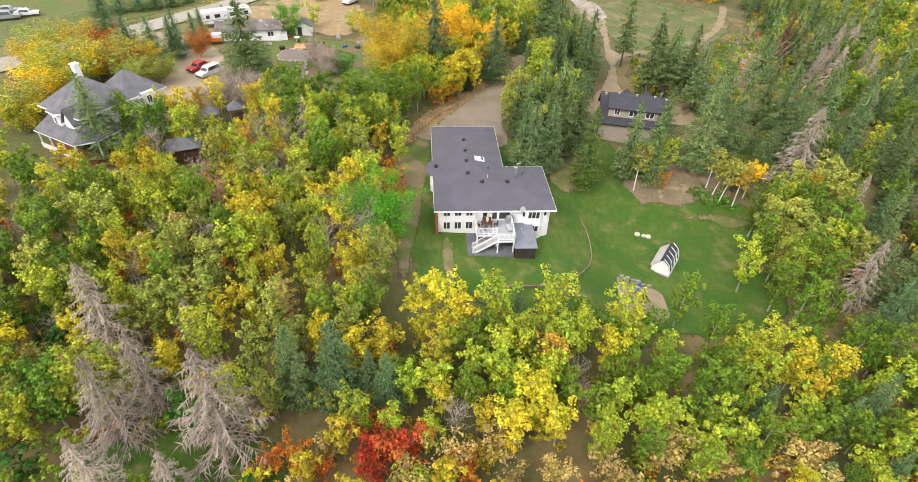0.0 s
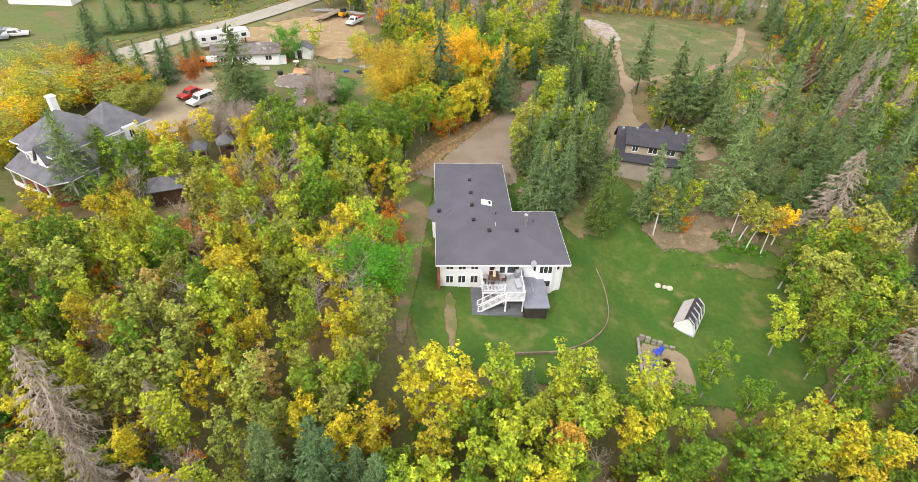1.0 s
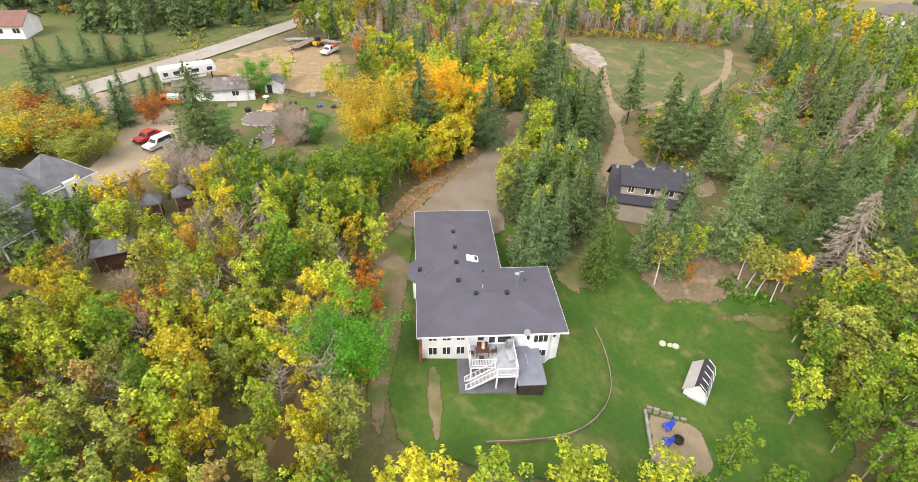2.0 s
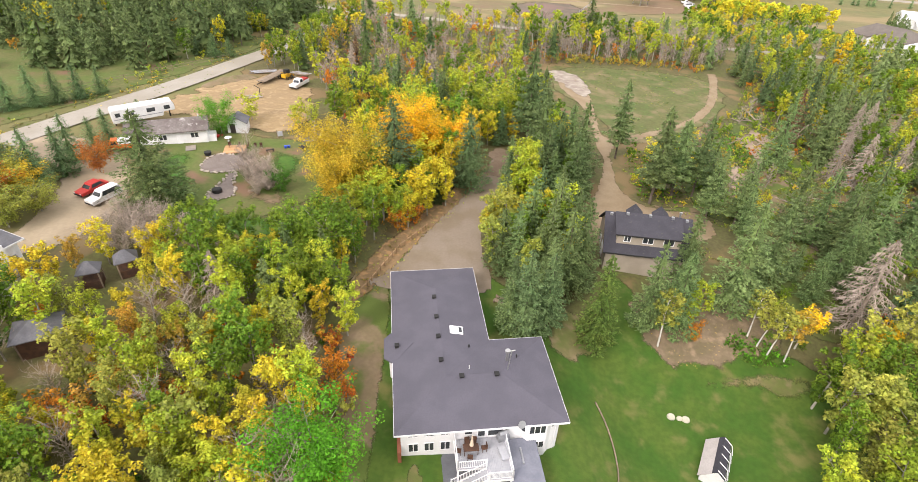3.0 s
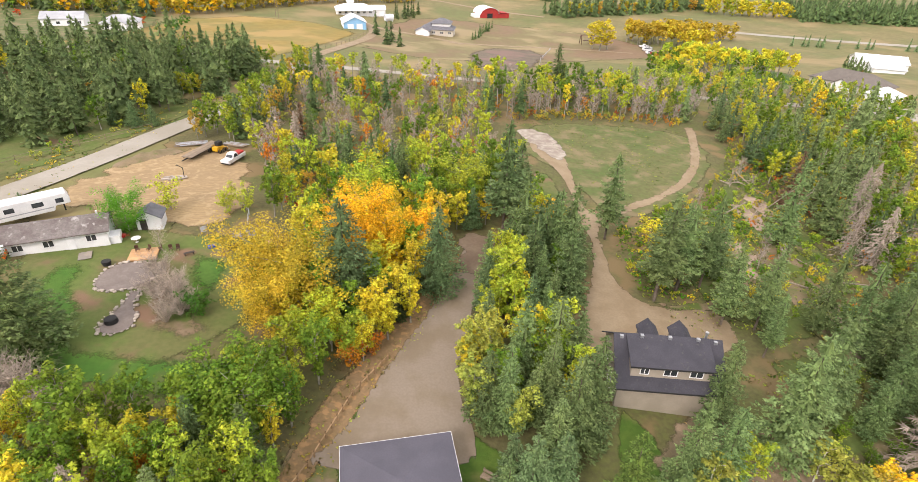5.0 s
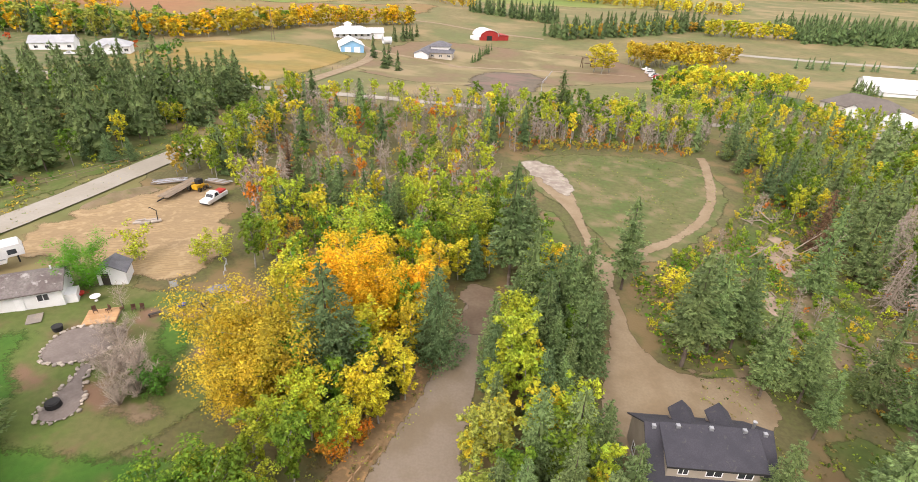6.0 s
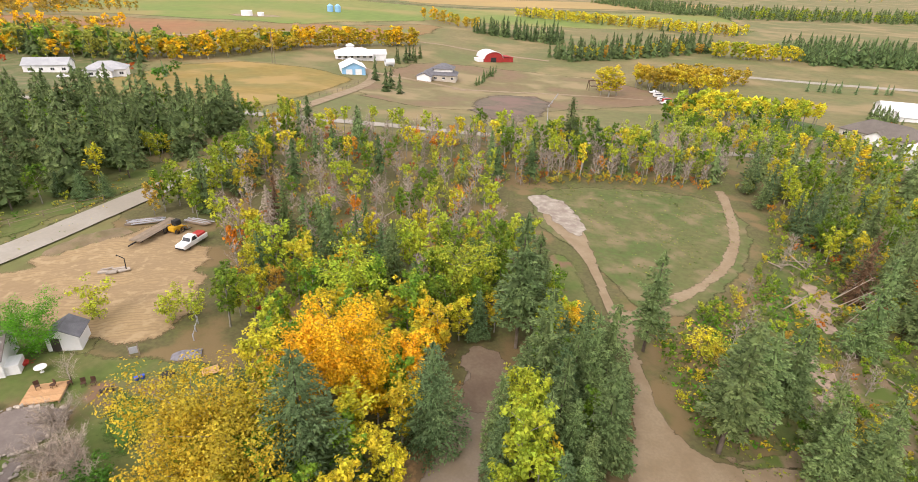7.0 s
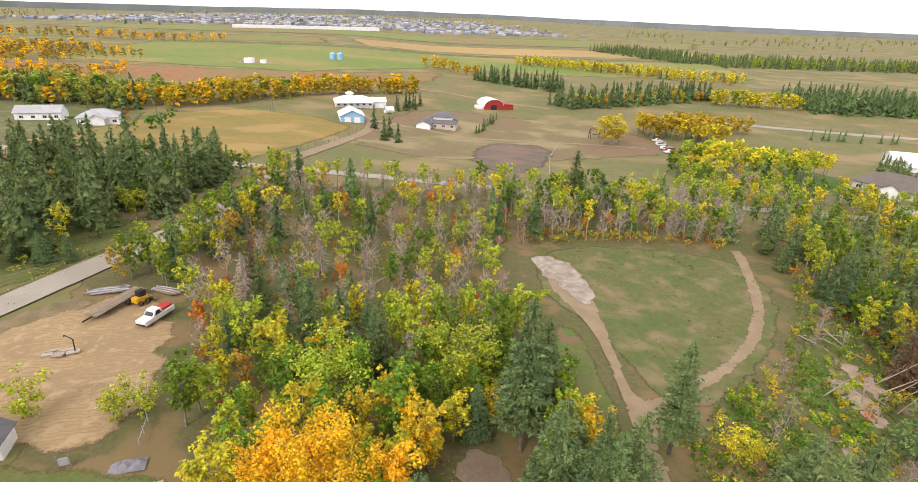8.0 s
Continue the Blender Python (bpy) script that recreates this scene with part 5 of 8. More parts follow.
part("seat", Geo().box(-0.7, -0.35, 0.2, 0.7, 0.35, 0.45), M_deck, sofa, "", 0.05)
part("backrest", Geo().box(-0.7, 0.3, 0.45, 0.7, 0.45, 0.85), M_deck, sofa, "", 0.05)

# ---- the cabin ----
cabin = thing("cabin", 23.6, 86.55, 0, -10.5, "tan cabin with dark shingle roof and dormers", "cabin")
CE, CR = 7.1, 10.8
part("wall", Geo().profile([(0.45, 2.2), (0.45, CE + 0.1), (4.7, CR - 0.25), (8.95, CE + 0.1), (8.95, 2.2)], "x", 0.4, 11.2), M_tan, cabin)
part("roof", Geo().slab(gable_x(0, 0, 11.7, 9.4, CE, CR - CE), 0.16), M_shingle_dark, cabin)
part("dormer_wall", Geo().profile([(1.15, CE + 0.6), (1.15, 9.6), (4.4, CR - 0.1), (4.4, 9.0)], "x", 1.6, 9.95), M_tan, cabin)
part("dormer_roof", Geo().slab([[(1.35, 0.8, 9.62), (10.25, 0.8, 9.62), (10.25, 4.75, CR + 0.06), (1.35, 4.75, CR + 0.06)]], 0.14), M_shingle_dark, cabin)
for x, w, l in ((3.0, 0.95, 2), (5.7, 1.45, 2), (8.4, 1.4, 2)):
    window(cabin, x, 1.15, 8.35, w, 1.05, 0, l)
for x in (4.6, 8.2):
    part("gable_dormer", Geo().profile([(x - 0.95, 8.2), (x + 0.95, 8.2), (x + 0.95, 9.2), (x, 10.1), (x - 0.95, 9.2)], "y", 5.4, 8.2), M_tan, cabin)
    part("gable_roof", Geo().slab(gable_y(x - 1.15, 5.0, x + 1.15, 8.45, 9.15, 1.15), 0.12), M_shingle_dark, cabin)
    window(cabin, x, 8.22, 8.5, 0.9, 0.9, 180, 2)
window(cabin, 0.4, 6.5, 4.6, 1.0, 1.2, -90, 2)
part("door", Geo().box(0.33, 3.2, 4.0, 0.42, 4.6, 6.1), M_trim, cabin, "white side door")
part("flue", Geo().disc((10.0, 5.0, CR - 0.2), 0.13, 0.75).disc((10.0, 5.0, CR + 0.55), 0.2, 0.16), M_metal, cabin, "shiny metal flue")
for x in (0.85, 3.0, 6.0, 9.0, 10.9):
    v = part("roof_vent", Geo().box(-0.18, -0.18, -0.1, 0.18, 0.18, 0.22), M_silver, cabin, "grey roof vent")
    v.matrix_basis = pose(x, 4.4, CR + (0.0 if 1.5 < x < 10.2 else -0.25))
part("fascia", Geo().box(-0.02, -0.03, CE - 0.2, 11.72, 0.03, CE - 0.02).box(1.35, 0.76, 9.42, 10.25, 0.81, 9.6), M_black, cabin, "dark eaves board")

# ---- the large gabled house ----
villa = thing("house", -59.8, 68.6, 0, -26, "large white house with hipped grey shingle roofs and bay", "house")
part("wall", Geo().box(0.6, 2.6, 6.5, 8.2, 10.6, 14.2).box(2.6, 9.0, 6.5, 8.4, 15.2, 13.9), M_white, villa)
part("roof", Geo().slab(hip(-0.1, 1.9, 8.9, 11.2, 14.15, 3.6), 0.16), M_shingle_pale, villa)
part("rear_roof", Geo().slab(hip(2.0, 8.6, 9.0, 15.8, 13.9, 3.2), 0.16), M_shingle_pale, villa)
part("bay_wall", Geo().prism([(2.4, 2.9), (2.9, 1.7), (4.7, 1.5), (5.6, 2.7)], 11.2, 14.2), M_white, villa)
ap = (3.9, 5.2, 16.7)
bp = [(1.9, 4.2), (2.0, 2.6), (2.7, 1.3), (4.8, 1.1), (6.0, 2.4), (6.0, 4.2)]
part("bay_roof", Geo().slab([[(*bp[i], 14.25), (*bp[i + 1], 14.25), ap] for i in range(5)], 0.14), M_shingle_pale, villa)
window(villa, 3.8, 1.6, 12.3, 0.9, 1.2, -6, 2)
part("porch_roof", Geo().slab([[(-0.6, 2.2, 11.3), (0.2, -0.1, 11.3), (9.0, -0.2, 11.3), (8.2, 2.9, 13.1), (0.8, 2.9, 13.1)], [(9.0, -0.2, 11.3), (10.6, 2.2, 11.3), (10.2, 6.2, 11.3), (8.2, 6.2, 13.1), (8.2, 2.9, 13.1)],
                                [(-0.6, 7.0, 11.3), (-0.6, 2.2, 11.3), (0.8, 2.9, 13.1), (0.6, 7.0, 13.1)]], 0.16), M_shingle_pale, villa)
part("low_roof", Geo().slab([[(8.2, 8.8, 12.4), (10.8, 8.8, 11.2), (10.8, 14.6, 11.2), (8.2, 14.6, 12.4)]], 0.16), M_shingle_pale, villa)
part("wing_wall", Geo().box(8.2, 9.2, 6.5, 10.3, 14.2, 11.2), M_white, villa)
part("gable", Geo().profile([(6.0, 12.6), (8.0, 12.6), (8.0, 13.4), (7.0, 15.1), (6.0, 13.4)], "y", 1.5, 4.6), M_white, villa)
part("gable_roof", Geo().slab(gable_y(5.7, 1.2, 8.3, 5.6, 13.3, 2.2), 0.14), M_shingle_pale, villa)
part("dormer", Geo().profile([(11.6, 12.2), (13.6, 12.2), (13.6, 14.3), (11.6, 14.3)], "x", 6.5, 9.0), M_white, villa)
window(villa, 9.0, 12.6, 12.6, 0.8, 1.2, 90, 2)
part("chimney", Geo().box(1.9, 7.2, 14.0, 2.7, 8.0, 18.6).box(1.8, 7.1, 18.6, 2.8, 8.1, 18.8), M_white, villa, "white chimney")
for x, y in ((-0.2, 2.2), (0.5, 0.2), (3.2, 0.1), (6.0, 0.1), (8.7, 0.1), (10.2, 2.4), (9.9, 5.9)):
    part("post", Geo().box(x - 0.09, y - 0.09, 6.8, x + 0.09, y + 0.09, 11.2), M_trim, villa)
part("porch_floor", Geo().prism([(-0.3, 2.4), (0.3, 0.0), (8.9, -0.1), (10.4, 2.3), (10.0, 6.0), (0.6, 6.0)], 7.2, 8.6), M_brick, villa, "red-brown porch floor")
part("porch_wall", Geo().box(0.3, 0.05, 8.6, 8.9, 0.12, 9.4), M_trim, villa)
part("porch_screen", Geo().box(3.4, 2.3, 8.6, 8.0, 2.4, 10.9), M_rust, villa, "dark red-brown porch wall")
for p in (bp,):
    part("fascia", rim([(*q,) for q in p], 14.05, 14.26), M_trim, villa)
part("fascia", rim([(-0.1, 1.9), (8.9, 1.9), (8.9, 11.2), (-0.1, 11.2)], 13.98, 14.17), M_trim, villa)
part("fascia", rim([(-0.6, 2.2), (0.2, -0.1), (9.0, -0.2), (10.6, 2.2), (10.2, 6.2), (8.2, 6.2), (8.0, 3.2), (0.8, 3.2)], 11.12, 11.28), M_trim, villa)
part("fascia", rim([(2.0, 8.6), (9.0, 8.6), (9.0, 15.8), (2.0, 15.8)], 13.74, 13.92), M_trim, villa)


# ---- garden things by the main house ----
def on_land(x, y, up=0.12):
    return land(x, y) + up


shed = thing("garden_shed", 30.2, 59.9, on_land(30.2, 59.9, 0.1), 238, "small white greenhouse shed with dark ridge and pale side roofs", "shed")
part("wall", Geo().profile([(-1.25, -0.4), (1.2, -0.4), (1.2, 0.55), (0.75, 1.75), (0.0, 2.3), (-0.45, 1.85), (-1.25, 0.95)], "x", -2.3, 2.3), M_trim, shed, "white framed walls")
part("side_roof", Geo().slab([[(-2.45, -1.5, 0.85), (-2.45, -0.35, 2.0), (2.45, -0.35, 2.0), (2.45, -1.5, 0.85)][::-1]], 0.07), mat("pale_sheet", (0.50, 0.46, 0.45), 0.6, tint=(0.44, 0.40, 0.39), scale=(0.8, 6)), shed, "pale pinkish-grey roof sheet")
part("roof", Geo().slab([[(-2.4, -0.4, 1.98), (-2.4, 0.05, 2.42), (2.4, 0.05, 2.42), (2.4, -0.4, 1.98)][::-1], [(-2.4, 0.05, 2.42), (-2.4, 0.85, 1.75), (2.4, 0.85, 1.75), (2.4, 0.05, 2.42)][::-1]], 0.06), M_shingle_dark, shed, "dark shingle ridge roof")
for k in range(5):
    x = -2.2 + 1.1 * k
    part("rafter", Geo().bar((x, 0.05, 2.47), (x, 0.95, 1.74), 0.05, 4).bar((x, 0.95, 1.74), (x, 1.35, 0.4), 0.05, 4), M_trim, shed)
for k in range(4):
    x = -2.15 + 1.1 * k
    part("pane", Geo().poly([(x + 0.1, 0.86, 1.6), (x + 0.95, 0.86, 1.6), (x + 0.95, 1.27, 0.55), (x + 0.1, 1.27, 0.55)][::-1]).poly([(x + 0.1, 0.84, 1.6), (x + 0.95, 0.84, 1.6), (x + 0.95, 1.25, 0.55), (x + 0.1, 1.25, 0.55)]), M_glass, shed)
part("door", Geo().box(-2.36, -0.5, -0.3, -2.3, 0.45, 1.5), M_deck, shed, "grey plank door")
part("base", Geo().box(-2.5, -1.4, -0.6, 2.5, 1.4, 0.05), M_deck, shed, "pale grey base")

patch("ground", [(22.6, 55.5), (24.5, 55.3), (28.7, 54.6), (28.6, 50.5), (27.6, 47.8), (21.4, 47.8), (21.9, 51.0)], mat("pit_gravel", (0.30, 0.235, 0.15), 0.95, tint=(0.25, 0.2, 0.13), scale=(0.7, 5), bump=0.5), "gravel floor of the fire pit corner", 0.14, 0.8, 0.25, 1)
fire_wall = thing("retaining_wall", 0, 0, 0, 0, "low grey block wall round the fire pit", "wall")
blk = Geo().box(-0.29, -0.16, -0.4, 0.29, 0.16, 0.30)
blk_mesh = mesh_of("block", blk.v, blk.f, M_block)


def block_row(parent, a, b, z_add=0.0, tiers=1):
    d = Vector((b[0] - a[0], b[1] - a[1]))
    n = max(1, int(d.length / 0.6))
    for k in range(n):
        x, y = a[0] + d.x * (k + 0.5) / n, a[1] + d.y * (k + 0.5) / n
        for t in range(tiers):
            ob = new("block", blk_mesh)
            ob.parent = parent
            ob.matrix_basis = pose(x, y, land(x, y) + 0.10 + 0.3 * t + z_add, 0, 0, math.degrees(math.atan2(d.y, d.x)) + rng.uniform(-2, 2))


block_row(fire_wall, (22.6, 55.7), (24.2, 55.5), 0.15, 2)
block_row(fire_wall, (24.2, 55.4), (25.6, 55.2), 0.0, 2)
block_row(fire_wall, (25.6, 55.1), (27.2, 54.9), -0.1, 1)
block_row(fire_wall, (22.5, 55.5), (21.6, 49.2), 0.1, 1)
edging = thing("garden_edging", 0, 0, 0, 0, "curved low timber and block edging across the lawn", "edging")
line = smooth_line([(4.6, 48.0), (8.2, 48.4), (11.9, 49.0), (14.6, 50.5), (17.2, 53.5), (18.9, 56.9), (19.4, 60.0), (19.3, 63.5), (18.6, 66)], 2, False)
for a, b in zip(line, line[1:]):
    d = Vector((b[0] - a[0], b[1] - a[1]))
    za, zb = land(*a) + 0.1, land(*b) + 0.1
    up = 0.34 if a[1] < 54 else 0.16
    g = Geo()
    o = Vector((-d.y, d.x)).normalized() * 0.06
    lo = [(a[0] - o.x, a[1] - o.y), (b[0] - o.x, b[1] - o.y), (b[0] + o.x, b[1] + o.y), (a[0] + o.x, a[1] + o.y)]
    zz = [za, zb, zb, za]
    g.v = [(p[0], p[1], z - 0.4) for p, z in zip(lo, zz)] + [(p[0], p[1], z + up) for p, z in zip(lo, zz)]
    g.f = [(3, 2, 1, 0), (4, 5, 6, 7), (0, 1, 5, 4), (1, 2, 6, 5), (2, 3, 7, 6), (3, 0, 4, 7)]
    part("timber", g, M_wood, edging)
ring = thing("fire_ring", 25.3, 52.2, on_land(25.3, 52.2, 0.16), 0, "rusty steel fire ring on gravel", "fire pit")
rg = Geo()
for k in range(20):
    a0, a1 = math.tau * k / 20, math.tau * (k + 1) / 20
    for r0, r1 in ((0.56, 0.5),):
        c0, s0, c1, s1 = math.cos(a0), math.sin(a0), math.cos(a1), math.sin(a1)
        rg.poly([(r0 * c0, r0 * s0, 0), (r0 * c1, r0 * s1, 0), (r0 * c1, r0 * s1, 0.36), (r0 * c0, r0 * s0, 0.36)])
        rg.poly([(r1 * c1, r1 * s1, 0), (r1 * c0, r1 * s0, 0), (r1 * c0, r1 * s0, 0.36), (r1 * c1, r1 * s1, 0.36)])
        rg.poly([(r0 * c0, r0 * s0, 0.36), (r0 * c1, r0 * s1, 0.36), (r1 * c1, r1 * s1, 0.36), (r1 * c0, r1 * s0, 0.36)])
part("ring", rg, M_rust, ring)
part("ash", Geo().disc((0, 0, 0.0), 0.5, 0.06, 16), M_black, ring, "dark ash bed")
lounge = thing("garden_chair", 24.5, 53.6, on_land(24.5, 53.6, 0.17), -70, "blue plastic reclining garden chair by the fire ring", "chair", "chairs at the fire ring")
part("seat", Geo().box(-0.3, -0.35, 0.3, 0.3, 0.3, 0.36), M_blue, lounge, "", 0.02)
bk = part("backrest", Geo().box(-0.32, -0.03, 0, 0.32, 0.03, 0.85), M_blue, lounge, "", 0.02)
bk.matrix_basis = pose(0, 0.28, 0.32, -22)
for sx in (-0.36, 0.36):
    part("armrest", Geo().box(sx - 0.07, -0.4, 0.52, sx + 0.07, 0.32, 0.56), M_blue, lounge)
    part("leg", Geo().box(sx - 0.03, -0.34, 0, sx + 0.03, -0.26, 0.52).box(sx - 0.03, 0.2, 0, sx + 0.03, 0.28, 0.52), M_blue, lounge)
copy_thing(lounge, pose(23.8, 51.7, on_land(23.8, 51.7, 0.17), 0, 0, -95))
for x, y, r, w in ((27.6, 65.9, 10, 0.5), (28.5, 65.7, -15, 0.36), (29.2, 65.6, 5, 0.5)):
    st = Geo().disc((0, 0, 0), w, 0.22, 9, w * 0.8)
    solo("stone_slab", st, mat("pale_stone", (0.52, 0.5, 0.4), 0.9, tint=(0.45, 0.43, 0.34), scale=(2, 9)), x, y, on_land(x, y, 0.1), r, "flat pale stone lying on the lawn", "stone", "stones on the lawn", 0.04)
bench = thing("garden_bench", 9.0, 78.2, on_land(9.0, 78.2), -38, "weathered grey wooden bench under the spruces", "bench")
for k in range(4):
    part("slat", Geo().box(-0.9, -0.3 + 0.16 * k, 0.42, 0.9, -0.18 + 0.16 * k, 0.46), M_wood, bench)
for k in range(3):
    part("back_slat", Geo().box(-0.9, 0.32, 0.55 + 0.15 * k, 0.9, 0.36, 0.66 + 0.15 * k), M_wood, bench)
for sx in (-0.8, 0.8):
    part("leg", Geo().box(sx - 0.04, -0.28, 0, sx + 0.04, 0.36, 0.42).box(sx - 0.04, 0.36, 0, sx + 0.04, 0.42, 1.0), M_wood, bench)


def post_fence(name, line, gap, high, label, rails=2, material=None, log=0.06):
    """A fence of posts and rails over the land."""
    material = material or M_wood
    f = thing(name, 0, 0, 0, 0, label, "fence")
    post_mesh = mesh_of("post", *(lambda q: (q.v, q.f))(Geo().bar((0, 0, -0.3), (0, 0, high), log, 6, log * 0.85)), material)
    prev = None
    for a, b in zip(line, line[1:]):
        n = max(1, int(math.dist(a, b) / gap))
        for k in range(n + (b == line[-1])):
            x, y = a[0] + (b[0] - a[0]) * k / n, a[1] + (b[1] - a[1]) * k / n
            p = Vector((x, y, land(x, y) + 0.2))
            ob = new("post", post_mesh)
            ob.parent = f
            ob.matrix_basis = pose(p.x, p.y, p.z, rng.uniform(-3, 3), rng.uniform(-3, 3), 0)
            if prev is not None:
                for q in range(rails):
                    up = Vector((0, 0, high * (q + 0.7) / rails))
                    part("rail", Geo().bar(prev + up, p + up, log * 0.6, 5), material, f)
            prev = p
    return f


post_fence("log_fence", [(-9.5, 76.5), (-7.4, 80.2), (-3.9, 88.7), (-0.3, 94.2)], 1.1, 0.8, "low tan log fence along the driveway", 1, mat("tan_logs", (0.40, 0.265, 0.15), 0.85, tint=(0.31, 0.20, 0.115), scale=(1.5, 9.0), vary=0.2), 0.11)
post_fence("rail_fence", [(-112, 84), (-84, 120), (-69.6, 140.7), (-62.4, 150.1), (-50, 165)], 4.0, 1.2, "weathered rail fence along the road", 2)


# ---- vehicles ----
def car(x, y, turn, paint, label, kind="car", length=4.4, up=0.25, group=""):
    """A parked car, van or pickup: body with cabin, glazing, bumpers and wheels."""
    h = {"car": 1.42, "suv": 1.7, "van": 1.9, "pickup": 1.75}[kind]
    L, W = length / 2, 0.88
    v = thing(kind if kind != "suv" else "car", x, y, on_land(x, y, up), turn, label, "car" if kind in ("car", "suv") else kind, group)
    low, bonnet = 0.28, h * 0.58
    prof = {"car": [(-L, low), (L, low), (L, bonnet * 0.85), (L * 0.42, bonnet), (L * 0.12, h), (-L * 0.5, h), (-L * 0.82, bonnet * 1.02), (-L, bonnet)],
            "suv": [(-L, low), (L, low), (L, bonnet * 0.9), (L * 0.45, bonnet), (L * 0.2, h), (-L * 0.92, h), (-L, bonnet)],
            "van": [(-L, low), (L, low), (L, bonnet), (L * 0.8, h), (-L, h)],
            "pickup": [(-L, low), (L, low), (L, bonnet * 0.95), (L * 0.45, bonnet), (L * 0.25, h), (-L * 0.15, h), (-L * 0.2, bonnet), (-L, bonnet)]}[kind]
    b = Geo()
    n = len(prof)
    for side, inset in ((-W, 0), (W, 0)):
        b.v += [(px, side * (0.84 if pz > bonnet * 1.05 else 1.0), pz) for px, pz in prof]
    b.f += [tuple(range(n)), tuple(range(2 * n - 1, n - 1, -1))] + [(i, n + i, n + (i + 1) % n, (i + 1) % n) for i in range(n)]
    part("body", b, paint, v, "", 0.06)
    cab = {"car": (-L * 0.62, L * 0.24), "suv": (-L * 0.88, L * 0.3), "van": (-L * 0.9, L * 0.8), "pickup": (-L * 0.12, L * 0.32)}[kind]
    for s in (-1, 1):
        part("side_window", Geo().poly([(cab[0], s * (W * 0.99), bonnet * 1.06), (cab[1], s * (W * 0.99), bonnet * 1.06), (cab[1] - L * 0.13, s * W * 0.865, h * 0.95), (cab[0] + L * 0.12, s * W * 0.865, h * 0.95)][::s]), M_glass, v)
    wx0, wx1 = {"car": (L * 0.42, L * 0.12), "suv": (L * 0.45, L * 0.2), "van": (L * 0.97, L * 0.8), "pickup": (L * 0.45, L * 0.25)}[kind]
    part("windscreen", Geo().poly([(wx0 + 0.02, -W * 0.8, bonnet * 1.05), (wx0 + 0.02, W * 0.8, bonnet * 1.05), (wx1 + 0.03, W * 0.72, h * 0.96), (wx1 + 0.03, -W * 0.72, h * 0.96)]), M_glass, v)
    for sx in (-L * 0.62, L * 0.62):
        for s in (-1, 1):
            w = part("wheel", Geo().bar((sx, s * (W - 0.16), 0.31), (sx, s * (W + 0.02), 0.31), 0.31, 12), M_black, v)
            part("rim", Geo().bar((sx, s * (W + 0.02), 0.31), (sx, s * (W + 0.035), 0.31), 0.18, 10), M_metal, w)
    part("bumper", Geo().box(L - 0.05, -W * 0.95, 0.3, L + 0.06, W * 0.95, 0.5), M_black, v)
    part("bumper", Geo().box(-L - 0.06, -W * 0.95, 0.3, -L + 0.05, W * 0.95, 0.5), M_black, v)
    for s in (-0.62, 0.62):
        part("headlight", Geo().box(L - 0.02, s - 0.14, bonnet * 0.66, L + 0.015, s + 0.14, bonnet * 0.82), M_trim, v)
        part("tail_light", Geo().box(-L - 0.015, s - 0.1, bonnet * 0.7, -L + 0.02, s + 0.1, bonnet * 0.92), M_red, v)
    return v


car(-48.9, 98.4, 243, M_red, "dark red hatchback parked in the yard", "car", 4.3, 0.25, "cars in the yard")
car(-46.2, 96.3, 243, M_car, "white station wagon parked in the yard", "suv", 4.6, 0.25, "cars in the yard")
van = car(-52.0, 112.4, 200, M_orange, "orange pickup with white canopy in the yard", "pickup", 4.9, 0.25, "cars in the yard")
part("canopy", Geo().box(-2.35, -0.8, 0.95, -0.4, 0.8, 1.75), M_car, van, "white canopy", 0.08)

rv = thing("travel_trailer", -52.7, 124.6, on_land(-52.7, 124.6, 0.25), 34, "long white travel trailer with dark windows", "trailer")
part("body", Geo().profile([(-5.2, 0.75), (3.0, 0.75), (3.3, 1.5), (5.2, 1.5), (5.25, 2.4), (4.9, 3.25), (-5.0, 3.25), (-5.25, 2.9)], "y", -1.25, 1.25), M_car, rv, "", 0.12)
for x, w in ((3.9, 1.0), (1.2, 1.4), (-2.2, 1.2), (-4.2, 0.8)):
    part("side_window", Geo().box(x - w / 2, -1.275, 1.9, x + w / 2, -1.252, 2.6), M_glass, rv)
part("rear_window", Geo().box(5.23, -0.7, 1.9, 5.27, 0.7, 2.5), M_glass, rv)
part("stripe", Geo().box(-5.0, -1.262, 1.35, 3.0, -1.251, 1.5), M_silver, rv, "grey stripe")
for x in (-1.6, -0.7):
    for y in (-1.2, 0.95):
        part("wheel", Geo().bar((x, y, 0.38), (x, y + 0.25, 0.38), 0.38, 12), M_black, rv)
part("roof_unit", Geo().box(-0.5, -0.4, 3.25, 0.5, 0.4, 3.5), M_trim, rv, "", 0.05)
part("steps", Geo().box(4.2, -0.1, 0, 4.4, 0.1, 1.5).box(-4.9, -0.1, 0, -4.7, 0.1, 0.75), M_black, rv)

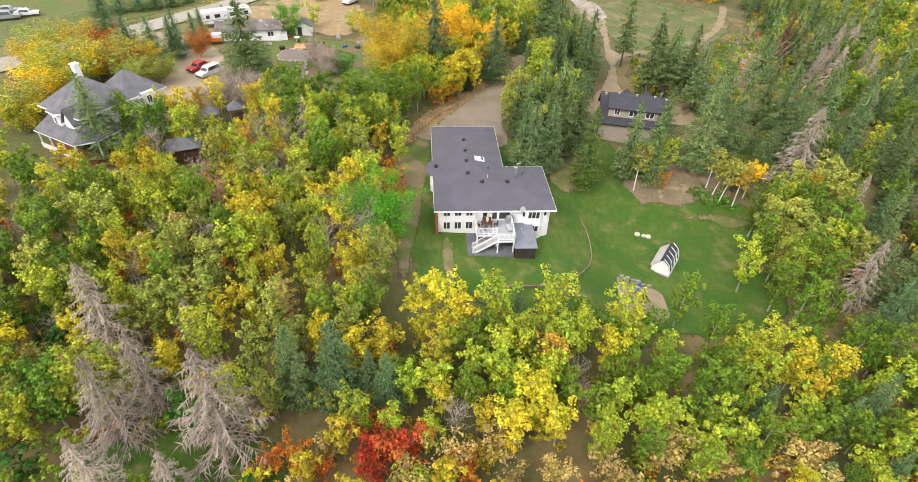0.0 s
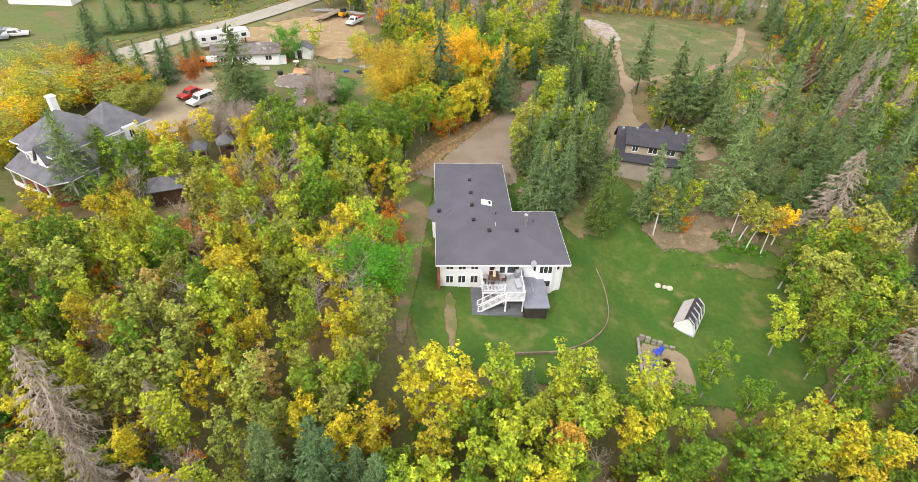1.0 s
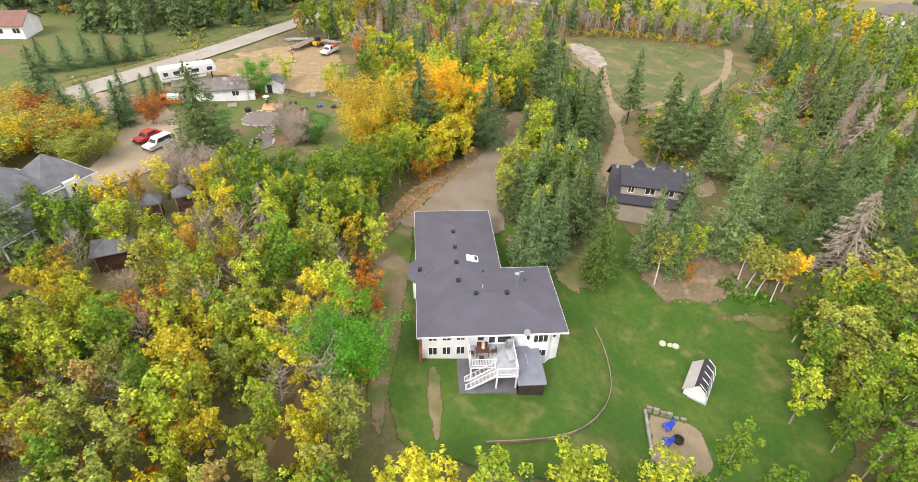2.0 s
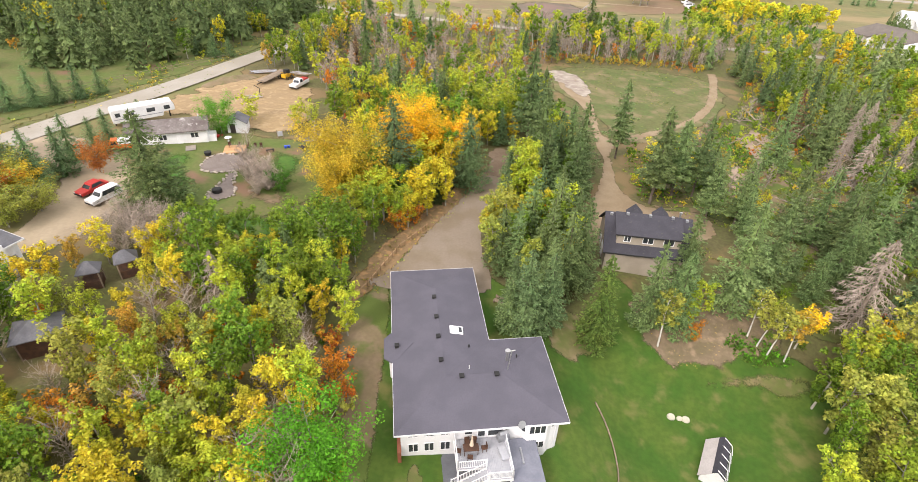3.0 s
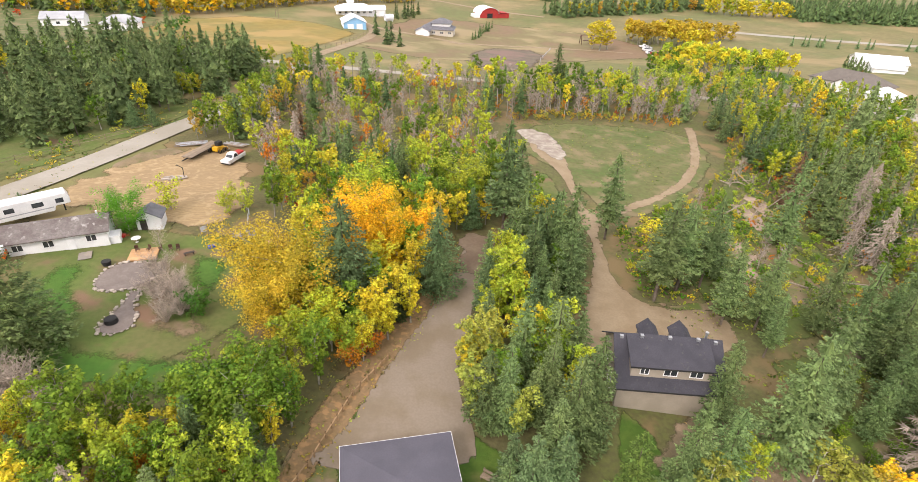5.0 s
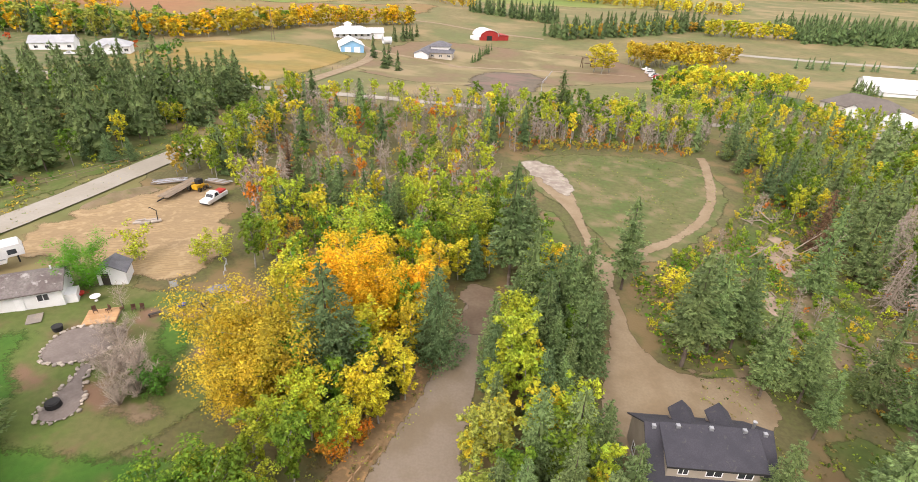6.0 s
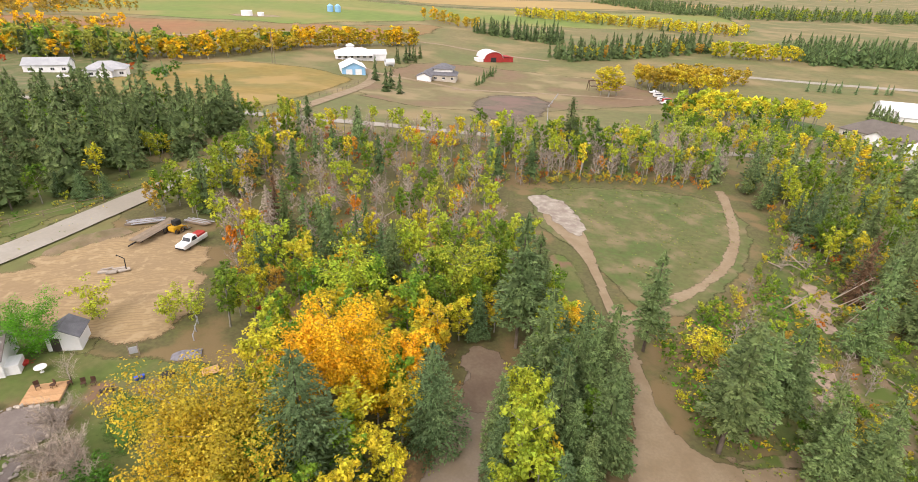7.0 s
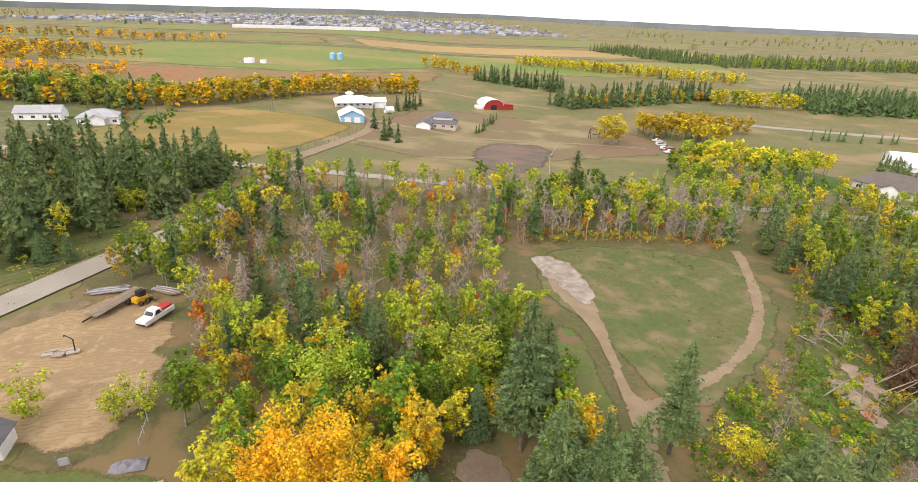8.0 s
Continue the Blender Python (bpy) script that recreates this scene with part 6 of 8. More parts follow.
bungalow = thing("bungalow", -38.9, 117.2, on_land(-40, 118, 0.1), 16.5, "long low white bungalow with weathered brown roof", "house")
part("wall", Geo().profile([(0.3, -0.6), (5.7, -0.6), (5.7, 2.5), (3.0, 3.6), (0.3, 2.5)], "x", -12.5, 0), M_white, bungalow)
M_oldroof = mat("brown_old_shingle", (0.13, 0.105, 0.10), 0.95, tint=(0.20, 0.18, 0.17), scale=(0.5, 4.0), amount=0.5, bump=0.4, spots=(0.33, 0.31, 0.30), spot_scale=1.1, spot_cut=(0.58, 0.7))
part("roof", Geo().slab(gable_x(-12.9, -0.2, 0.4, 6.2, 2.45, 1.35), 0.14), M_oldroof, bungalow, "streaked brown shingle roof")
for x in (-2.0, -7.0, -10.5):
    window(bungalow, x, 0.3, 1.0, 1.3, 1.0, 0, 2)
part("door", Geo().box(-4.9, 0.22, 0.1, -4.0, 0.31, 2.1), M_trim, bungalow)
part("flue", Geo().disc((-1.2, 3.6, 3.4), 0.12, 0.6), M_trim, bungalow)
part("porch_box", Geo().box(0.0, 0.6, -0.4, 1.3, 2.6, 1.1), M_trim, bungalow, "white porch box")
solo("doormat_slab", Geo().box(-0.8, -1.0, 0, 0.8, 1.0, 0.08), M_stone, -41.0, 114.5, on_land(-41, 114.5, 0.16), 20, "pale concrete door slab on the grass", "slab", "", 0.01)
hut2 = thing("tool_shed", -35.6, 123.6, on_land(-35.6, 123.6), 8, "small white shed with grey gable roof", "shed")
part("wall", Geo().profile([(-1.7, -0.4), (1.7, -0.4), (1.7, 1.9), (0, 2.9), (-1.7, 1.9)], "y", -1.4, 1.6), M_white, hut2)
part("roof", Geo().slab(gable_y(-1.95, -1.65, 1.95, 1.85, 1.75, 1.2), 0.1), M_shingle_pale, hut2)
# solid dark panel: the shade inside an open doorway, put into colour
part("door", Geo().box(-1.2, -1.46, -0.1, -0.3, -1.39, 1.7), M_dark, hut2, "dark panel painted as a shaded open doorway")
platform = thing("wooden_platform", -33.7, 114.9, on_land(-33.7, 114.9, 0.15), 9, "fresh orange-brown plank platform beside the pond", "platform")
for k in range(14):
    part("plank", Geo().box(-1.8, -1.5 + 0.215 * k, 0.1, 1.8, -1.3 + 0.215 * k, 0.28), M_plank, platform)
part("joist", Geo().box(-1.75, -1.5, -0.3, -1.6, 1.5, 0.1).box(1.6, -1.5, -0.3, 1.75, 1.5, 0.1), M_wood, platform)
for x, y, r in ((-34.6, 115.4, 40), (-33.2, 115.6, -30), (-32.0, 116.3, -60), (-30.6, 116.2, 20), (-29.7, 116.4, 10)):
    copy_thing(chair, pose(x, y, on_land(x, y, 0.43 if x < -32.5 else 0.15), 0, 0, r))
solo("garden_table", Geo().disc((0, 0, 0.68), 0.62, 0.05, 18).disc((0, 0, 0), 0.22, 0.04, 10).bar((0, 0, 0), (0, 0, 0.7), 0.04), M_trim, -35.9, 118.4, on_land(-35.9, 118.4), 0, "round white garden table on the grass", "table")
solo("wheelbarrow_tub", Geo().disc((0, 0, 0.15), 0.35, 0.35, 10, 0.5).bar((0.3, -0.2, 0.3), (1.0, -0.25, 0.4), 0.03).bar((0.3, 0.2, 0.3), (1.0, 0.25, 0.4), 0.03).bar((-0.3, -0.05, 0.18), (-0.3, 0.05, 0.18), 0.18, 10), M_red, -38.2, 119.5, on_land(-38.2, 119.5), 15, "red wheelbarrow tub beside the bungalow", "wheelbarrow")
for x, y in ((-25.7, 117.2), (-25.2, 117.5)):
    solo("bucket", Geo().disc((0, 0, 0), 0.2, 0.42, 12, 0.26), M_blue, x, y, on_land(x, y), 0, "blue plastic bucket on the grass", "bucket", "blue buckets")
solo("fire_pit", Geo().disc((0, 0, -0.2), 0.75, 0.38, 16, 0.7), M_black, -22.8, 118.0, on_land(-22.8, 118), 0, "blackened round fire pit in the yard", "fire pit")
solo("plywood_sheet", Geo().box(-0.9, -0.7, 0, 0.9, 0.7, 0.05), M_plank, -18.4, 118.6, on_land(-18.4, 118.6, 0.3), 25, "leaning pale plywood sheet on the ground", "board")
solo("garden_bench", Geo().box(-0.7, -0.2, 0.38, 0.7, 0.2, 0.44).box(-0.6, -0.15, 0, -0.5, 0.15, 0.38).box(0.5, -0.15, 0, 0.6, 0.15, 0.38), M_dark, -27.9, 115.3, on_land(-27.9, 115.3), 25, "dark low bench on the yard grass", "bench")
sign = thing("notice_stand", -27.6, 121.4, on_land(-27.6, 121.4), 20, "grey wooden stand with a pale board", "stand")
part("board", Geo().box(-0.45, -0.03, 0.3, 0.45, 0.03, 1.2), M_deck, sign)
for sx in (-0.5, 0.5):
    part("post", Geo().box(sx - 0.06, -0.06, -0.2, sx + 0.06, 0.06, 1.5), M_wood, sign)
tarp = Geo()
tv = []
for j in range(9):
    for i in range(13):
        x, y = (i / 12 - 0.5) * 3.4, (j / 8 - 0.5) * 1.8
        edge = max(0.0, 1 - (abs(i / 6 - 1) ** 3) - (abs(j / 4 - 1) ** 3))
        tv.append((x, y, -0.05 + 0.55 * edge * (0.6 + 0.6 * noise.noise((x * 1.8, y * 1.8, 2)))))
tarp.v = tv
tarp.f = [(j * 13 + i, j * 13 + i + 1, (j + 1) * 13 + i + 1, (j + 1) * 13 + i) for j in range(8) for i in range(12)]
solo("folded_tarpaulin", tarp, mat("grey_tarp", (0.23, 0.22, 0.25), 0.6, tint=(0.16, 0.155, 0.18), scale=(2, 9), bump=0.6), -22.0, 121.6, on_land(-22, 121.6, 0.15), 10, "crumpled grey tarpaulin over a heap", "tarpaulin")

# drained garden pond with a stone rim
M_pond = mat("pond_bed", (0.17, 0.14, 0.125), 0.8, tint=(0.22, 0.185, 0.165), scale=(0.5, 4.0), amount=0.4, bump=0.4)
pond_a = [(-37.5, 110.2), (-36.5, 112.6), (-34.6, 113.2), (-31.8, 113.0), (-30.0, 112.4), (-30.0, 109.2), (-31.8, 106.9), (-35.0, 106.2), (-37.3, 107.4)]
pond_b = [(-32.4, 106.6), (-30.9, 106.8), (-30.9, 103.6), (-29.4, 101.6), (-29.6, 98.8), (-31.6, 97.9), (-33.2, 98.9), (-33.0, 101.0), (-32.2, 103.4)]
for p in (pond_a, pond_b):
    patch("pond_bed", p, M_pond, "drained pond bed of dark gravel", 0.21, 0.6, 0.15, 2, "pond")
stone_meshes = []
for k in range(4):
    bm = bmesh.new()
    bmesh.ops.create_icosphere(bm, subdivisions=1, radius=0.20)
    for v in bm.verts:
        v.co *= 1 + 0.35 * noise.noise(v.co * 4 + Vector((k * 7, 0, 0)))
        v.co.z *= 0.62
    me = bpy.data.meshes.new("stone")
    bm.to_mesh(me)
    bm.free()
    me.materials.append(M_stone)
    stone_meshes.append(me)
rim_thing = thing("stone_rim", 0, 0, 0, 0, "rim of pale field stones round the drained pond", "stones")
for pts in (smooth_line(pond_a, 2), smooth_line(pond_b, 2)):
    for a, b in zip(pts, pts[1:] + pts[:1]):
        n = max(1, int(math.dist(a, b) / 0.36))
        for k in range(n):
            for _ in range(1 + (rng.random() < 0.6)):
                x, y = a[0] + (b[0] - a[0]) * k / n + rng.uniform(-0.25, 0.25), a[1] + (b[1] - a[1]) * k / n + rng.uniform(-0.25, 0.25)
                ob = new("stone", stone_meshes[rng.randrange(4)])
                ob.parent = rim_thing
                s = rng.uniform(0.5, 1.5)
                ob.matrix_basis = pose(x, y, on_land(x, y, 0.24), 0, 0, rng.uniform(0, 360)) @ Matrix.Diagonal((s, s, s, 1))
solo("dark_barrel", Geo().disc((0, 0, 0), 0.75, 0.55, 14, 0.68).disc((0, 0, 0.55), 0.5, 0.05, 14), M_black, -32.0, 100.4, on_land(-32, 100.4, 0.15), 0, "black waterfall basin in the lower pond", "basin")
solo("dark_barrel", Geo().disc((0, 0, 0), 0.5, 0.6, 14, 0.6), M_black, -37.4, 112.4, on_land(-37.4, 112.4, 0.15), 0, "black basin on the rocks of the pond", "basin")

# ---- building lot ----
trailer = thing("flatbed_trailer", -36.5, 152.6, on_land(-36.5, 152.6, 0.2), 70, "long flatbed trailer with timber deck", "trailer")
for k in range(5):
    part("plank", Geo().box(-4.6, -1.1 + 0.45 * k, 0.75, 4.4, -0.68 + 0.45 * k, 0.85), M_wood, trailer)
part("chassis", Geo().box(-4.4, -0.9, 0.55, 4.4, -0.75, 0.75).box(-4.4, 0.75, 0.55, 4.4, 0.9, 0.75).box(-6.0, -0.08, 0.5, -4.4, 0.08, 0.65), M_black, trailer)
for x in (0.6, 1.7):
    for s in (-1, 1):
        part("wheel", Geo().bar((x, s * 1.1, 0.4), (x, s * 1.35, 0.4), 0.4, 12), M_black, trailer)
pile = thing("timber_pile", -39.6, 157.0, on_land(-39.6, 157.0, 0.2), 15, "pile of grey weathered timber and poles", "timber")
for k in range(16):
    ob = part("pole", Geo().box(-2.8, -0.09, 0, 2.6, 0.09, 0.14), M_deck if k % 3 else M_wood, pile)
    ob.matrix_basis = pose(rng.uniform(-0.8, 0.8), -0.9 + 0.24 * (k % 8), 0.16 * (k // 8) + 0.02, 0, 0, rng.uniform(-5, 5))
pile2 = thing("timber_pile", -31.5, 157.5, on_land(-31.5, 157.5, 0.2), -20, "pile of grey weathered timber and poles", "timber")
for k in range(12):
    ob = part("pole", Geo().box(-2.2, -0.09, 0, 2.2, 0.09, 0.14), M_deck if k % 2 else M_wood, pile2)
    ob.matrix_basis = pose(rng.uniform(-0.6, 0.6), -0.8 + 0.28 * (k % 6), 0.16 * (k // 6) + 0.02, 0, 0, rng.uniform(-7, 7))
loader = thing("skid_loader", -33.6, 153.6, on_land(-33.6, 153.6, 0.2), 60, "yellow and black compact skid loader", "loader")
M_cat = mat("yellow_machine_paint", (0.62, 0.36, 0.02), 0.45, tint=(0.55, 0.31, 0.02))
part("body", Geo().box(-1.2, -0.65, 0.4, 0.7, 0.65, 1.2), M_cat, loader, "", 0.05)
part("cab", Geo().box(-0.5, -0.5, 1.2, 0.6, 0.5, 2.1), M_black, loader, "black cab", 0.05)
for s in (-1, 1):
    part("arm", Geo().bar((-1.0, s * 0.78, 1.5), (1.2, s * 0.78, 0.8), 0.09, 4).bar((1.2, s * 0.78, 0.8), (1.4, s * 0.78, 0.3), 0.09, 4), M_cat, loader)
    for x in (-0.7, 0.4):
        part("wheel", Geo().bar((x, s * 0.66, 0.38), (x, s * 0.95, 0.38), 0.38, 12), M_black, loader)
part("bucket", Geo().profile([(1.35, 0.05), (2.0, 0.05), (1.9, 0.12), (1.5, 0.2), (1.45, 0.7), (1.35, 0.7)], "y", -0.85, 0.85), M_metal, loader)
truck = car(-29.9, 149.2, 248, M_car, "white pickup truck with loaded red bed", "pickup", 5.4, 0.25)
part("load", Geo().box(-2.5, -0.7, 1.0, -0.6, 0.7, 1.35), M_red, truck, "red load in the bed", 0.05)
slabs = thing("rubble_heap", -37.6, 140.0, on_land(-37.6, 140, 0.2), 12, "broken concrete slabs and boards on the sand", "rubble")
for x, y, w, d, z, r in ((-1.6, 0.2, 1.2, 0.8, 0.0, 10), (-0.3, -0.2, 1.4, 1.0, 0.05, -8), (1.2, 0.1, 1.5, 0.7, 0.02, 15), (0.4, 0.8, 1.8, 0.4, 0.0, 5), (-1.2, 1.0, 1.6, 0.35, 0.02, 12)):
    ob = part("slab", Geo().box(-w / 2, -d / 2, 0, w / 2, d / 2, 0.18), M_stone, slabs)
    ob.matrix_basis = pose(x, y, z, rng.uniform(-5, 5), rng.uniform(-5, 5), r)
solo("pump_arm", Geo().bar((0, 0, 0), (0.1, 0, 2.0), 0.07).bar((0.1, 0, 2.0), (-0.9, 0.2, 2.5), 0.06).bar((-0.9, 0.2, 2.5), (-1.0, 0.2, 2.3), 0.08), M_black, -36.2, 140.4, on_land(-36.2, 140.4, 0.2), 0, "dark hand pump arm standing in the rubble", "pump")
post_fence("plank_fence", [(-24.5, 131), (-22.6, 128), (-22.0, 124.4)], 1.8, 0.9, "broken pale plank fence at the lot's edge", 1, M_deck, 0.07)
dirt = Geo()
dv = []
for j in range(13):
    for i in range(25):
        x, y = (i / 24 - 0.5) * 14, (j / 12 - 0.5) * 5
        edge = max(0.0, 1 - abs(i / 12 - 1) ** 2 - abs(j / 6 - 1) ** 2)
        dv.append((x, y, -0.3 + 1.2 * edge * (0.7 + 0.5 * noise.noise((x * 0.5, y * 0.7, 4)))))
dirt.v = dv
dirt.f = [(j * 25 + i, j * 25 + i + 1, (j + 1) * 25 + i + 1, (j + 1) * 25 + i) for j in range(12) for i in range(24)]
solo("earth_bank", dirt, M_bare, -46.5, 149.0, on_land(-46.5, 149.0, 0.1), 52, "long bank of dug brown earth", "earth bank", smooth=True)

# ---- garden huts among the trees ----
for x, y, r, w, label in ((-38.6, 78.0, 20, 1.25, "brown timber gazebo with grey hipped roof"), (-35.6, 80.4, 30, 1.3, "brown timber hut with grey hipped roof"), (-39.2, 69.0, 25, 2.3, "small grey-roofed garden shed in the trees")):
    gz = thing("gazebo" if w < 2.1 else "garden_shed", x, y, on_land(x, y, 0.05), r, label, "garden hut")
    part("roof", Geo().slab(hip(-w, -w * 0.85, w, w * 0.85, 2.3, 1.1), 0.1), M_shingle_pale, gz)
    part("wall", Geo().box(-w * 0.8, -w * 0.7, -0.3, w * 0.8, w * 0.7, 1.0 if w < 2.1 else 2.3), M_rust, gz, "red-brown boards")
    for sx in (-1, 1):
        for sy in (-1, 1):
            part("post", Geo().box(sx * w * 0.8 - 0.07, sy * w * 0.7 - 0.07, -0.3, sx * w * 0.8 + 0.07, sy * w * 0.7 + 0.07, 2.3), M_wood, gz)


# fallen grey trunks on the cut-over ground
log_rng = random.Random(19)
for k in range(14):
    x, y = log_rng.choice(((64, 118), (68, 134), (60, 104), (76, 146), (70, 124), (15, 160), (4, 170)))
    x, y = x + log_rng.uniform(-6, 6), y + log_rng.uniform(-9, 9)
    a, n = log_rng.uniform(-3, 3), log_rng.uniform(3, 7)
    g = Geo()
    g.bar((0, 0, 0.16), (math.cos(a) * n, math.sin(a) * n, 0.16 + log_rng.choice((0, 0, 0.5, 1.6))), 0.11, 6)
    for f in (0.5, 0.7, 0.85):
        g.bar((math.cos(a) * n * f, math.sin(a) * n * f, 0.25), (math.cos(a) * n * f - math.sin(a) * 0.7, math.sin(a) * n * f + math.cos(a) * 0.7, 0.9), 0.03, 3)
    solo("fallen_trunk", g, M_deadwood, x, y, land(x, y) + 0.12, 0, "fallen grey trunk with broken branch stubs", "log")


lean_rng = random.Random(23)
for k in range(16):
    x, y = 74 + lean_rng.uniform(-3, 9), 122 + lean_rng.uniform(-10, 16)
    a, n, up = lean_rng.uniform(-0.9, 0.7), lean_rng.uniform(3, 5.5), lean_rng.uniform(4.5, 8)
    tip = Vector((math.cos(a) * n, math.sin(a) * n, up))
    g = Geo().bar((0, 0, -0.1), tip, 0.10, 5, 0.04)
    for f in (0.6, 0.72, 0.84, 0.93):
        c = tip * f
        g.bar(c, c + Vector((lean_rng.uniform(-0.9, 0.9), lean_rng.uniform(-0.9, 0.9), 0.7)), 0.03, 3, 0.01)
    solo("leaning_trunk", g, M_twig, x, y, land(x, y) + 0.05, 0, "leaning bare grey birch trunk on the slope", "tree", "leaning bare trunks")


# ---- trees that stand out ----
def grow(kind, colour, wide, spots):
    for x, y, tall in spots:
        plant(kind, x, y, tall, colour, "at the wood's edge", wide)


grow("spruce", "blue", 1.0, [(11.3, 73.5, 12.5), (10.2, 75.9, 9.75), (14.1, 74.5, 11.5), (-10.0, 31.9, 12), (-5.2, 31.3, 9), (34.6, 36.0, 7), (42.7, 34.7, 8), (46.3, 36.3, 10), (-30.7, 80.5, 5)])
grow("spruce", "lightneedle", 1.0, [(20.1, 73.9, 13.75)])
grow("spruce", "needle", 1.0, [(19.6, 82.9, 14.0), (27.2, 76.9, 13.75), (30.9, 77.1, 12.5), (39.2, 80.2, 17.25), (46.1, 84.6, 15.25), (66.9, 122.1, 16.5), (-14.0, 31.6, 11), (69.1, 99.1, 14), (59.8, 91.1, 14), (59.5, 96.0, 14), (26.0, 112.9, 15), (23.2, 110.7, 15), (18.7, 112.5, 17), (21.6, 111.1, 14), (18.6, 105.5, 14), (23.2, 104.5, 14), (14.1, 89.9, 12.5), (14.7, 78.3, 11)])
grow("spruce", "needle", 1.0, [(17.4, 81.4, 13), (58.0, 99.8, 14), (64.4, 90.6, 14), (-17.7, 75.0, 8), (-16.1, 75.6, 7), (1.7, 139.0, 10), (5.3, 132.9, 8), (-2.9, 99.7, 5), (9.6, 74.0, 9)])
grow("dead", "", 1.15, [(-31.9, 34.4, 13.75), (-27.0, 25.7, 12.75), (-26.0, 29.3, 11.5), (-18.3, 25.7, 14.75), (-25.0, 36.3, 8.25), (-25.6, 20.2, 11), (-20.8, 21.3, 8), (79.0, 115.0, 12), (-22.9, 74.7, 9.0), (-18.3, 152.9, 10), (-8.9, 166.0, 8)])
grow("dead", "", 1.55, [(54.4, 77.4, 15.5)])
grow("bush", "red", 1.15, [(-5.5, 26.5, 4), (-3.1, 25.9, 4.5), (-5.5, 24.4, 3), (-9.9, 70.4, 2.2)])
grow("bush", "orange", 1.15, [(-12.5, 25.2, 3), (-10.4, 24.3, 2.5), (2.4, 24.8, 3), (-14.6, 24.5, 2.5), (33.2, 75.8, 2.6), (-4.2, 93.5, 3.5), (-2.2, 95.3, 3), (-21.6, 69.5, 3), (-26.3, 62.7, 3), (-23.3, 61.5, 3), (-9.5, 66.4, 3), (-8.2, 63.6, 3), (-30.0, 63.8, 3)])
grow("bare", "", 1.15, [(1.2, 29.4, 6), (13.6, 33.4, 5), (31.3, 32.9, 4), (-36.0, 89.2, 5), (-25.3, 104.5, 5), (-35.8, 84.9, 5), (-26.8, 101.8, 4), (-40.5, 90.6, 5), (-37.0, 89.6, 5), (-40.8, 87.8, 5), (-34.8, 89.8, 4.5), (-37.9, 87.6, 4), (-30.2, 109.1, 5), (-27.5, 106.7, 5), (-32.0, 116.7, 4)])
grow("poplar", "ochre", 1.15, [(-31.3, 42.8, 6), (10.8, 36.3, 7)])
grow("maple", "bright", 1.05, [(-8.9, 54.6, 7.5), (-38.2, 121.7, 5.5)])
grow("poplar", "yellow", 1.15, [(-0.7, 41.2, 9), (1.4, 39.8, 8), (-2.7, 39.7, 8), (8.4, 30.6, 8), (10.7, 29.1, 7), (6.3, 28.0, 7), (39.5, 40.6, 8), (39.6, 37.1, 8), (17.4, 39.2, 7), (43.6, 40.3, 8), (-1.2, 35.1, 7), (-9.0, 34.9, 7), (-6.3, 35.9, 7), (7.8, 121.3, 9), (-11.6, 114.1, 9), (-1.5, 98.3, 8), (1.4, 102.6, 8), (-7.6, 96.9, 7), (-1.8, 106.5, 9), (-2.6, 97.6, 7), (-32.8, 83.4, 5.5), (-18.2, 82.3, 6), (3.3, 108.0, 8), (2.5, 101.0, 7)])
grow("poplar", "yellow", 1.15, [(-0.4, 97.6, 7), (-6.9, 97.0, 7.5), (-3.0, 94.0, 6), (15.6, 94.2, 7.5), (8.7, 91.4, 7), (11.7, 93.6, 7), (-41.6, 76.2, 7), (-42.4, 73.6, 7.5), (-33.0, 81.5, 6), (-28.1, 75.6, 7), (-38.6, 81.8, 6), (-11.8, 73.2, 6), (-25.0, 53.2, 7), (-13.3, 52.6, 7)])
grow("poplar", "lime", 1.15, [(19.0, 42.7, 9), (20.3, 41.2, 8), (5.5, 41.2, 9), (11.1, 42.6, 9), (33.0, 41.5, 8), (37.4, 42.6, 8), (5.5, 36.4, 8), (14.0, 39.5, 8), (7.9, 38.0, 8), (15.6, 109.2, 9), (32.8, 77.2, 8), (15.3, 104.2, 8), (-11.2, 104.1, 8), (-10.8, 91.9, 8), (-14.4, 88.3, 7.5), (-6.6, 95.7, 8), (-9.0, 93.9, 7), (-4.5, 93.8, 7), (9.1, 137.1, 8), (15.3, 133.4, 8), (15.3, 105.6, 9), (13.8, 101.5, 11), (12.3, 99.3, 7), (-39.1, 69.9, 8)])
grow("poplar", "lime", 1.15, [(-64.1, 71.0, 5), (38.9, 55.4, 9), (44.9, 55.3, 9), (50.6, 58.9, 10), (49.0, 69.1, 10)])
grow("poplar", "green", 1.15, [(28.2, 48.1, 8), (31.5, 45.1, 8), (23.8, 38.4, 8), (27.9, 37.4, 8), (22.1, 35.9, 7), (46.9, 42.7, 9), (50.4, 43.0, 9), (11.8, 87.5, 8), (16.4, 88.2, 9), (-47.4, 70.8, 8), (-43.8, 69.0, 8), (-42.0, 70.2, 8)])
grow("bush", "pale", 1.15, [(22.5, 31.0, 5), (36.0, 30.7, 5), (15.3, 25.9, 4), (27.7, 29.7, 4), (37.0, 29.5, 4), (20.4, 29.4, 4), (5.5, 27.6, 4)])
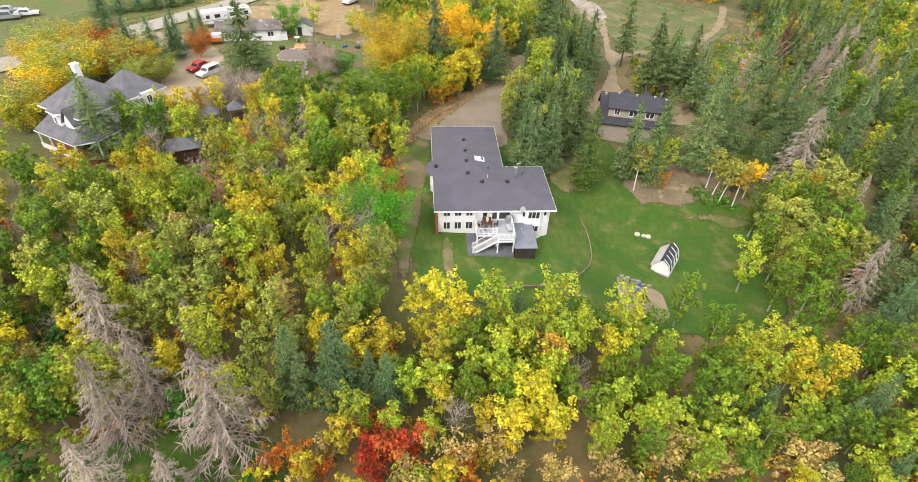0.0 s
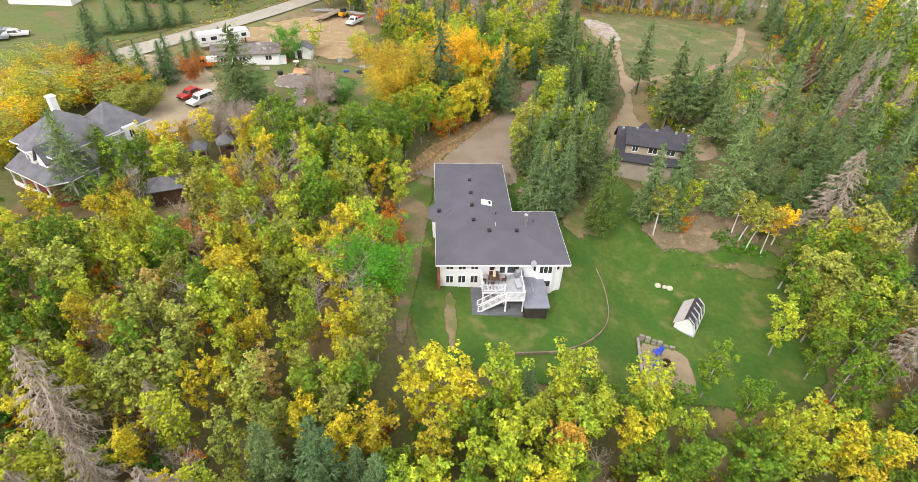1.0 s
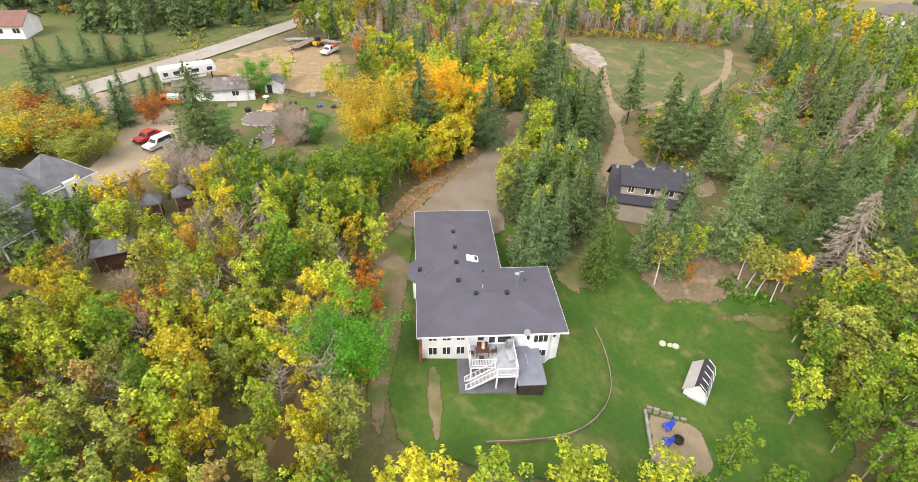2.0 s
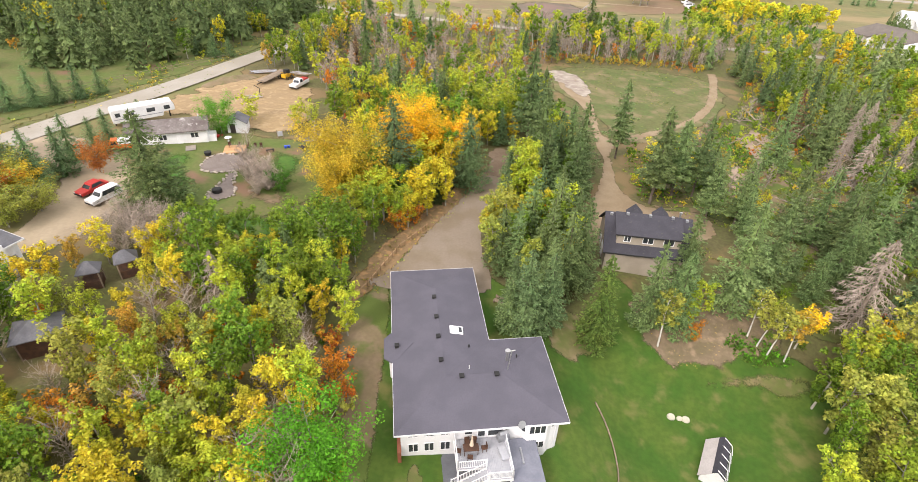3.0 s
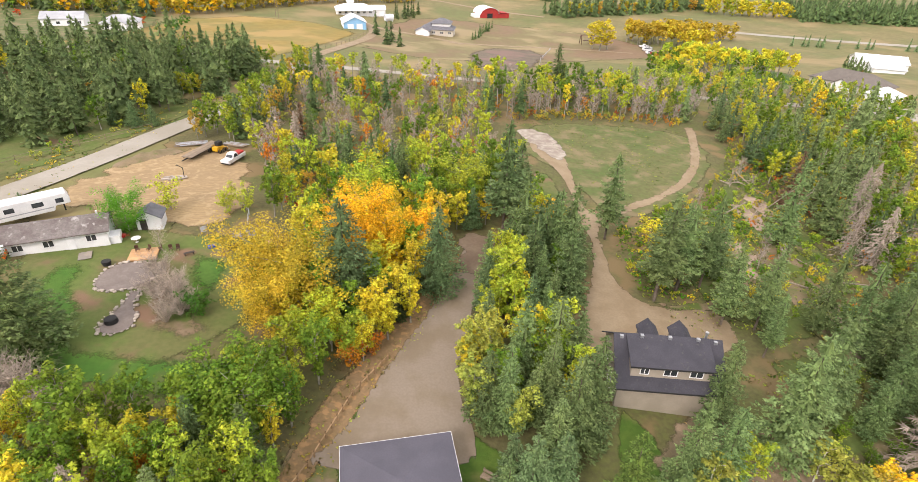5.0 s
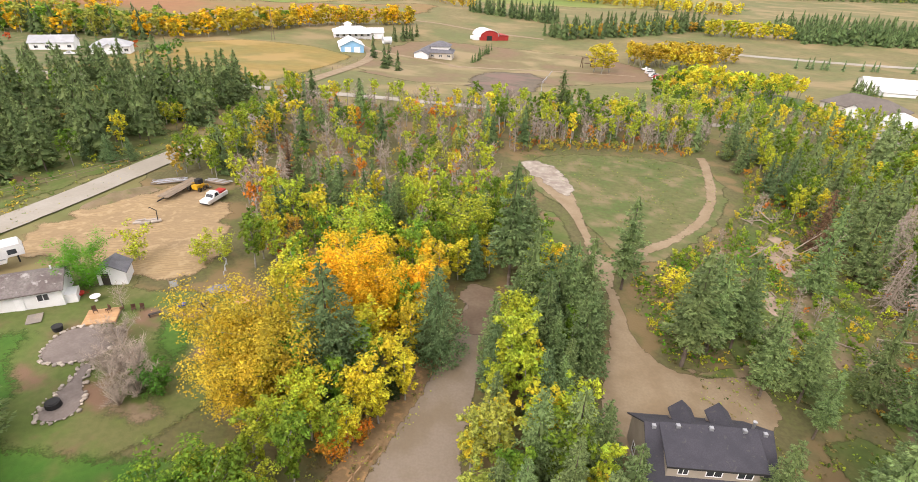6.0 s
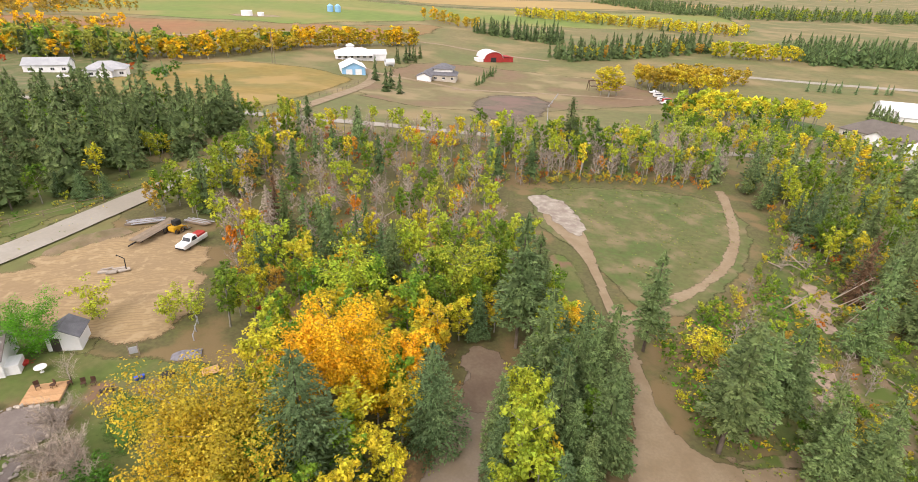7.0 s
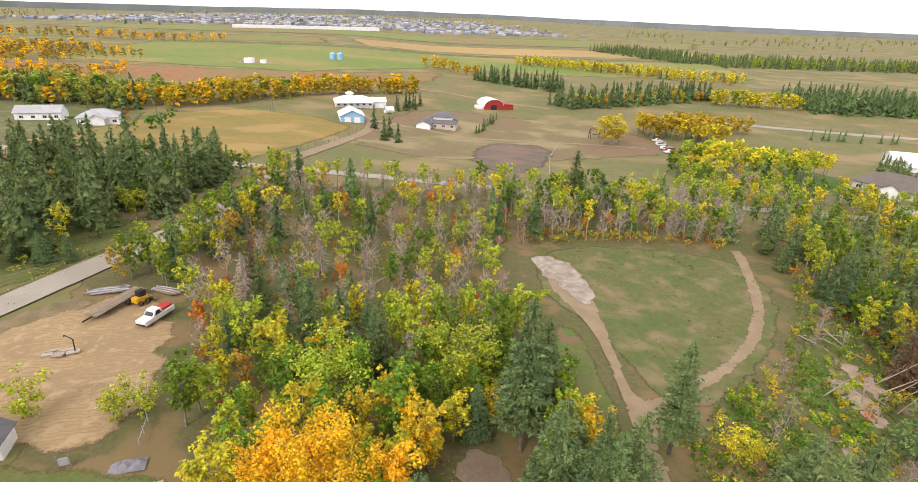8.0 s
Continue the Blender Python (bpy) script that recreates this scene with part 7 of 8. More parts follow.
grow("poplar", "olive", 1.15, [(50.5, 70.0, 11), (45.0, 64.4, 10), (48.7, 60.7, 10), (44.3, 58.1, 9), (55.8, 67.9, 11), (10.9, 90.9, 9), (8.4, 91.2, 8), (8.5, 85.8, 8), (12.5, 82.9, 7), (56.0, 71.9, 11), (48.1, 63.7, 10), (53.8, 58.3, 10)])
grow("poplar", "green", 1.0, [(53.7, 60.3, 11), (48.0, 54.7, 9), (45.3, 67.6, 10), (51.6, 68.4, 10.5), (56.8, 66.0, 10), (43.2, 60.8, 9), (42.0, 52.0, 8.5), (43.6, 49.1, 9), (46.1, 47.9, 9), (47.0, 58.0, 10), (50.0, 65.5, 10.5)])
grow("birch", "olive", 1.15, [(40.8, 76.7, 7), (41.6, 75.4, 7), (28.5, 74.9, 8), (42.5, 74.2, 7.5)])
grow("birch", "ochre", 1.15, [(44.4, 73.6, 7.5)])
grow("birch", "gold", 1.15, [(52.9, 72.4, 8), (46.6, 75.4, 7)])
grow("spruce", "needle", 1.1, [(34.4, 84.6, 12), (55.9, 85.2, 12.5), (51.7, 82.6, 8.5), (51.0, 86.4, 6.5), (58.8, 86.6, 10.5), (62.2, 95.0, 12), (57.4, 81.0, 9)])
grow("spruce", "blue", 1.1, [(13.4, 125.6, 8.0)])
grow("poplar", "yellow", 1.15, [(10.9, 125.4, 6.5), (16.0, 127.4, 6)])
grow("poplar", "green", 1.15, [(13.6, 129.2, 7.5), (9.6, 128.2, 7.5)])
grow("bush", "green", 1.15, [(47.8, 82.2, 2.4), (49.6, 79.4, 2.0), (53.2, 80.0, 2.2), (48.9, 88.3, 2.2), (54.5, 89.0, 2.6), (43.4, 76.4, 1.2), (45.6, 77.0, 1.3), (47.4, 75.2, 1.2)])
grow("bush", "lime", 1.1, [(46.2, 80.4, 2.0), (51.2, 77.4, 1.4)])
grow("spruce", "rust", 1.0, [(77.6, 136.0, 13), (-17.4, 154.8, 11)])
grow("crown", "gold", 1.0, [(-3.6, 114.8, 11.0), (-0.4, 112.2, 9.5), (-6.6, 112.0, 9.0)])
grow("poplar", "gold", 1.15, [(-5.9, 115.5, 10), (4.2, 114.7, 9), (0.8, 110.7, 8), (-2.5, 112.1, 9), (5.9, 123.5, 7), (-5.3, 135.6, 7), (7.9, 121.1, 6), (24.7, 124.7, 7), (17.0, 94.5, 6), (-21.4, 68.4, 5)])
grow("maple", "honey", 1.05, [(-15.0, 104.0, 9.5), (-11.0, 101.5, 9.5), (-13.5, 98.2, 8)])
grow("round", "honey", 1.5, [(-71.6, 100.9, 5), (-56.9, 96.6, 4.5), (-74.7, 92.2, 5)])
grow("pine", "needle", 1.2, [(48.8, 99.8, 12), (44.5, 100.9, 11.5), (45.9, 109.7, 15.0), (37.2, 106.3, 17.5), (41.6, 108.5, 14.5), (39.6, 110.5, 13), (35.9, 123.6, 15.5), (43.5, 113.0, 13), (18.3, 124.0, 20.0), (21.5, 128.5, 15.0)])
grow("spruce", "darkneedle", 1.0, [(1.4, 101.5, 6), (-2.7, 96.5, 5), (50.1, 210.5, 17), (2.4, 136.5, 12), (-14.6, 148.0, 13)])
grow("broad", "darkneedle", 1.2, [(-38.3, 95.4, 14.75)])
grow("thicket", "", 1.15, [(-39.3, 88.5, 5.5), (-35.7, 88.4, 5.5), (-38.1, 83.9, 5), (-32.8, 87.5, 5), (-35.6, 84.6, 4.5), (-40.6, 85.8, 5), (-27.2, 105.1, 4.5), (-24.9, 102.1, 4), (-29.9, 110.0, 4), (-28.9, 105.2, 4), (-26.2, 105.1, 4.5), (-26.0, 100.5, 3.5), (-24.5, 103.1, 3.5)])
grow("bush", "deep", 1.15, [(-22.9, 101.9, 3), (-23.0, 102.8, 3)])
grow("round", "olive", 1.6, [(-76.3, 98.8, 5), (-60.0, 98.0, 5), (-64.6, 92.6, 5), (-52.6, 92.5, 4), (-64.8, 87.4, 6), (-58.6, 91.6, 5.5), (-64.7, 75.1, 5.5), (-54.5, 88.5, 4.5)])
grow("round", "orange", 1.6, [(-67.2, 101.6, 4.5), (-59.5, 93.3, 4.5), (-62.2, 95.0, 4.5)])
grow("round", "rusty", 1.15, [(-50.6, 104.2, 4.8)])
grow("round", "yellow", 1.6, [(-69.2, 90.9, 5), (-68.2, 84.1, 5), (-63.8, 72.8, 4.5), (-63.7, 82.6, 5)])
grow("round", "green", 1.15, [(-13.0, 83.5, 7.5), (-16.0, 86.0, 7)])
grow("bush", "gold", 1.15, [(-22.9, 70.6, 3), (25.6, 124.9, 5), (26.7, 124.6, 4)])
grow("round", "lime", 1.15, [(-3.2, 130.0, 8), (12.6, 134.6, 8)])
grow("broad", "blue", 1.05, [(6.4, 108.2, 13.0), (-5.2, 102.6, 16.5)])
grow("broad", "needle", 0.85, [(-49.9, 67.6, 12.8)])
grow("round", "gold", 1.6, [(-63.0, 90.6, 5.5), (-65.3, 80.0, 5)])
grow("bush", "ochre", 1.15, [(-27.8, 68.2, 4), (-30.1, 58.5, 4), (-28.0, 62.4, 4)])
grow("broad", "blue", 1.0, [(-53.9, 166.0, 6), (-58.1, 166.7, 5), (-50.6, 167.5, 5), (-54.8, 115.6, 6), (-54.0, 125.7, 4), (-56.6, 108.0, 8), (-61.6, 99.9, 9), (-57.0, 99.7, 9), (-55.2, 103.3, 8), (-53.7, 109.6, 7), (-67.7, 104.7, 12)])
grow("broad", "blue", 0.9, [(-77.5, 126.5, 7), (-74.5, 129, 8), (-71.5, 131, 7.5), (-69.0, 134, 7), (-66.8, 137.5, 6), (-80.5, 124, 7)])
grow("bush", "lime", 1.15, [(-34.6, 128.5, 4.5), (-25.8, 128.2, 4), (-23.3, 129.3, 4)])
grow("bush", "yellow", 1.15, [(43.1, 122.3, 4), (44.9, 122.0, 3)])


def belt(a, b, deep, gap, mix, where, seed):
    d = Vector((b[0] - a[0], b[1] - a[1])).normalized() * deep / 2
    stand([(a[0] - d.y, a[1] + d.x), (b[0] - d.y, b[1] + d.x), (b[0] + d.y, b[1] - d.x), (a[0] + d.y, a[1] - d.x)], gap, mix, where, seed, (), 0.8, True)


# ---- the woods ----
WEST = [(-46, 22), (-10, 30), (-7, 44), (-7, 66), (-9, 78), (-5, 88), (-8, 92), (-20, 86), (-33, 84), (-42, 82), (-44, 64), (-52, 50), (-60, 36)]
stand([(-31, 74), (-9, 73), (-9, 78), (-5, 88), (-8, 93), (-12, 91), (-20, 86), (-31, 84)], 2.4, [(4.5, "poplar", "green", 6.5, 9.5), (2.0, "poplar", "lime", 6, 9), (0.7, "poplar", "yellow", 5, 7.5), (0.5, "spruce", "needle", 6, 9)], "in the green poplar grove", 65, BLOCKED, 0.72)
stand([(-44, 52), (-7, 50), (-7, 66), (-9, 75), (-30, 76), (-42, 82), (-44, 64)], 2.5, [(0.8, "poplar", "green", 6, 9), (1.8, "poplar", "olive", 6, 9), (4.2, "poplar", "lime", 6, 9), (2.6, "poplar", "yellow", 5, 8), (2.4, "bare", "", 4.5, 8), (0.8, "poplar", "ochre", 5, 7), (0.9, "bush", "orange", 2, 3.5)], "in the mixed wood", 5, BLOCKED, 0.8)
stand([(-46, 22), (-10, 30), (-7, 44), (-7, 52), (-44, 54), (-52, 50), (-60, 36)], 2.6, [(3.0, "poplar", "green", 5.5, 9), (3.6, "poplar", "olive", 6, 9), (2.4, "poplar", "lime", 6, 9), (1.0, "poplar", "yellow", 5, 7.5), (1.6, "bare", "", 4.5, 7), (0.9, "poplar", "pale", 4, 6.5), (1.2, "bush", "deep", 3, 5)], "in the olive wood", 66, BLOCKED, 0.74)
stand([(-100, 40), (-62, 24), (-50, 40), (-46, 54), (-45, 64), (-56, 62), (-66, 66), (-78, 84), (-100, 90)], 3.4, [(2.5, "poplar", "lime", 5, 7.5), (2, "poplar", "green", 5, 8), (2.2, "poplar", "yellow", 5, 7), (1.2, "poplar", "honey", 4, 6), (0.6, "bush", "ochre", 3, 4)], "in the wood by the gabled house", 67, BLOCKED, 0.8, True)
stand([(-60, 14), (-12, 14), (-12, 27), (-20, 33), (-34, 40), (-56, 36)], 2.7, [(2.5, "bush", "deep", 2, 4), (2, "bush", "green", 2, 4), (0.8, "bush", "yellow", 1.5, 3), (0.6, "bush", "olive", 2, 4), (0.5, "bare", "", 3, 5)], "under the dead spruces", 69, BLOCKED + [[(-26, 22), (-13, 23), (-13, 28), (-25, 28)]], 0.6, True)
SOUTH = [(-8, 27), (8, 27.5), (30, 27), (58, 26), (60, 40), (48, 50), (40, 46), (22, 44), (8, 43), (-4, 43), (-8, 36)]
stand(SOUTH, 2.45, [(4, "poplar", "green", 5, 7.5), (3.4, "poplar", "lime", 5, 7.5), (0.9, "poplar", "yellow", 5, 7), (0.5, "spruce", "blue", 6, 8), (0.4, "bare", "", 4, 6)], "along the lawn's lower edge", 6, BLOCKED, 0.68)
stand([(-16, 13), (56, 13), (56, 26.5), (8, 27), (-10, 27)], 2.7, [(3, "bush", "pale", 2.5, 4.5), (1.5, "bush", "ochre", 2.5, 4), (0.8, "bush", "orange", 2, 3), (1.2, "poplar", "yellow", 5, 7), (0.8, "bare", "", 3, 5), (0.8, "bush", "lime", 3, 4.5)], "in the straw-coloured hedge", 26, BLOCKED, 0.7)
stand([(-41, 160), (-28, 158), (-25, 200), (-26, 232), (-30.5, 232), (-30, 206), (-36, 184)], 3.4, [(3, "poplar", "lime", 6, 9), (3, "poplar", "green", 6, 9), (1.5, "poplar", "yellow", 6, 8), (1, "spruce", "needle", 7, 11), (0.6, "poplar", "ochre", 5, 7)], "beside the country road", 27, BLOCKED, 0.9, True)
stand([(-17, 100), (-8, 95), (-2, 97), (4, 106), (9, 116), (10, 130), (-8, 132), (-13, 124), (-14, 110)], 3.2,
      [(3, "poplar", "green", 7, 9), (2, "poplar", "yellow", 6, 8), (2, "poplar", "lime", 6, 8.5), (0.6, "spruce", "needle", 6, 8)], "beside the driveway", 7, BLOCKED, 0.8)
stand([(9, 84), (14, 80), (20, 84), (21, 97), (28, 112), (34, 130), (22, 136), (17, 128), (14, 111), (10.5, 100)], 2.6,
      [(5, "spruce", "needle", 8, 13), (1.6, "poplar", "green", 7, 9), (1.4, "poplar", "lime", 7, 9), (1.2, "spruce", "blue", 8, 12), (0.5, "poplar", "yellow", 6, 8)], "between drive and track", 8, BLOCKED, 0.6)
EAST = [(49, 48), (60, 36), (88, 50), (95, 90), (98, 150), (96, 198), (87, 190), (85, 165), (80, 142), (77, 122), (72, 102), (62, 84), (53, 74)]
stand(EAST, 4.0, [(5, "spruce", "needle", 9, 14), (1.5, "spruce", "blue", 9, 13), (2, "poplar", "green", 7, 11), (1.5, "poplar", "lime", 7, 10), (0.7, "poplar", "yellow", 6, 9), (0.6, "dead", "", 9, 13)], "on the wooded slope", 9, BLOCKED)
stand([(95, 40), (150, 60), (160, 150), (140, 205), (98, 205), (98, 150), (95, 90)], 5.6, [(4, "spruce", "needle", 9, 14), (3, "poplar", "green", 7, 11), (2, "poplar", "lime", 7, 10), (1, "poplar", "yellow", 6, 9)], "on the far wooded slope", 19, BLOCKED, 1.0, True)
stand([(40, 104), (44, 84), (50, 78), (58, 90), (60, 106), (58, 122), (48, 124), (41, 116)], 6.2,
      [(4, "spruce", "needle", 9, 13), (2, "bush", "lime", 1.5, 2.6), (2, "bush", "yellow", 1.5, 2.6), (1, "bush", "olive", 1.2, 2.4), (4, "pine", "needle", 10, 13)], "behind the cabin", 10, BLOCKED)
NORTH = [(-28, 158), (-14, 122), (-8, 132), (10, 132), (20, 134), (26, 140), (25, 156), (24, 170), (28, 184), (56, 190), (84, 190), (96, 204), (92, 222), (-26, 226), (-30, 196)]
canopy = [(3.5, "poplar", "lime", 6.5, 9.5), (3, "poplar", "green", 7, 10), (2, "poplar", "yellow", 6, 9), (1.2, "spruce", "needle", 8, 12), (0.7, "spruce", "blue", 7, 10), (0.6, "poplar", "ochre", 5, 7)]
stand([(-24, 131), (-14, 124), (-8, 132), (10, 128), (20, 134), (25, 140), (24, 150), (6, 150), (-12, 150), (-26, 146)], 3.7, canopy, "before the autumn thicket", 28, BLOCKED, 0.85)
thicket = [(1.2, "poplar", "green", 4, 7), (1.5, "birch", "lime", 6, 9.5), (0.6, "birch", "yellow", 6, 9), (0.8, "poplar", "olive", 4, 7), (0.4, "poplar", "lime", 5, 8), (5.0, "bare", "", 5, 9), (0.9, "spruce", "needle", 7, 11), (0.5, "pine", "darkneedle", 9, 12), (0.5, "poplar", "orange", 4, 6), (1, "dead", "", 6, 10)]
stand(NORTH, 4.3, thicket, "in the autumn thicket", 11, BLOCKED, 0.9, True)
stand([(30, 190), (56, 191), (84, 191), (96, 204), (92, 224), (40, 226), (20, 222)], 4.0, [(2, "birch", "lime", 7, 10.5), (1.4, "birch", "green", 7, 11), (1.6, "birch", "yellow", 7, 10), (3.0, "bare", "", 7, 10), (1, "poplar", "olive", 6, 9), (0.5, "spruce", "needle", 8, 11)], "behind the clearing", 29, BLOCKED, 0.6, True)
stand([(-170, 140), (-112, 146), (-86, 150), (-72, 151), (-64, 156), (-58, 164), (-50, 176), (-44, 192), (-40, 230), (-80, 226), (-170, 206)], 4.1,
      [(3, "spruce", "darkneedle", 9, 17), (2, "pine", "darkneedle", 10, 16), (0.5, "poplar", "yellow", 6, 9), (4, "spruce", "needle", 8, 15), (0.5, "poplar", "green", 6, 9), (0.4, "bush", "ochre", 3, 5)], "in the dark conifer wood", 12, BLOCKED + [[(-116, 130), (-90, 130), (-90, 160), (-116, 160)]], 0.9, True)


stand([(-60, 236), (-40, 232), (-32, 242), (-42, 214), (-56, 196), (-48, 184), (-45, 196), (-42, 225)], 3.4, [(3, "poplar", "lime", 4, 6.5), (2, "poplar", "green", 4, 7), (1, "poplar", "yellow", 4, 6), (1.4, "spruce", "needle", 7, 11)], "along the road's far edge", 30, BLOCKED, 0.7, True)

# scrub on the cut-over ground
weeds = [(2, "bush", "olive", 1, 2.2), (2, "bush", "lime", 1, 2.2), (1.2, "bush", "yellow", 0.9, 1.9), (1.2, "bush", "ochre", 0.9, 1.8), (0.6, "bush", "orange", 0.8, 1.5), (0.9, "bare", "", 3, 6.5), (2.5, "bush", "green", 1.2, 2.8)]
stand([(48, 132), (60, 140), (74, 153), (86, 174), (90, 160), (84, 140), (78, 122), (70, 104), (60, 92), (54, 104), (57, 120)], 2.6, weeds, "on the cut-over ground", 25, BLOCKED, 0.5, True)
stand([(40, 106), (36.5, 112), (38, 126), (50, 134), (58, 138), (56, 122), (58, 108)], 2.9, weeds, "beside the track", 55, BLOCKED, 0.5, True)
stand([(32, 185), (58, 189), (80, 186), (83, 190), (56, 195), (30, 192)], 2.1, [(2, "bush", "ochre", 0.8, 1.8), (1.5, "bush", "yellow", 0.8, 1.8), (1, "bush", "orange", 0.8, 1.6), (1, "bush", "olive", 0.8, 1.8)], "along the clearing's edge", 56, (), 0.3, True)

belt((-70, 134), (-52, 176), 4, 2.6, [(2, "bush", "olive", 0.8, 1.6), (2, "bush", "lime", 0.8, 1.6), (1, "bush", "ochre", 0.8, 1.5), (1, "bush", "deep", 0.8, 1.6)], "on the road verge", 59)

# undergrowth
low_mix = [(2, "bush", "olive", 1.4, 2.6), (2, "bush", "lime", 1.2, 2.6), (1.7, "bush", "ochre", 1.2, 2.4), (1.6, "bush", "orange", 1.2, 2.6), (0.7, "bush", "deep", 1.4, 2.6), (0.5, "bush", "red", 1, 2), (1.6, "bush", "yellow", 1.2, 2.6)]
for poly, seed, gap in ((WEST, 21, 2.8), (SOUTH, 22, 2.9), (EAST, 23, 4.0)):
    stand(poly, gap, low_mix, "as undergrowth", seed, BLOCKED, 0.12, True)
stand(NORTH, 3.4, [(2.4, "bush", "ochre", 0.8, 2), (1.5, "bush", "rusty", 0.8, 1.8), (1.2, "bush", "orange", 0.8, 1.8), (2.4, "bush", "olive", 0.8, 2.2), (2, "bush", "green", 0.8, 2.2), (0.6, "bush", "red", 0.8, 1.6)], "as undergrowth in the thicket", 24, BLOCKED, 0.15, True)

# grass, weeds and litter
tufts([(36, 98), (46, 84), (58, 88), (72, 104), (80, 130), (86, 170), (74, 154), (58, 138), (44, 130), (36, 118)], 1.6, ["olive", "straw", "turf", "lime", "straw"], 0.15, 0.38, "rough grass and weeds on cut-over ground", 73, 0.06)
tufts([(37.5, 76), (40, 77.5), (44, 75.5), (45.5, 73), (41, 72.6), (38, 74)], 9, ["bright", "turf", "deep"], 0.2, 0.4, "bright green groundcover under the birches", 80, 0.1)
tufts([(36, 108), (38, 126), (50, 134), (62, 141), (70, 142), (66, 126), (58, 112), (48, 106)], 2.2, ["bright", "turf", "green", "yellow", "turf"], 0.2, 0.5, "green herbs and yellow weeds beside the track", 81, 0.08, [BLOCKED[5]])
tufts([(30, 186), (36, 180), (40, 150), (44, 136), (58, 142), (72, 158), (80, 182), (56, 189)], 1.0, ["turf", "olive", "straw", "turf"], 0.1, 0.25, "thin tufts of grass in the clearing", 82, 0.09)
tufts([(25.5, 79), (29, 71.5), (40, 73.5), (46, 76), (42, 85), (30, 85)], 2.0, ["pale", "straw", "ochre"], 0.06, 0.16, "scattered wood chips and dry stalks", 83, 0.1)
tufts([(-13, 74), (-6, 79), (-2, 89), (4, 99), (10, 112), (11, 124), (7, 122), (1, 108), (-5, 96), (-11, 84)], 2.5, ["straw", "olive", "straw", "ochre"], 0.12, 0.3, "dry weeds along the drive", 76, 0.06)
tufts([(-80, 112), (-64, 112), (-50, 150), (-40, 184), (-30, 215), (-38, 215), (-50, 184), (-64, 150)], 0.9, ["straw", "turf", "olive", "ochre"], 0.2, 0.45, "tall dry grass on the road verge", 77, 0.1, [BLOCKED[8]])

# far belts and copses
golden = [(2, "poplar", "gold", 8, 13), (3, "poplar", "honey", 8, 13), (1.5, "poplar", "yellow", 8, 12), (1, "bush", "ochre", 5, 8)]
firs = [(5, "spruce", "darkneedle", 11, 19), (1, "spruce", "needle", 10, 15)]
belt((-118, 376), (-60, 446), 22, 5, golden + [(2, "poplar", "green", 8, 12)], "in the golden belt", 31)
belt((-62, 442), (18, 500), 10, 4, golden, "in the golden belt", 32)
belt((-215, 405), (-120, 385), 44, 6, [(3, "spruce", "darkneedle", 10, 15), (2, "poplar", "green", 9, 13), (2, "poplar", "olive", 9, 13), (1, "poplar", "gold", 8, 12)], "behind the western houses", 33)
belt((-330, 430), (-215, 415), 44, 7, [(3, "spruce", "darkneedle", 10, 15), (2, "poplar", "gold", 9, 13)], "behind the western houses", 34)
belt((82, 628), (146, 562), 24, 5.5, firs, "in a conifer copse", 35)
belt((36, 740), (84, 640), 16, 9, golden, "in a golden copse", 36)
belt((120, 470), (262, 535), 26, 5.5, firs + [(2, "poplar", "yellow", 7, 10), (1, "poplar", "ochre", 6, 9)], "in the mixed copse", 37)
belt((140, 378), (182, 358), 26, 4.6, [(3, "birch", "honey", 9, 13), (2, "birch", "ochre", 9, 13), (2, "birch", "yellow", 9, 12), (1, "poplar", "honey", 7, 10)], "in the golden copse", 38)
belt((168, 400), (214, 388), 20, 5, [(3, "poplar", "honey", 7, 10), (2, "poplar", "ochre", 7, 10), (1, "bush", "ochre", 4, 6)], "in the golden copse", 68)
belt((250, 505), (318, 482), 16, 6, [(3, "poplar", "yellow", 9, 13), (1, "poplar", "lime", 9, 13)], "in the aspen row", 39)
belt((322, 500), (470, 470), 70, 6, firs, "in the conifer ridge", 40)
belt((421, 1200), (480, 930), 90, 10, firs, "in the distant conifers", 41)
belt((480, 930), (880, 900), 110, 11, firs + [(2, "poplar", "lime", 9, 13)], "in the distant conifers", 42)
belt((170, 850), (370, 655), 60, 9, [(3, "poplar", "yellow", 8, 11), (2, "poplar", "ochre", 7, 10), (1, "spruce", "darkneedle", 9, 13)], "in the yellow scrub", 43)
belt((130, 298), (158, 258), 34, 5.0, [(3, "birch", "lime", 8, 12), (5, "birch", "yellow", 8, 12), (1, "poplar", "green", 7, 10), (1, "spruce", "needle", 7, 10)], "beside the far paddock", 44)
stand([(98, 205), (140, 205), (152, 214), (134, 246), (118, 288), (102, 262), (92, 230)], 4.4, [(2, "birch", "lime", 6, 9), (2, "birch", "honey", 6, 9), (1.5, "birch", "yellow", 6, 9), (2, "poplar", "olive", 5, 8), (2, "poplar", "green", 5, 8), (1, "bare", "", 5, 8), (1, "spruce", "needle", 7, 10)], "beside the far paddock", 53, BLOCKED, 0.9, True)
belt((70, 222), (150, 216), 12, 5, [(2, "poplar", "lime", 6, 9), (2, "poplar", "olive", 6, 9), (1.5, "poplar", "yellow", 6, 9), (2, "bare", "", 5, 8)], "beside the far paddock", 45)
belt((238, 372), (330, 352), 5, 6, [(1, "spruce", "blue", 6, 8)], "in the planted row", 46)
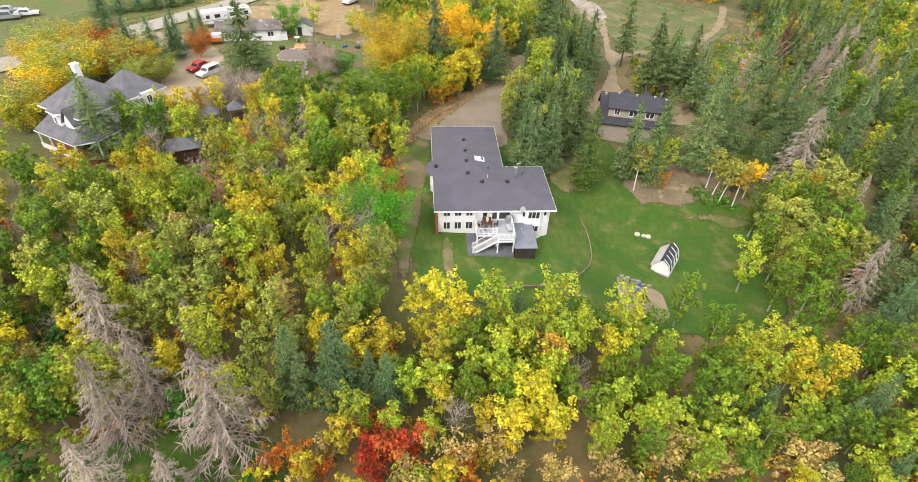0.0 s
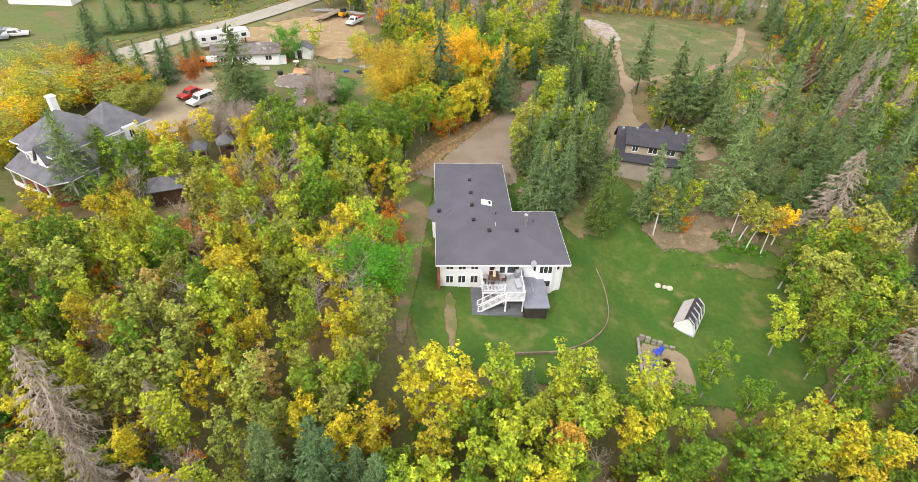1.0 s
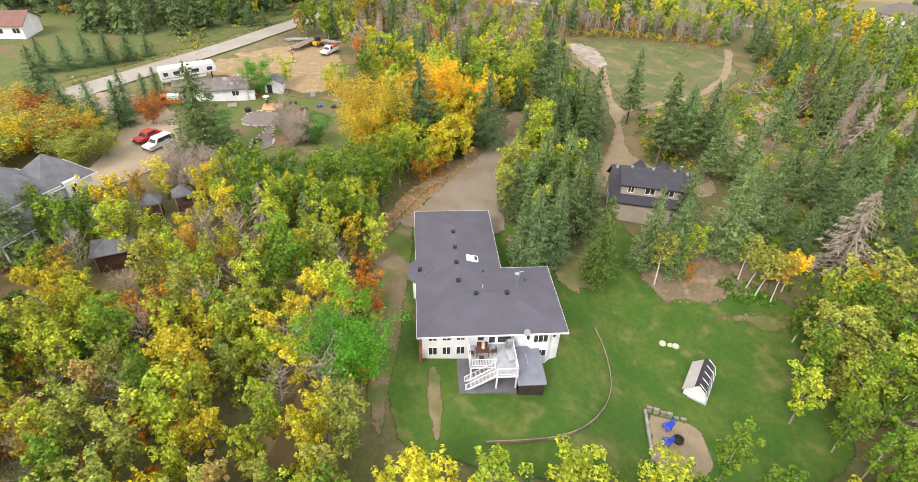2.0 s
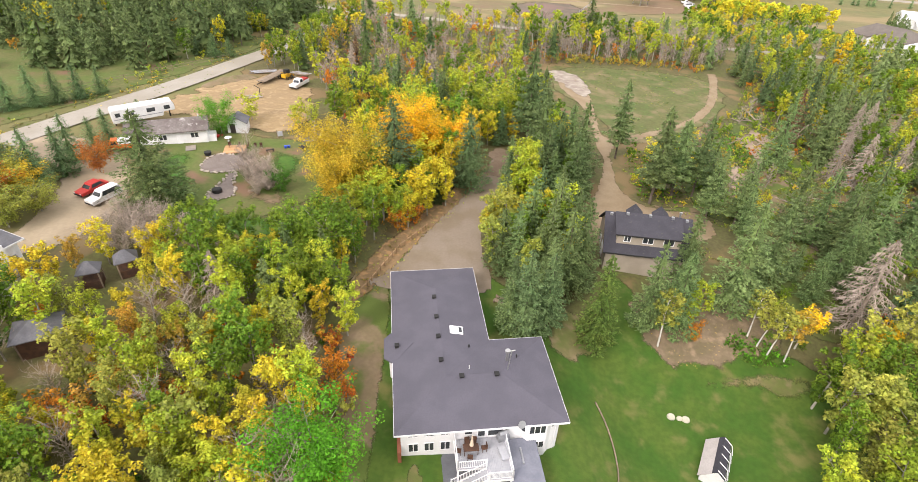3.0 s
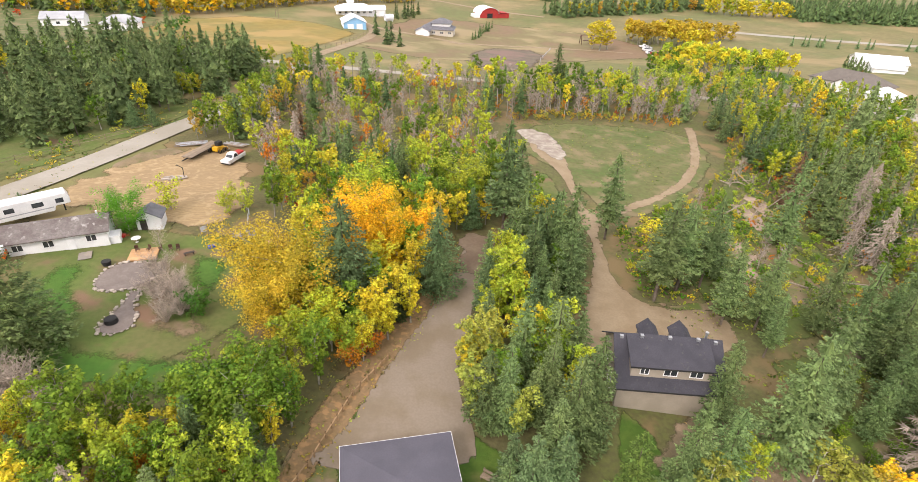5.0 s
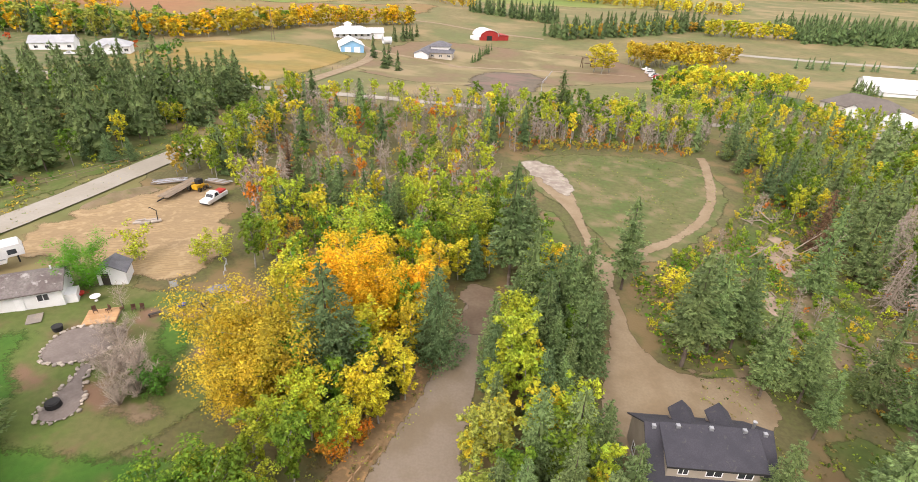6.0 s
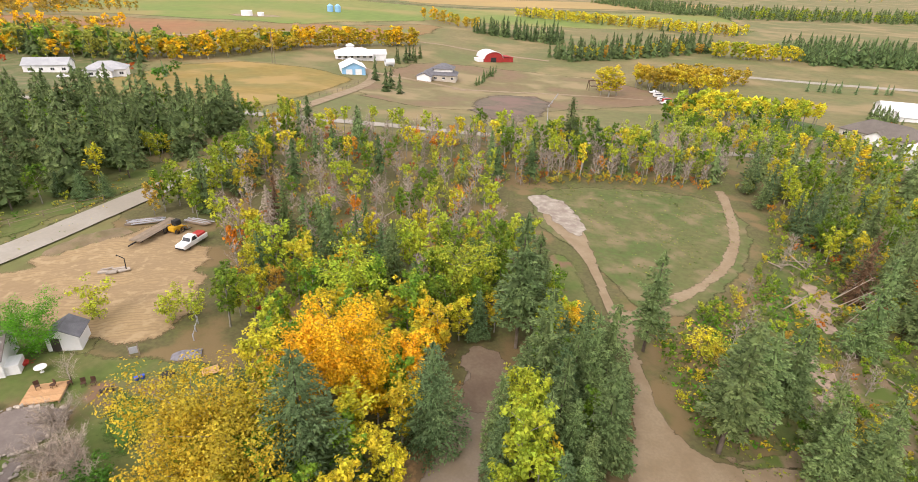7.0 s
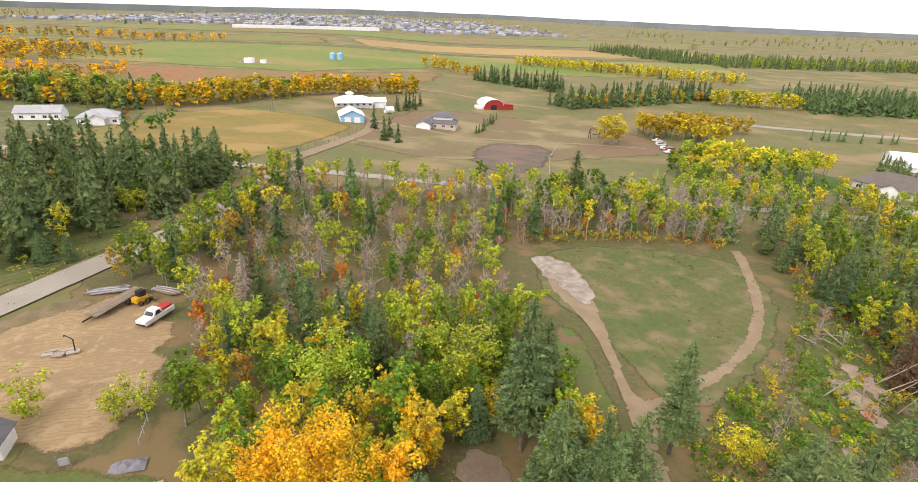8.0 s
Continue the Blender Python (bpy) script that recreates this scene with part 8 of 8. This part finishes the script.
belt((-100, 282), (-92, 350), 5, 6.5, [(2, "spruce", "blue", 4, 6), (1, "bush", "deep", 3, 5)], "in the garden hedge", 47)
stand([(-180, 300), (-95, 292), (-92, 352), (-185, 362)], 12, [(2, "spruce", "blue", 3, 6), (1, "poplar", "green", 4, 6), (0.6, "bush", "red", 3, 4), (2, "bush", "deep", 2, 4)], "in the western gardens", 58, [[(-170, 300), (-105, 290), (-105, 318), (-170, 326)], [(-160, 322), (-136, 322), (-136, 340), (-160, 340)], [(-130, 312), (-110, 312), (-110, 332), (-130, 332)]], 0.8, True)
belt((3, 408), (19, 440), 8, 5, [(1, "spruce", "darkneedle", 8, 10)], "in the windbreak", 48)
belt((43, 356), (63, 408), 4, 4.5, [(1, "spruce", "darkneedle", 4, 6)], "in the clipped windbreak", 49)
belt((-700, 1000), (-250, 930), 120, 22, [(3, "poplar", "ochre", 7, 11), (2, "poplar", "gold", 7, 11), (1, "bush", "olive", 4, 6)], "in the western scrub", 50)
belt((-900, 700), (-300, 640), 160, 24, [(3, "poplar", "ochre", 7, 11), (2, "bush", "ochre", 4, 6), (1, "poplar", "gold", 7, 11)], "in the western scrub", 51)
belt((-440, 770), (-265, 600), 120, 13, [(3, "bush", "ochre", 4, 6), (2, "poplar", "ochre", 6, 9), (1, "poplar", "gold", 7, 10)], "in the western scrub", 57)
belt((-420, 470), (-190, 500), 60, 10, [(3, "bush", "ochre", 4, 6), (1, "poplar", "gold", 7, 10)], "in the western scrub", 52)
for x, y, tall in ((-2, 318, 11), (4, 314, 9), (0, 330, 10), (-8, 352, 12)):
    sow("spruce", x, y, tall, "darkneedle", "on the farm lawn", 1.1)
for x, y, tall in ((112, 345, 16), (109, 349, 13), (117, 348, 12)):
    sow("poplar", x, y, tall, "yellow", "at the paddock", 1.5, True)
for x, y, tall, kind, colour, wide in ((135, 231, 8, "spruce", "blue", 1.1), (145.5, 232, 6, "spruce", "darkneedle", 0.9), (150, 226, 6.5, "spruce", "darkneedle", 0.6), (149, 229, 7, "spruce", "darkneedle", 0.6), (143, 204, 10, "poplar", "lime", 0.6),
                                       (145.5, 202, 9.5, "poplar", "lime", 0.6), (148, 201, 9, "poplar", "lime", 0.6), (159, 199, 7, "poplar", "green", 1.3), (125, 195, 9, "poplar", "gold", 1.2), (172, 223, 3, "bush", "rusty", 1.2), (175, 226, 3, "bush", "rusty", 1.2)):
    sow(kind, x, y, tall, colour, "round the wide house", wide)
belt((176, 236), (214, 288), 7, 4.2, [(3, "spruce", "darkneedle", 6, 9), (1, "bush", "rusty", 3, 4)], "in the hedge by the wide house", 70)
for k in range(60):
    a = rng.uniform(-0.9, 0.75)
    d = rng.uniform(1500, 4200)
    c = (math.sin(a) * d, math.cos(a) * d)
    belt((c[0] - 120, c[1]), (c[0] + 120, c[1] + rng.uniform(-30, 30)), 40, 33, [(2, "poplar", "olive", 10, 16), (2, "spruce", "darkneedle", 10, 16), (1, "poplar", "ochre", 9, 13)], "on the horizon", 60 + k)


# ---- farm and houses across the fields ----
def far_house(name, x, y, turn, w, d, wall_h, rise, wall_m, roof_m, label, style="gable", category="house", windows=4):
    h = thing(name, x, y, land(x, y) + 0.1, turn, label, category)
    if style == "gable":
        part("wall", Geo().profile([(-d / 2, -1), (d / 2, -1), (d / 2, wall_h), (0, wall_h + rise * 0.95), (-d / 2, wall_h)], "x", -w / 2, w / 2), wall_m, h)
        part("roof", Geo().slab(gable_x(-w / 2 - 0.5, -d / 2 - 0.5, w / 2 + 0.5, d / 2 + 0.5, wall_h - 0.1, rise + 0.2), 0.18), roof_m, h)
    else:
        part("wall", Geo().box(-w / 2, -d / 2, -1, w / 2, d / 2, wall_h), wall_m, h)
        part("roof", Geo().slab(hip(-w / 2 - 0.6, -d / 2 - 0.6, w / 2 + 0.6, d / 2 + 0.6, wall_h, rise), 0.18), roof_m, h)
    for k in range(windows):
        window(h, -w / 2 + w * (k + 0.6) / windows, -d / 2, 1.0, min(1.6, w / windows * 0.6), 1.2, 0, 2)
    return h


farm = far_house("farmhouse", -23, 416, 8, 22, 11, 3.6, 2.6, M_white, M_roofwhite, "long white farmhouse with white metal roof", "hip", windows=6)
part("cupola", Geo().box(-4, -1.5, 5, 0, 1.5, 7.4), M_white, farm)
part("cupola_roof", Geo().slab(hip(-4.5, -2, 0.5, 2, 7.4, 1.2), 0.15), M_roofwhite, farm)
part("wing", Geo().profile([(-4, -1), (4, -1), (4, 3), (0, 5), (-4, 3)], "x", 10, 19), M_white, farm)
part("wing_roof", Geo().slab(gable_x(9.5, -4.6, 19.5, 4.6, 2.9, 2.2), 0.15), M_roofwhite, farm)
part("veranda", Geo().slab([[(-11, -8.2, 2.8), (11, -8.2, 2.8), (11, -5.5, 3.6), (-11, -5.5, 3.6)]], 0.12), M_roofwhite, farm)
for k in range(7):
    part("post", Geo().box(-10.8 + 3.6 * k - 0.1, -8.0, -0.8, -10.8 + 3.6 * k + 0.1, -7.8, 2.8), M_trim, farm)
barn = thing("blue_barn", -20.5, 370, land(-20.5, 370), 10, "pale blue barn with white metal gable roof", "barn")
part("wall", Geo().profile([(-6, -1), (6, -1), (6, 3.4), (0, 6.0), (-6, 3.4)], "y", -6, 9), M_skyblue, barn)
part("roof", Geo().slab(gable_y(-6.6, -6.6, 6.6, 9.6, 3.25, 3.0), 0.18), M_roofwhite, barn)
for x in (-2.4, 2.4):
    part("door", Geo().box(x - 1.6, -6.1, -0.2, x + 1.6, -5.98, 2.7), M_trim, barn, "pale double door")
part("side_wall", Geo().box(-6.08, -6, -0.5, -6.0, 9, 3.3), M_white, barn)
h2 = far_house("house", 26, 371, -12, 18, 11, 3.2, 3.4, mat("beige_stucco", (0.5, 0.45, 0.38), 0.85, tint=(0.44, 0.4, 0.34), scale=(0.5, 5)), M_shingle_pale, "beige two-storey house with grey shingle roof", "hip")
part("upper_wall", Geo().box(-3, -3.5, 3, 7, 4.5, 6.2), M_white, h2)
part("upper_roof", Geo().slab(hip(-3.8, -4.3, 7.8, 5.3, 6.2, 2.4), 0.18), M_shingle_pale, h2)
part("garage", Geo().profile([(-11, -1), (-3.6, -1), (-3.6, 3), (-7.3, 4.8), (-11, 3)], "y", -10.5, -5), M_white, h2)
part("garage_roof", Geo().slab(gable_y(-11.6, -11, -3.0, -4.6, 2.9, 2.0), 0.15), M_shingle_pale, h2)
part("garage_door", Geo().box(-10, -10.6, -0.3, -4.6, -10.48, 2.3), M_trim, h2)
rb = thing("red_barn", 66, 450, land(66, 450), 15, "red barn with rounded white roof", "barn")
arch = [(7 * math.cos(math.pi * k / 10), 2.6 + 4.2 * math.sin(math.pi * k / 10)) for k in range(11)]
part("wall", Geo().profile([(-6.6, -1), (6.6, -1), (6.6, 2.8)] + [(p * 0.94, (z - 2.6) * 0.94 + 2.6) for p, z in arch[1:-1]] + [(-6.6, 2.8)], "y", -5, 8), M_barnred, rb)
roof_arch = Geo().slab([[(arch[k][0], -5.6, arch[k][1]), (arch[k][0], 8.6, arch[k][1]), (arch[k + 1][0], 8.6, arch[k + 1][1]), (arch[k + 1][0], -5.6, arch[k + 1][1])] for k in range(10)], 0.2)
part("roof", roof_arch, M_roofwhite, rb)
# no real opening: black colour on a panel gives the barn's inner shade
part("door", Geo().box(-2, -5.15, -0.5, 2, -5.0, 3.0), M_black, rb, "black panel painted as a shaded open barn door")
part("lean_to", Geo().box(7, -4, -1, 15, 6, 2.6), M_barnred, rb)
part("lean_roof", Geo().slab([[(6.6, -4.5, 3.6), (15.5, -4.5, 2.5), (15.5, 6.5, 2.5), (6.6, 6.5, 3.6)]], 0.15), M_barnred, rb)
part("annex", Geo().box(-11, -4, -1, -7, 3, 2.4), M_roofwhite, rb)
h3 = far_house("house", 173, 238, -62, 25, 13, 3.2, 3.8, mat("pale_siding", (0.55, 0.5, 0.44), 0.8, tint=(0.5, 0.45, 0.4), scale=(0.5, 5)), mat("taupe_shingle", (0.155, 0.135, 0.12), 0.9, tint=(0.13, 0.113, 0.10), scale=(0.4, 5), amount=0.3), "wide house with taupe hip roof", "hip", windows=7)
part("porch_gable", Geo().profile([(-3, -1), (3, -1), (3, 3), (0, 5), (-3, 3)], "y", -9.5, -5), M_white, h3)
part("porch_roof", Geo().slab(gable_y(-3.6, -10, 3.6, -4.5, 2.9, 2.3), 0.15), h3.children[1].data.materials[0], h3)
part("garage", Geo().box(10, -13, -1, 19, -4, 3.0), M_white, h3)
part("garage_roof", Geo().slab(hip(9.4, -13.6, 19.6, -3.4, 3.0, 2.6), 0.15), h3.children[1].data.materials[0], h3)
part("garage_door", Geo().box(11, -13.1, -0.4, 18, -12.98, 2.4), M_trim, h3)
patch("road", [(150, 226), (163, 222), (172, 206), (160, 190), (148, 200)], M_road, "pale concrete forecourt", 0.16, 3.0, 0.3, 1, "driveway")
patch("ground", [(128, 252), (150, 228), (178, 262), (172, 292), (140, 290)], M_lawn, "green lawn round the wide house", 0.12, 4.0, 0.6)
wb = far_house("farm_building", 231, 292, -25, 21, 13, 4.4, 2.4, M_white, M_roofwhite, "big white metal farm building", "gable", "building", 0)
part("door", Geo().box(-4, -6.6, -0.5, 3, -6.48, 3.8), M_black, wb)
part("annex", Geo().box(-5, -12.5, -1, 8, -6.5, 3.0), M_white, wb)
part("annex_roof", Geo().slab([[(-5.6, -13.1, 2.9), (8.6, -13.1, 2.9), (8.6, -6.3, 4.1), (-5.6, -6.3, 4.1)]], 0.15), M_roofwhite, wb)
M_farroof = mat("pale_grey_roof", (0.40, 0.41, 0.43), 0.8, tint=(0.33, 0.34, 0.36), scale=(0.4, 5.0), amount=0.3)
far_house("house", -148, 331, 10, 17, 9, 3.4, 2.4, M_white, M_farroof, "white house with pale grey roof", "gable")
wh = far_house("house", -120, 322, 14, 15, 10, 3.2, 2.8, M_white, M_farroof, "white bungalow with grey hip roof", "hip")
part("gable", Geo().profile([(-3, -1), (3, -1), (3, 3), (0, 4.8), (-3, 3)], "y", -8.5, -4), M_white, wh)
part("gable_roof", Geo().slab(gable_y(-3.6, -9, 3.6, -3.4, 2.9, 2.1), 0.15), M_farroof, wh)
car(-131, 309, 20, M_car, "white car on the far drive", "car", 4.6, 0.2)
far_house("house", -104, 146, 8, 14, 8, 2.8, 2.2, M_white, mat("brown_red_roof", (0.22, 0.12, 0.10), 0.9, tint=(0.18, 0.1, 0.085), scale=(0.5, 5)), "white house with brown-red roof", "gable")
for x, y, r, m, k in ((-96, 117, 30, M_silver, "suv"), (-94, 120, 30, M_car, "car"), (-98.5, 121, 25, M_silver, "car")):
    car(x, y, r, m, "car parked on the grass by the far house", k, 4.5, 0.2, "cars on the grass")
for k in range(7):
    x, y = 134 + 1.5 * k + 2 * (k % 2), 326 + 5.5 * k
    car(x, y, 5 + 10 * (k % 3), (M_car, M_red, M_car, M_silver, M_car, M_silver, M_car)[k], ("white", "red", "white", "grey", "white", "grey", "white")[k] + " vehicle parked in a row on the pasture", ("pickup", "van", "suv", "car", "van", "suv", "pickup")[k], 5.2, 0.2, "vehicles on the pasture")
tank = solo("white_tank", Geo().bar((-2.6, 0, 2.2), (2.6, 0, 2.2), 1.9, 14).box(-2, -1.4, -0.5, -1.6, 1.4, 1.0).box(1.6, -1.4, -0.5, 2, 1.4, 1.0), M_roofwhite, -1.5, 400, land(-1.5, 400), 20, "white cylindrical tank beside the windbreak", "tank")
swing = thing("play_frame", 110, 364, land(110, 364), 5, "tall brown timber play frame on the pasture", "frame")
for x in (-3, 3):
    for y in (-1.2, 1.2):
        part("post", Geo().bar((x, y * 1.4, -0.3), (x, y * 0.4, 5.2), 0.2, 5), M_rust, swing)
part("beam", Geo().bar((-3.4, 0, 5.2), (3.4, 0, 5.2), 0.22, 5), M_rust, swing)
part("floor", Geo().box(-1.5, -1.2, 2.2, 1.5, 1.2, 2.4), M_rust, swing)
pole = thing("power_pole", -63, 381, land(-63, 381), 0, "tall lattice pole in the pasture", "pole")
part("pole", Geo().bar((-0.8, 0, 0), (0, 0, 17), 0.14, 5).bar((0.8, 0, 0), (0, 0, 17), 0.14, 5), M_wood, pole)
part("crossarm", Geo().bar((-1.6, 0, 15.5), (1.6, 0, 15.5), 0.12, 5), M_wood, pole)
post_fence("pasture_fence", [(-37, 249), (-22, 305), (-13, 352)], 6, 1.3, "wooden pasture fence along the lane", 1, M_wood, 0.09)
post_fence("paddock_fence", [(55, 252), (68, 300), (84, 342)], 6, 1.3, "pale rail fence of the paddock", 1, M_deck, 0.1)
ribbon("road", [(30, 344), (90, 348), (128, 338)], [4, 3.5, 3], M_track, "faint dirt track over the pasture", 0.22, 4.0)
ribbon("road", [(-9, 375), (30, 352), (36, 340)], [4, 4, 3], M_track, "dirt drive to the beige house", 0.22, 4.0)
ribbon("road", [(-160, 470), (20, 535), (70, 485), (110, 462)], [5, 5, 6, 5], M_track, "pale lane behind the farm", 0.22, 6.0)
ribbon("road", [(205, 428), (262, 398), (330, 372), (460, 345)], [8, 8, 8, 8], M_road, "pale road across the fields", 0.22, 5.0)
solo("grain_bin", Geo().disc((-4, 0, -1), 3.2, 7, 14).disc((-4, 0, 6), 3.2, 2, 14, 0.4).disc((4, 0, -1), 3.2, 7, 14).disc((4, 0, 6), 3.2, 2, 14, 0.4), M_skyblue, -64, 712, land(-64, 712), 0, "pair of pale blue grain bins in the field", "grain bin")
solo("storage_tank", Geo().disc((0, 0, -1), 5, 5.5, 16).disc((12, 2, -1), 3, 4, 12), M_trim, -134, 626, land(-134, 626), 0, "white storage tanks on a gravel pad", "tank")
patch("road", [(-155, 618), (-110, 612), (-100, 640), (-150, 645)], M_track, "gravel pad in the field", 0.2, 12, 1, 1, "pad")

# the town on the skyline: too many small houses to count
town_bits = {}
town_rng = random.Random(77)
M_town = [mat("town_grey", (0.27, 0.28, 0.31), 0.8, island=0.3, tint=(0.28, 0.29, 0.32), scale=(0.05, 0.2)), mat("town_white", (0.36, 0.36, 0.37), 0.8, island=0.3, tint=(0.3, 0.3, 0.32), scale=(0.05, 0.2)),
          mat("town_blue", (0.17, 0.2, 0.27), 0.8, island=0.3, tint=(0.2, 0.21, 0.25), scale=(0.05, 0.2))]
town = [Geo(), Geo(), Geo()]
for k in range(1100):
    f = town_rng.random()
    y = 1560 + 1500 * town_rng.random() ** 1.5 + 250 * f
    x = -900 + 1350 * f + town_rng.uniform(-150, 150)
    w, d, hh = town_rng.uniform(9, 18), town_rng.uniform(9, 13), town_rng.uniform(3.5, 6.5)
    z = land(x, y)
    g = town[k % 3]
    n0 = len(g.v)
    g.profile([(-d / 2, -2), (d / 2, -2), (d / 2, hh), (0, hh + 2), (-d / 2, hh)], "x", -w / 2, w / 2)
    a = town_rng.uniform(-0.5, 0.5)
    c, s = math.cos(a), math.sin(a)
    g.v[n0:] = [(x + c * p - s * q, y + s * p + c * q, z + r) for p, q, r in g.v[n0:]]
for g, m in zip(town, M_town):
    tagged(new("distant_town", mesh_of("distant_town", g.v, g.f, m)), "many small distant town houses on the skyline", "town", kind="stuff")
solo("long_greenhouse", Geo().box(-170, -8, -1, 170, 8, 7), M_roofwhite, -210, 1500, land(-210, 1500), 18, "very long low white building at the town's edge", "building")
join_bulk()
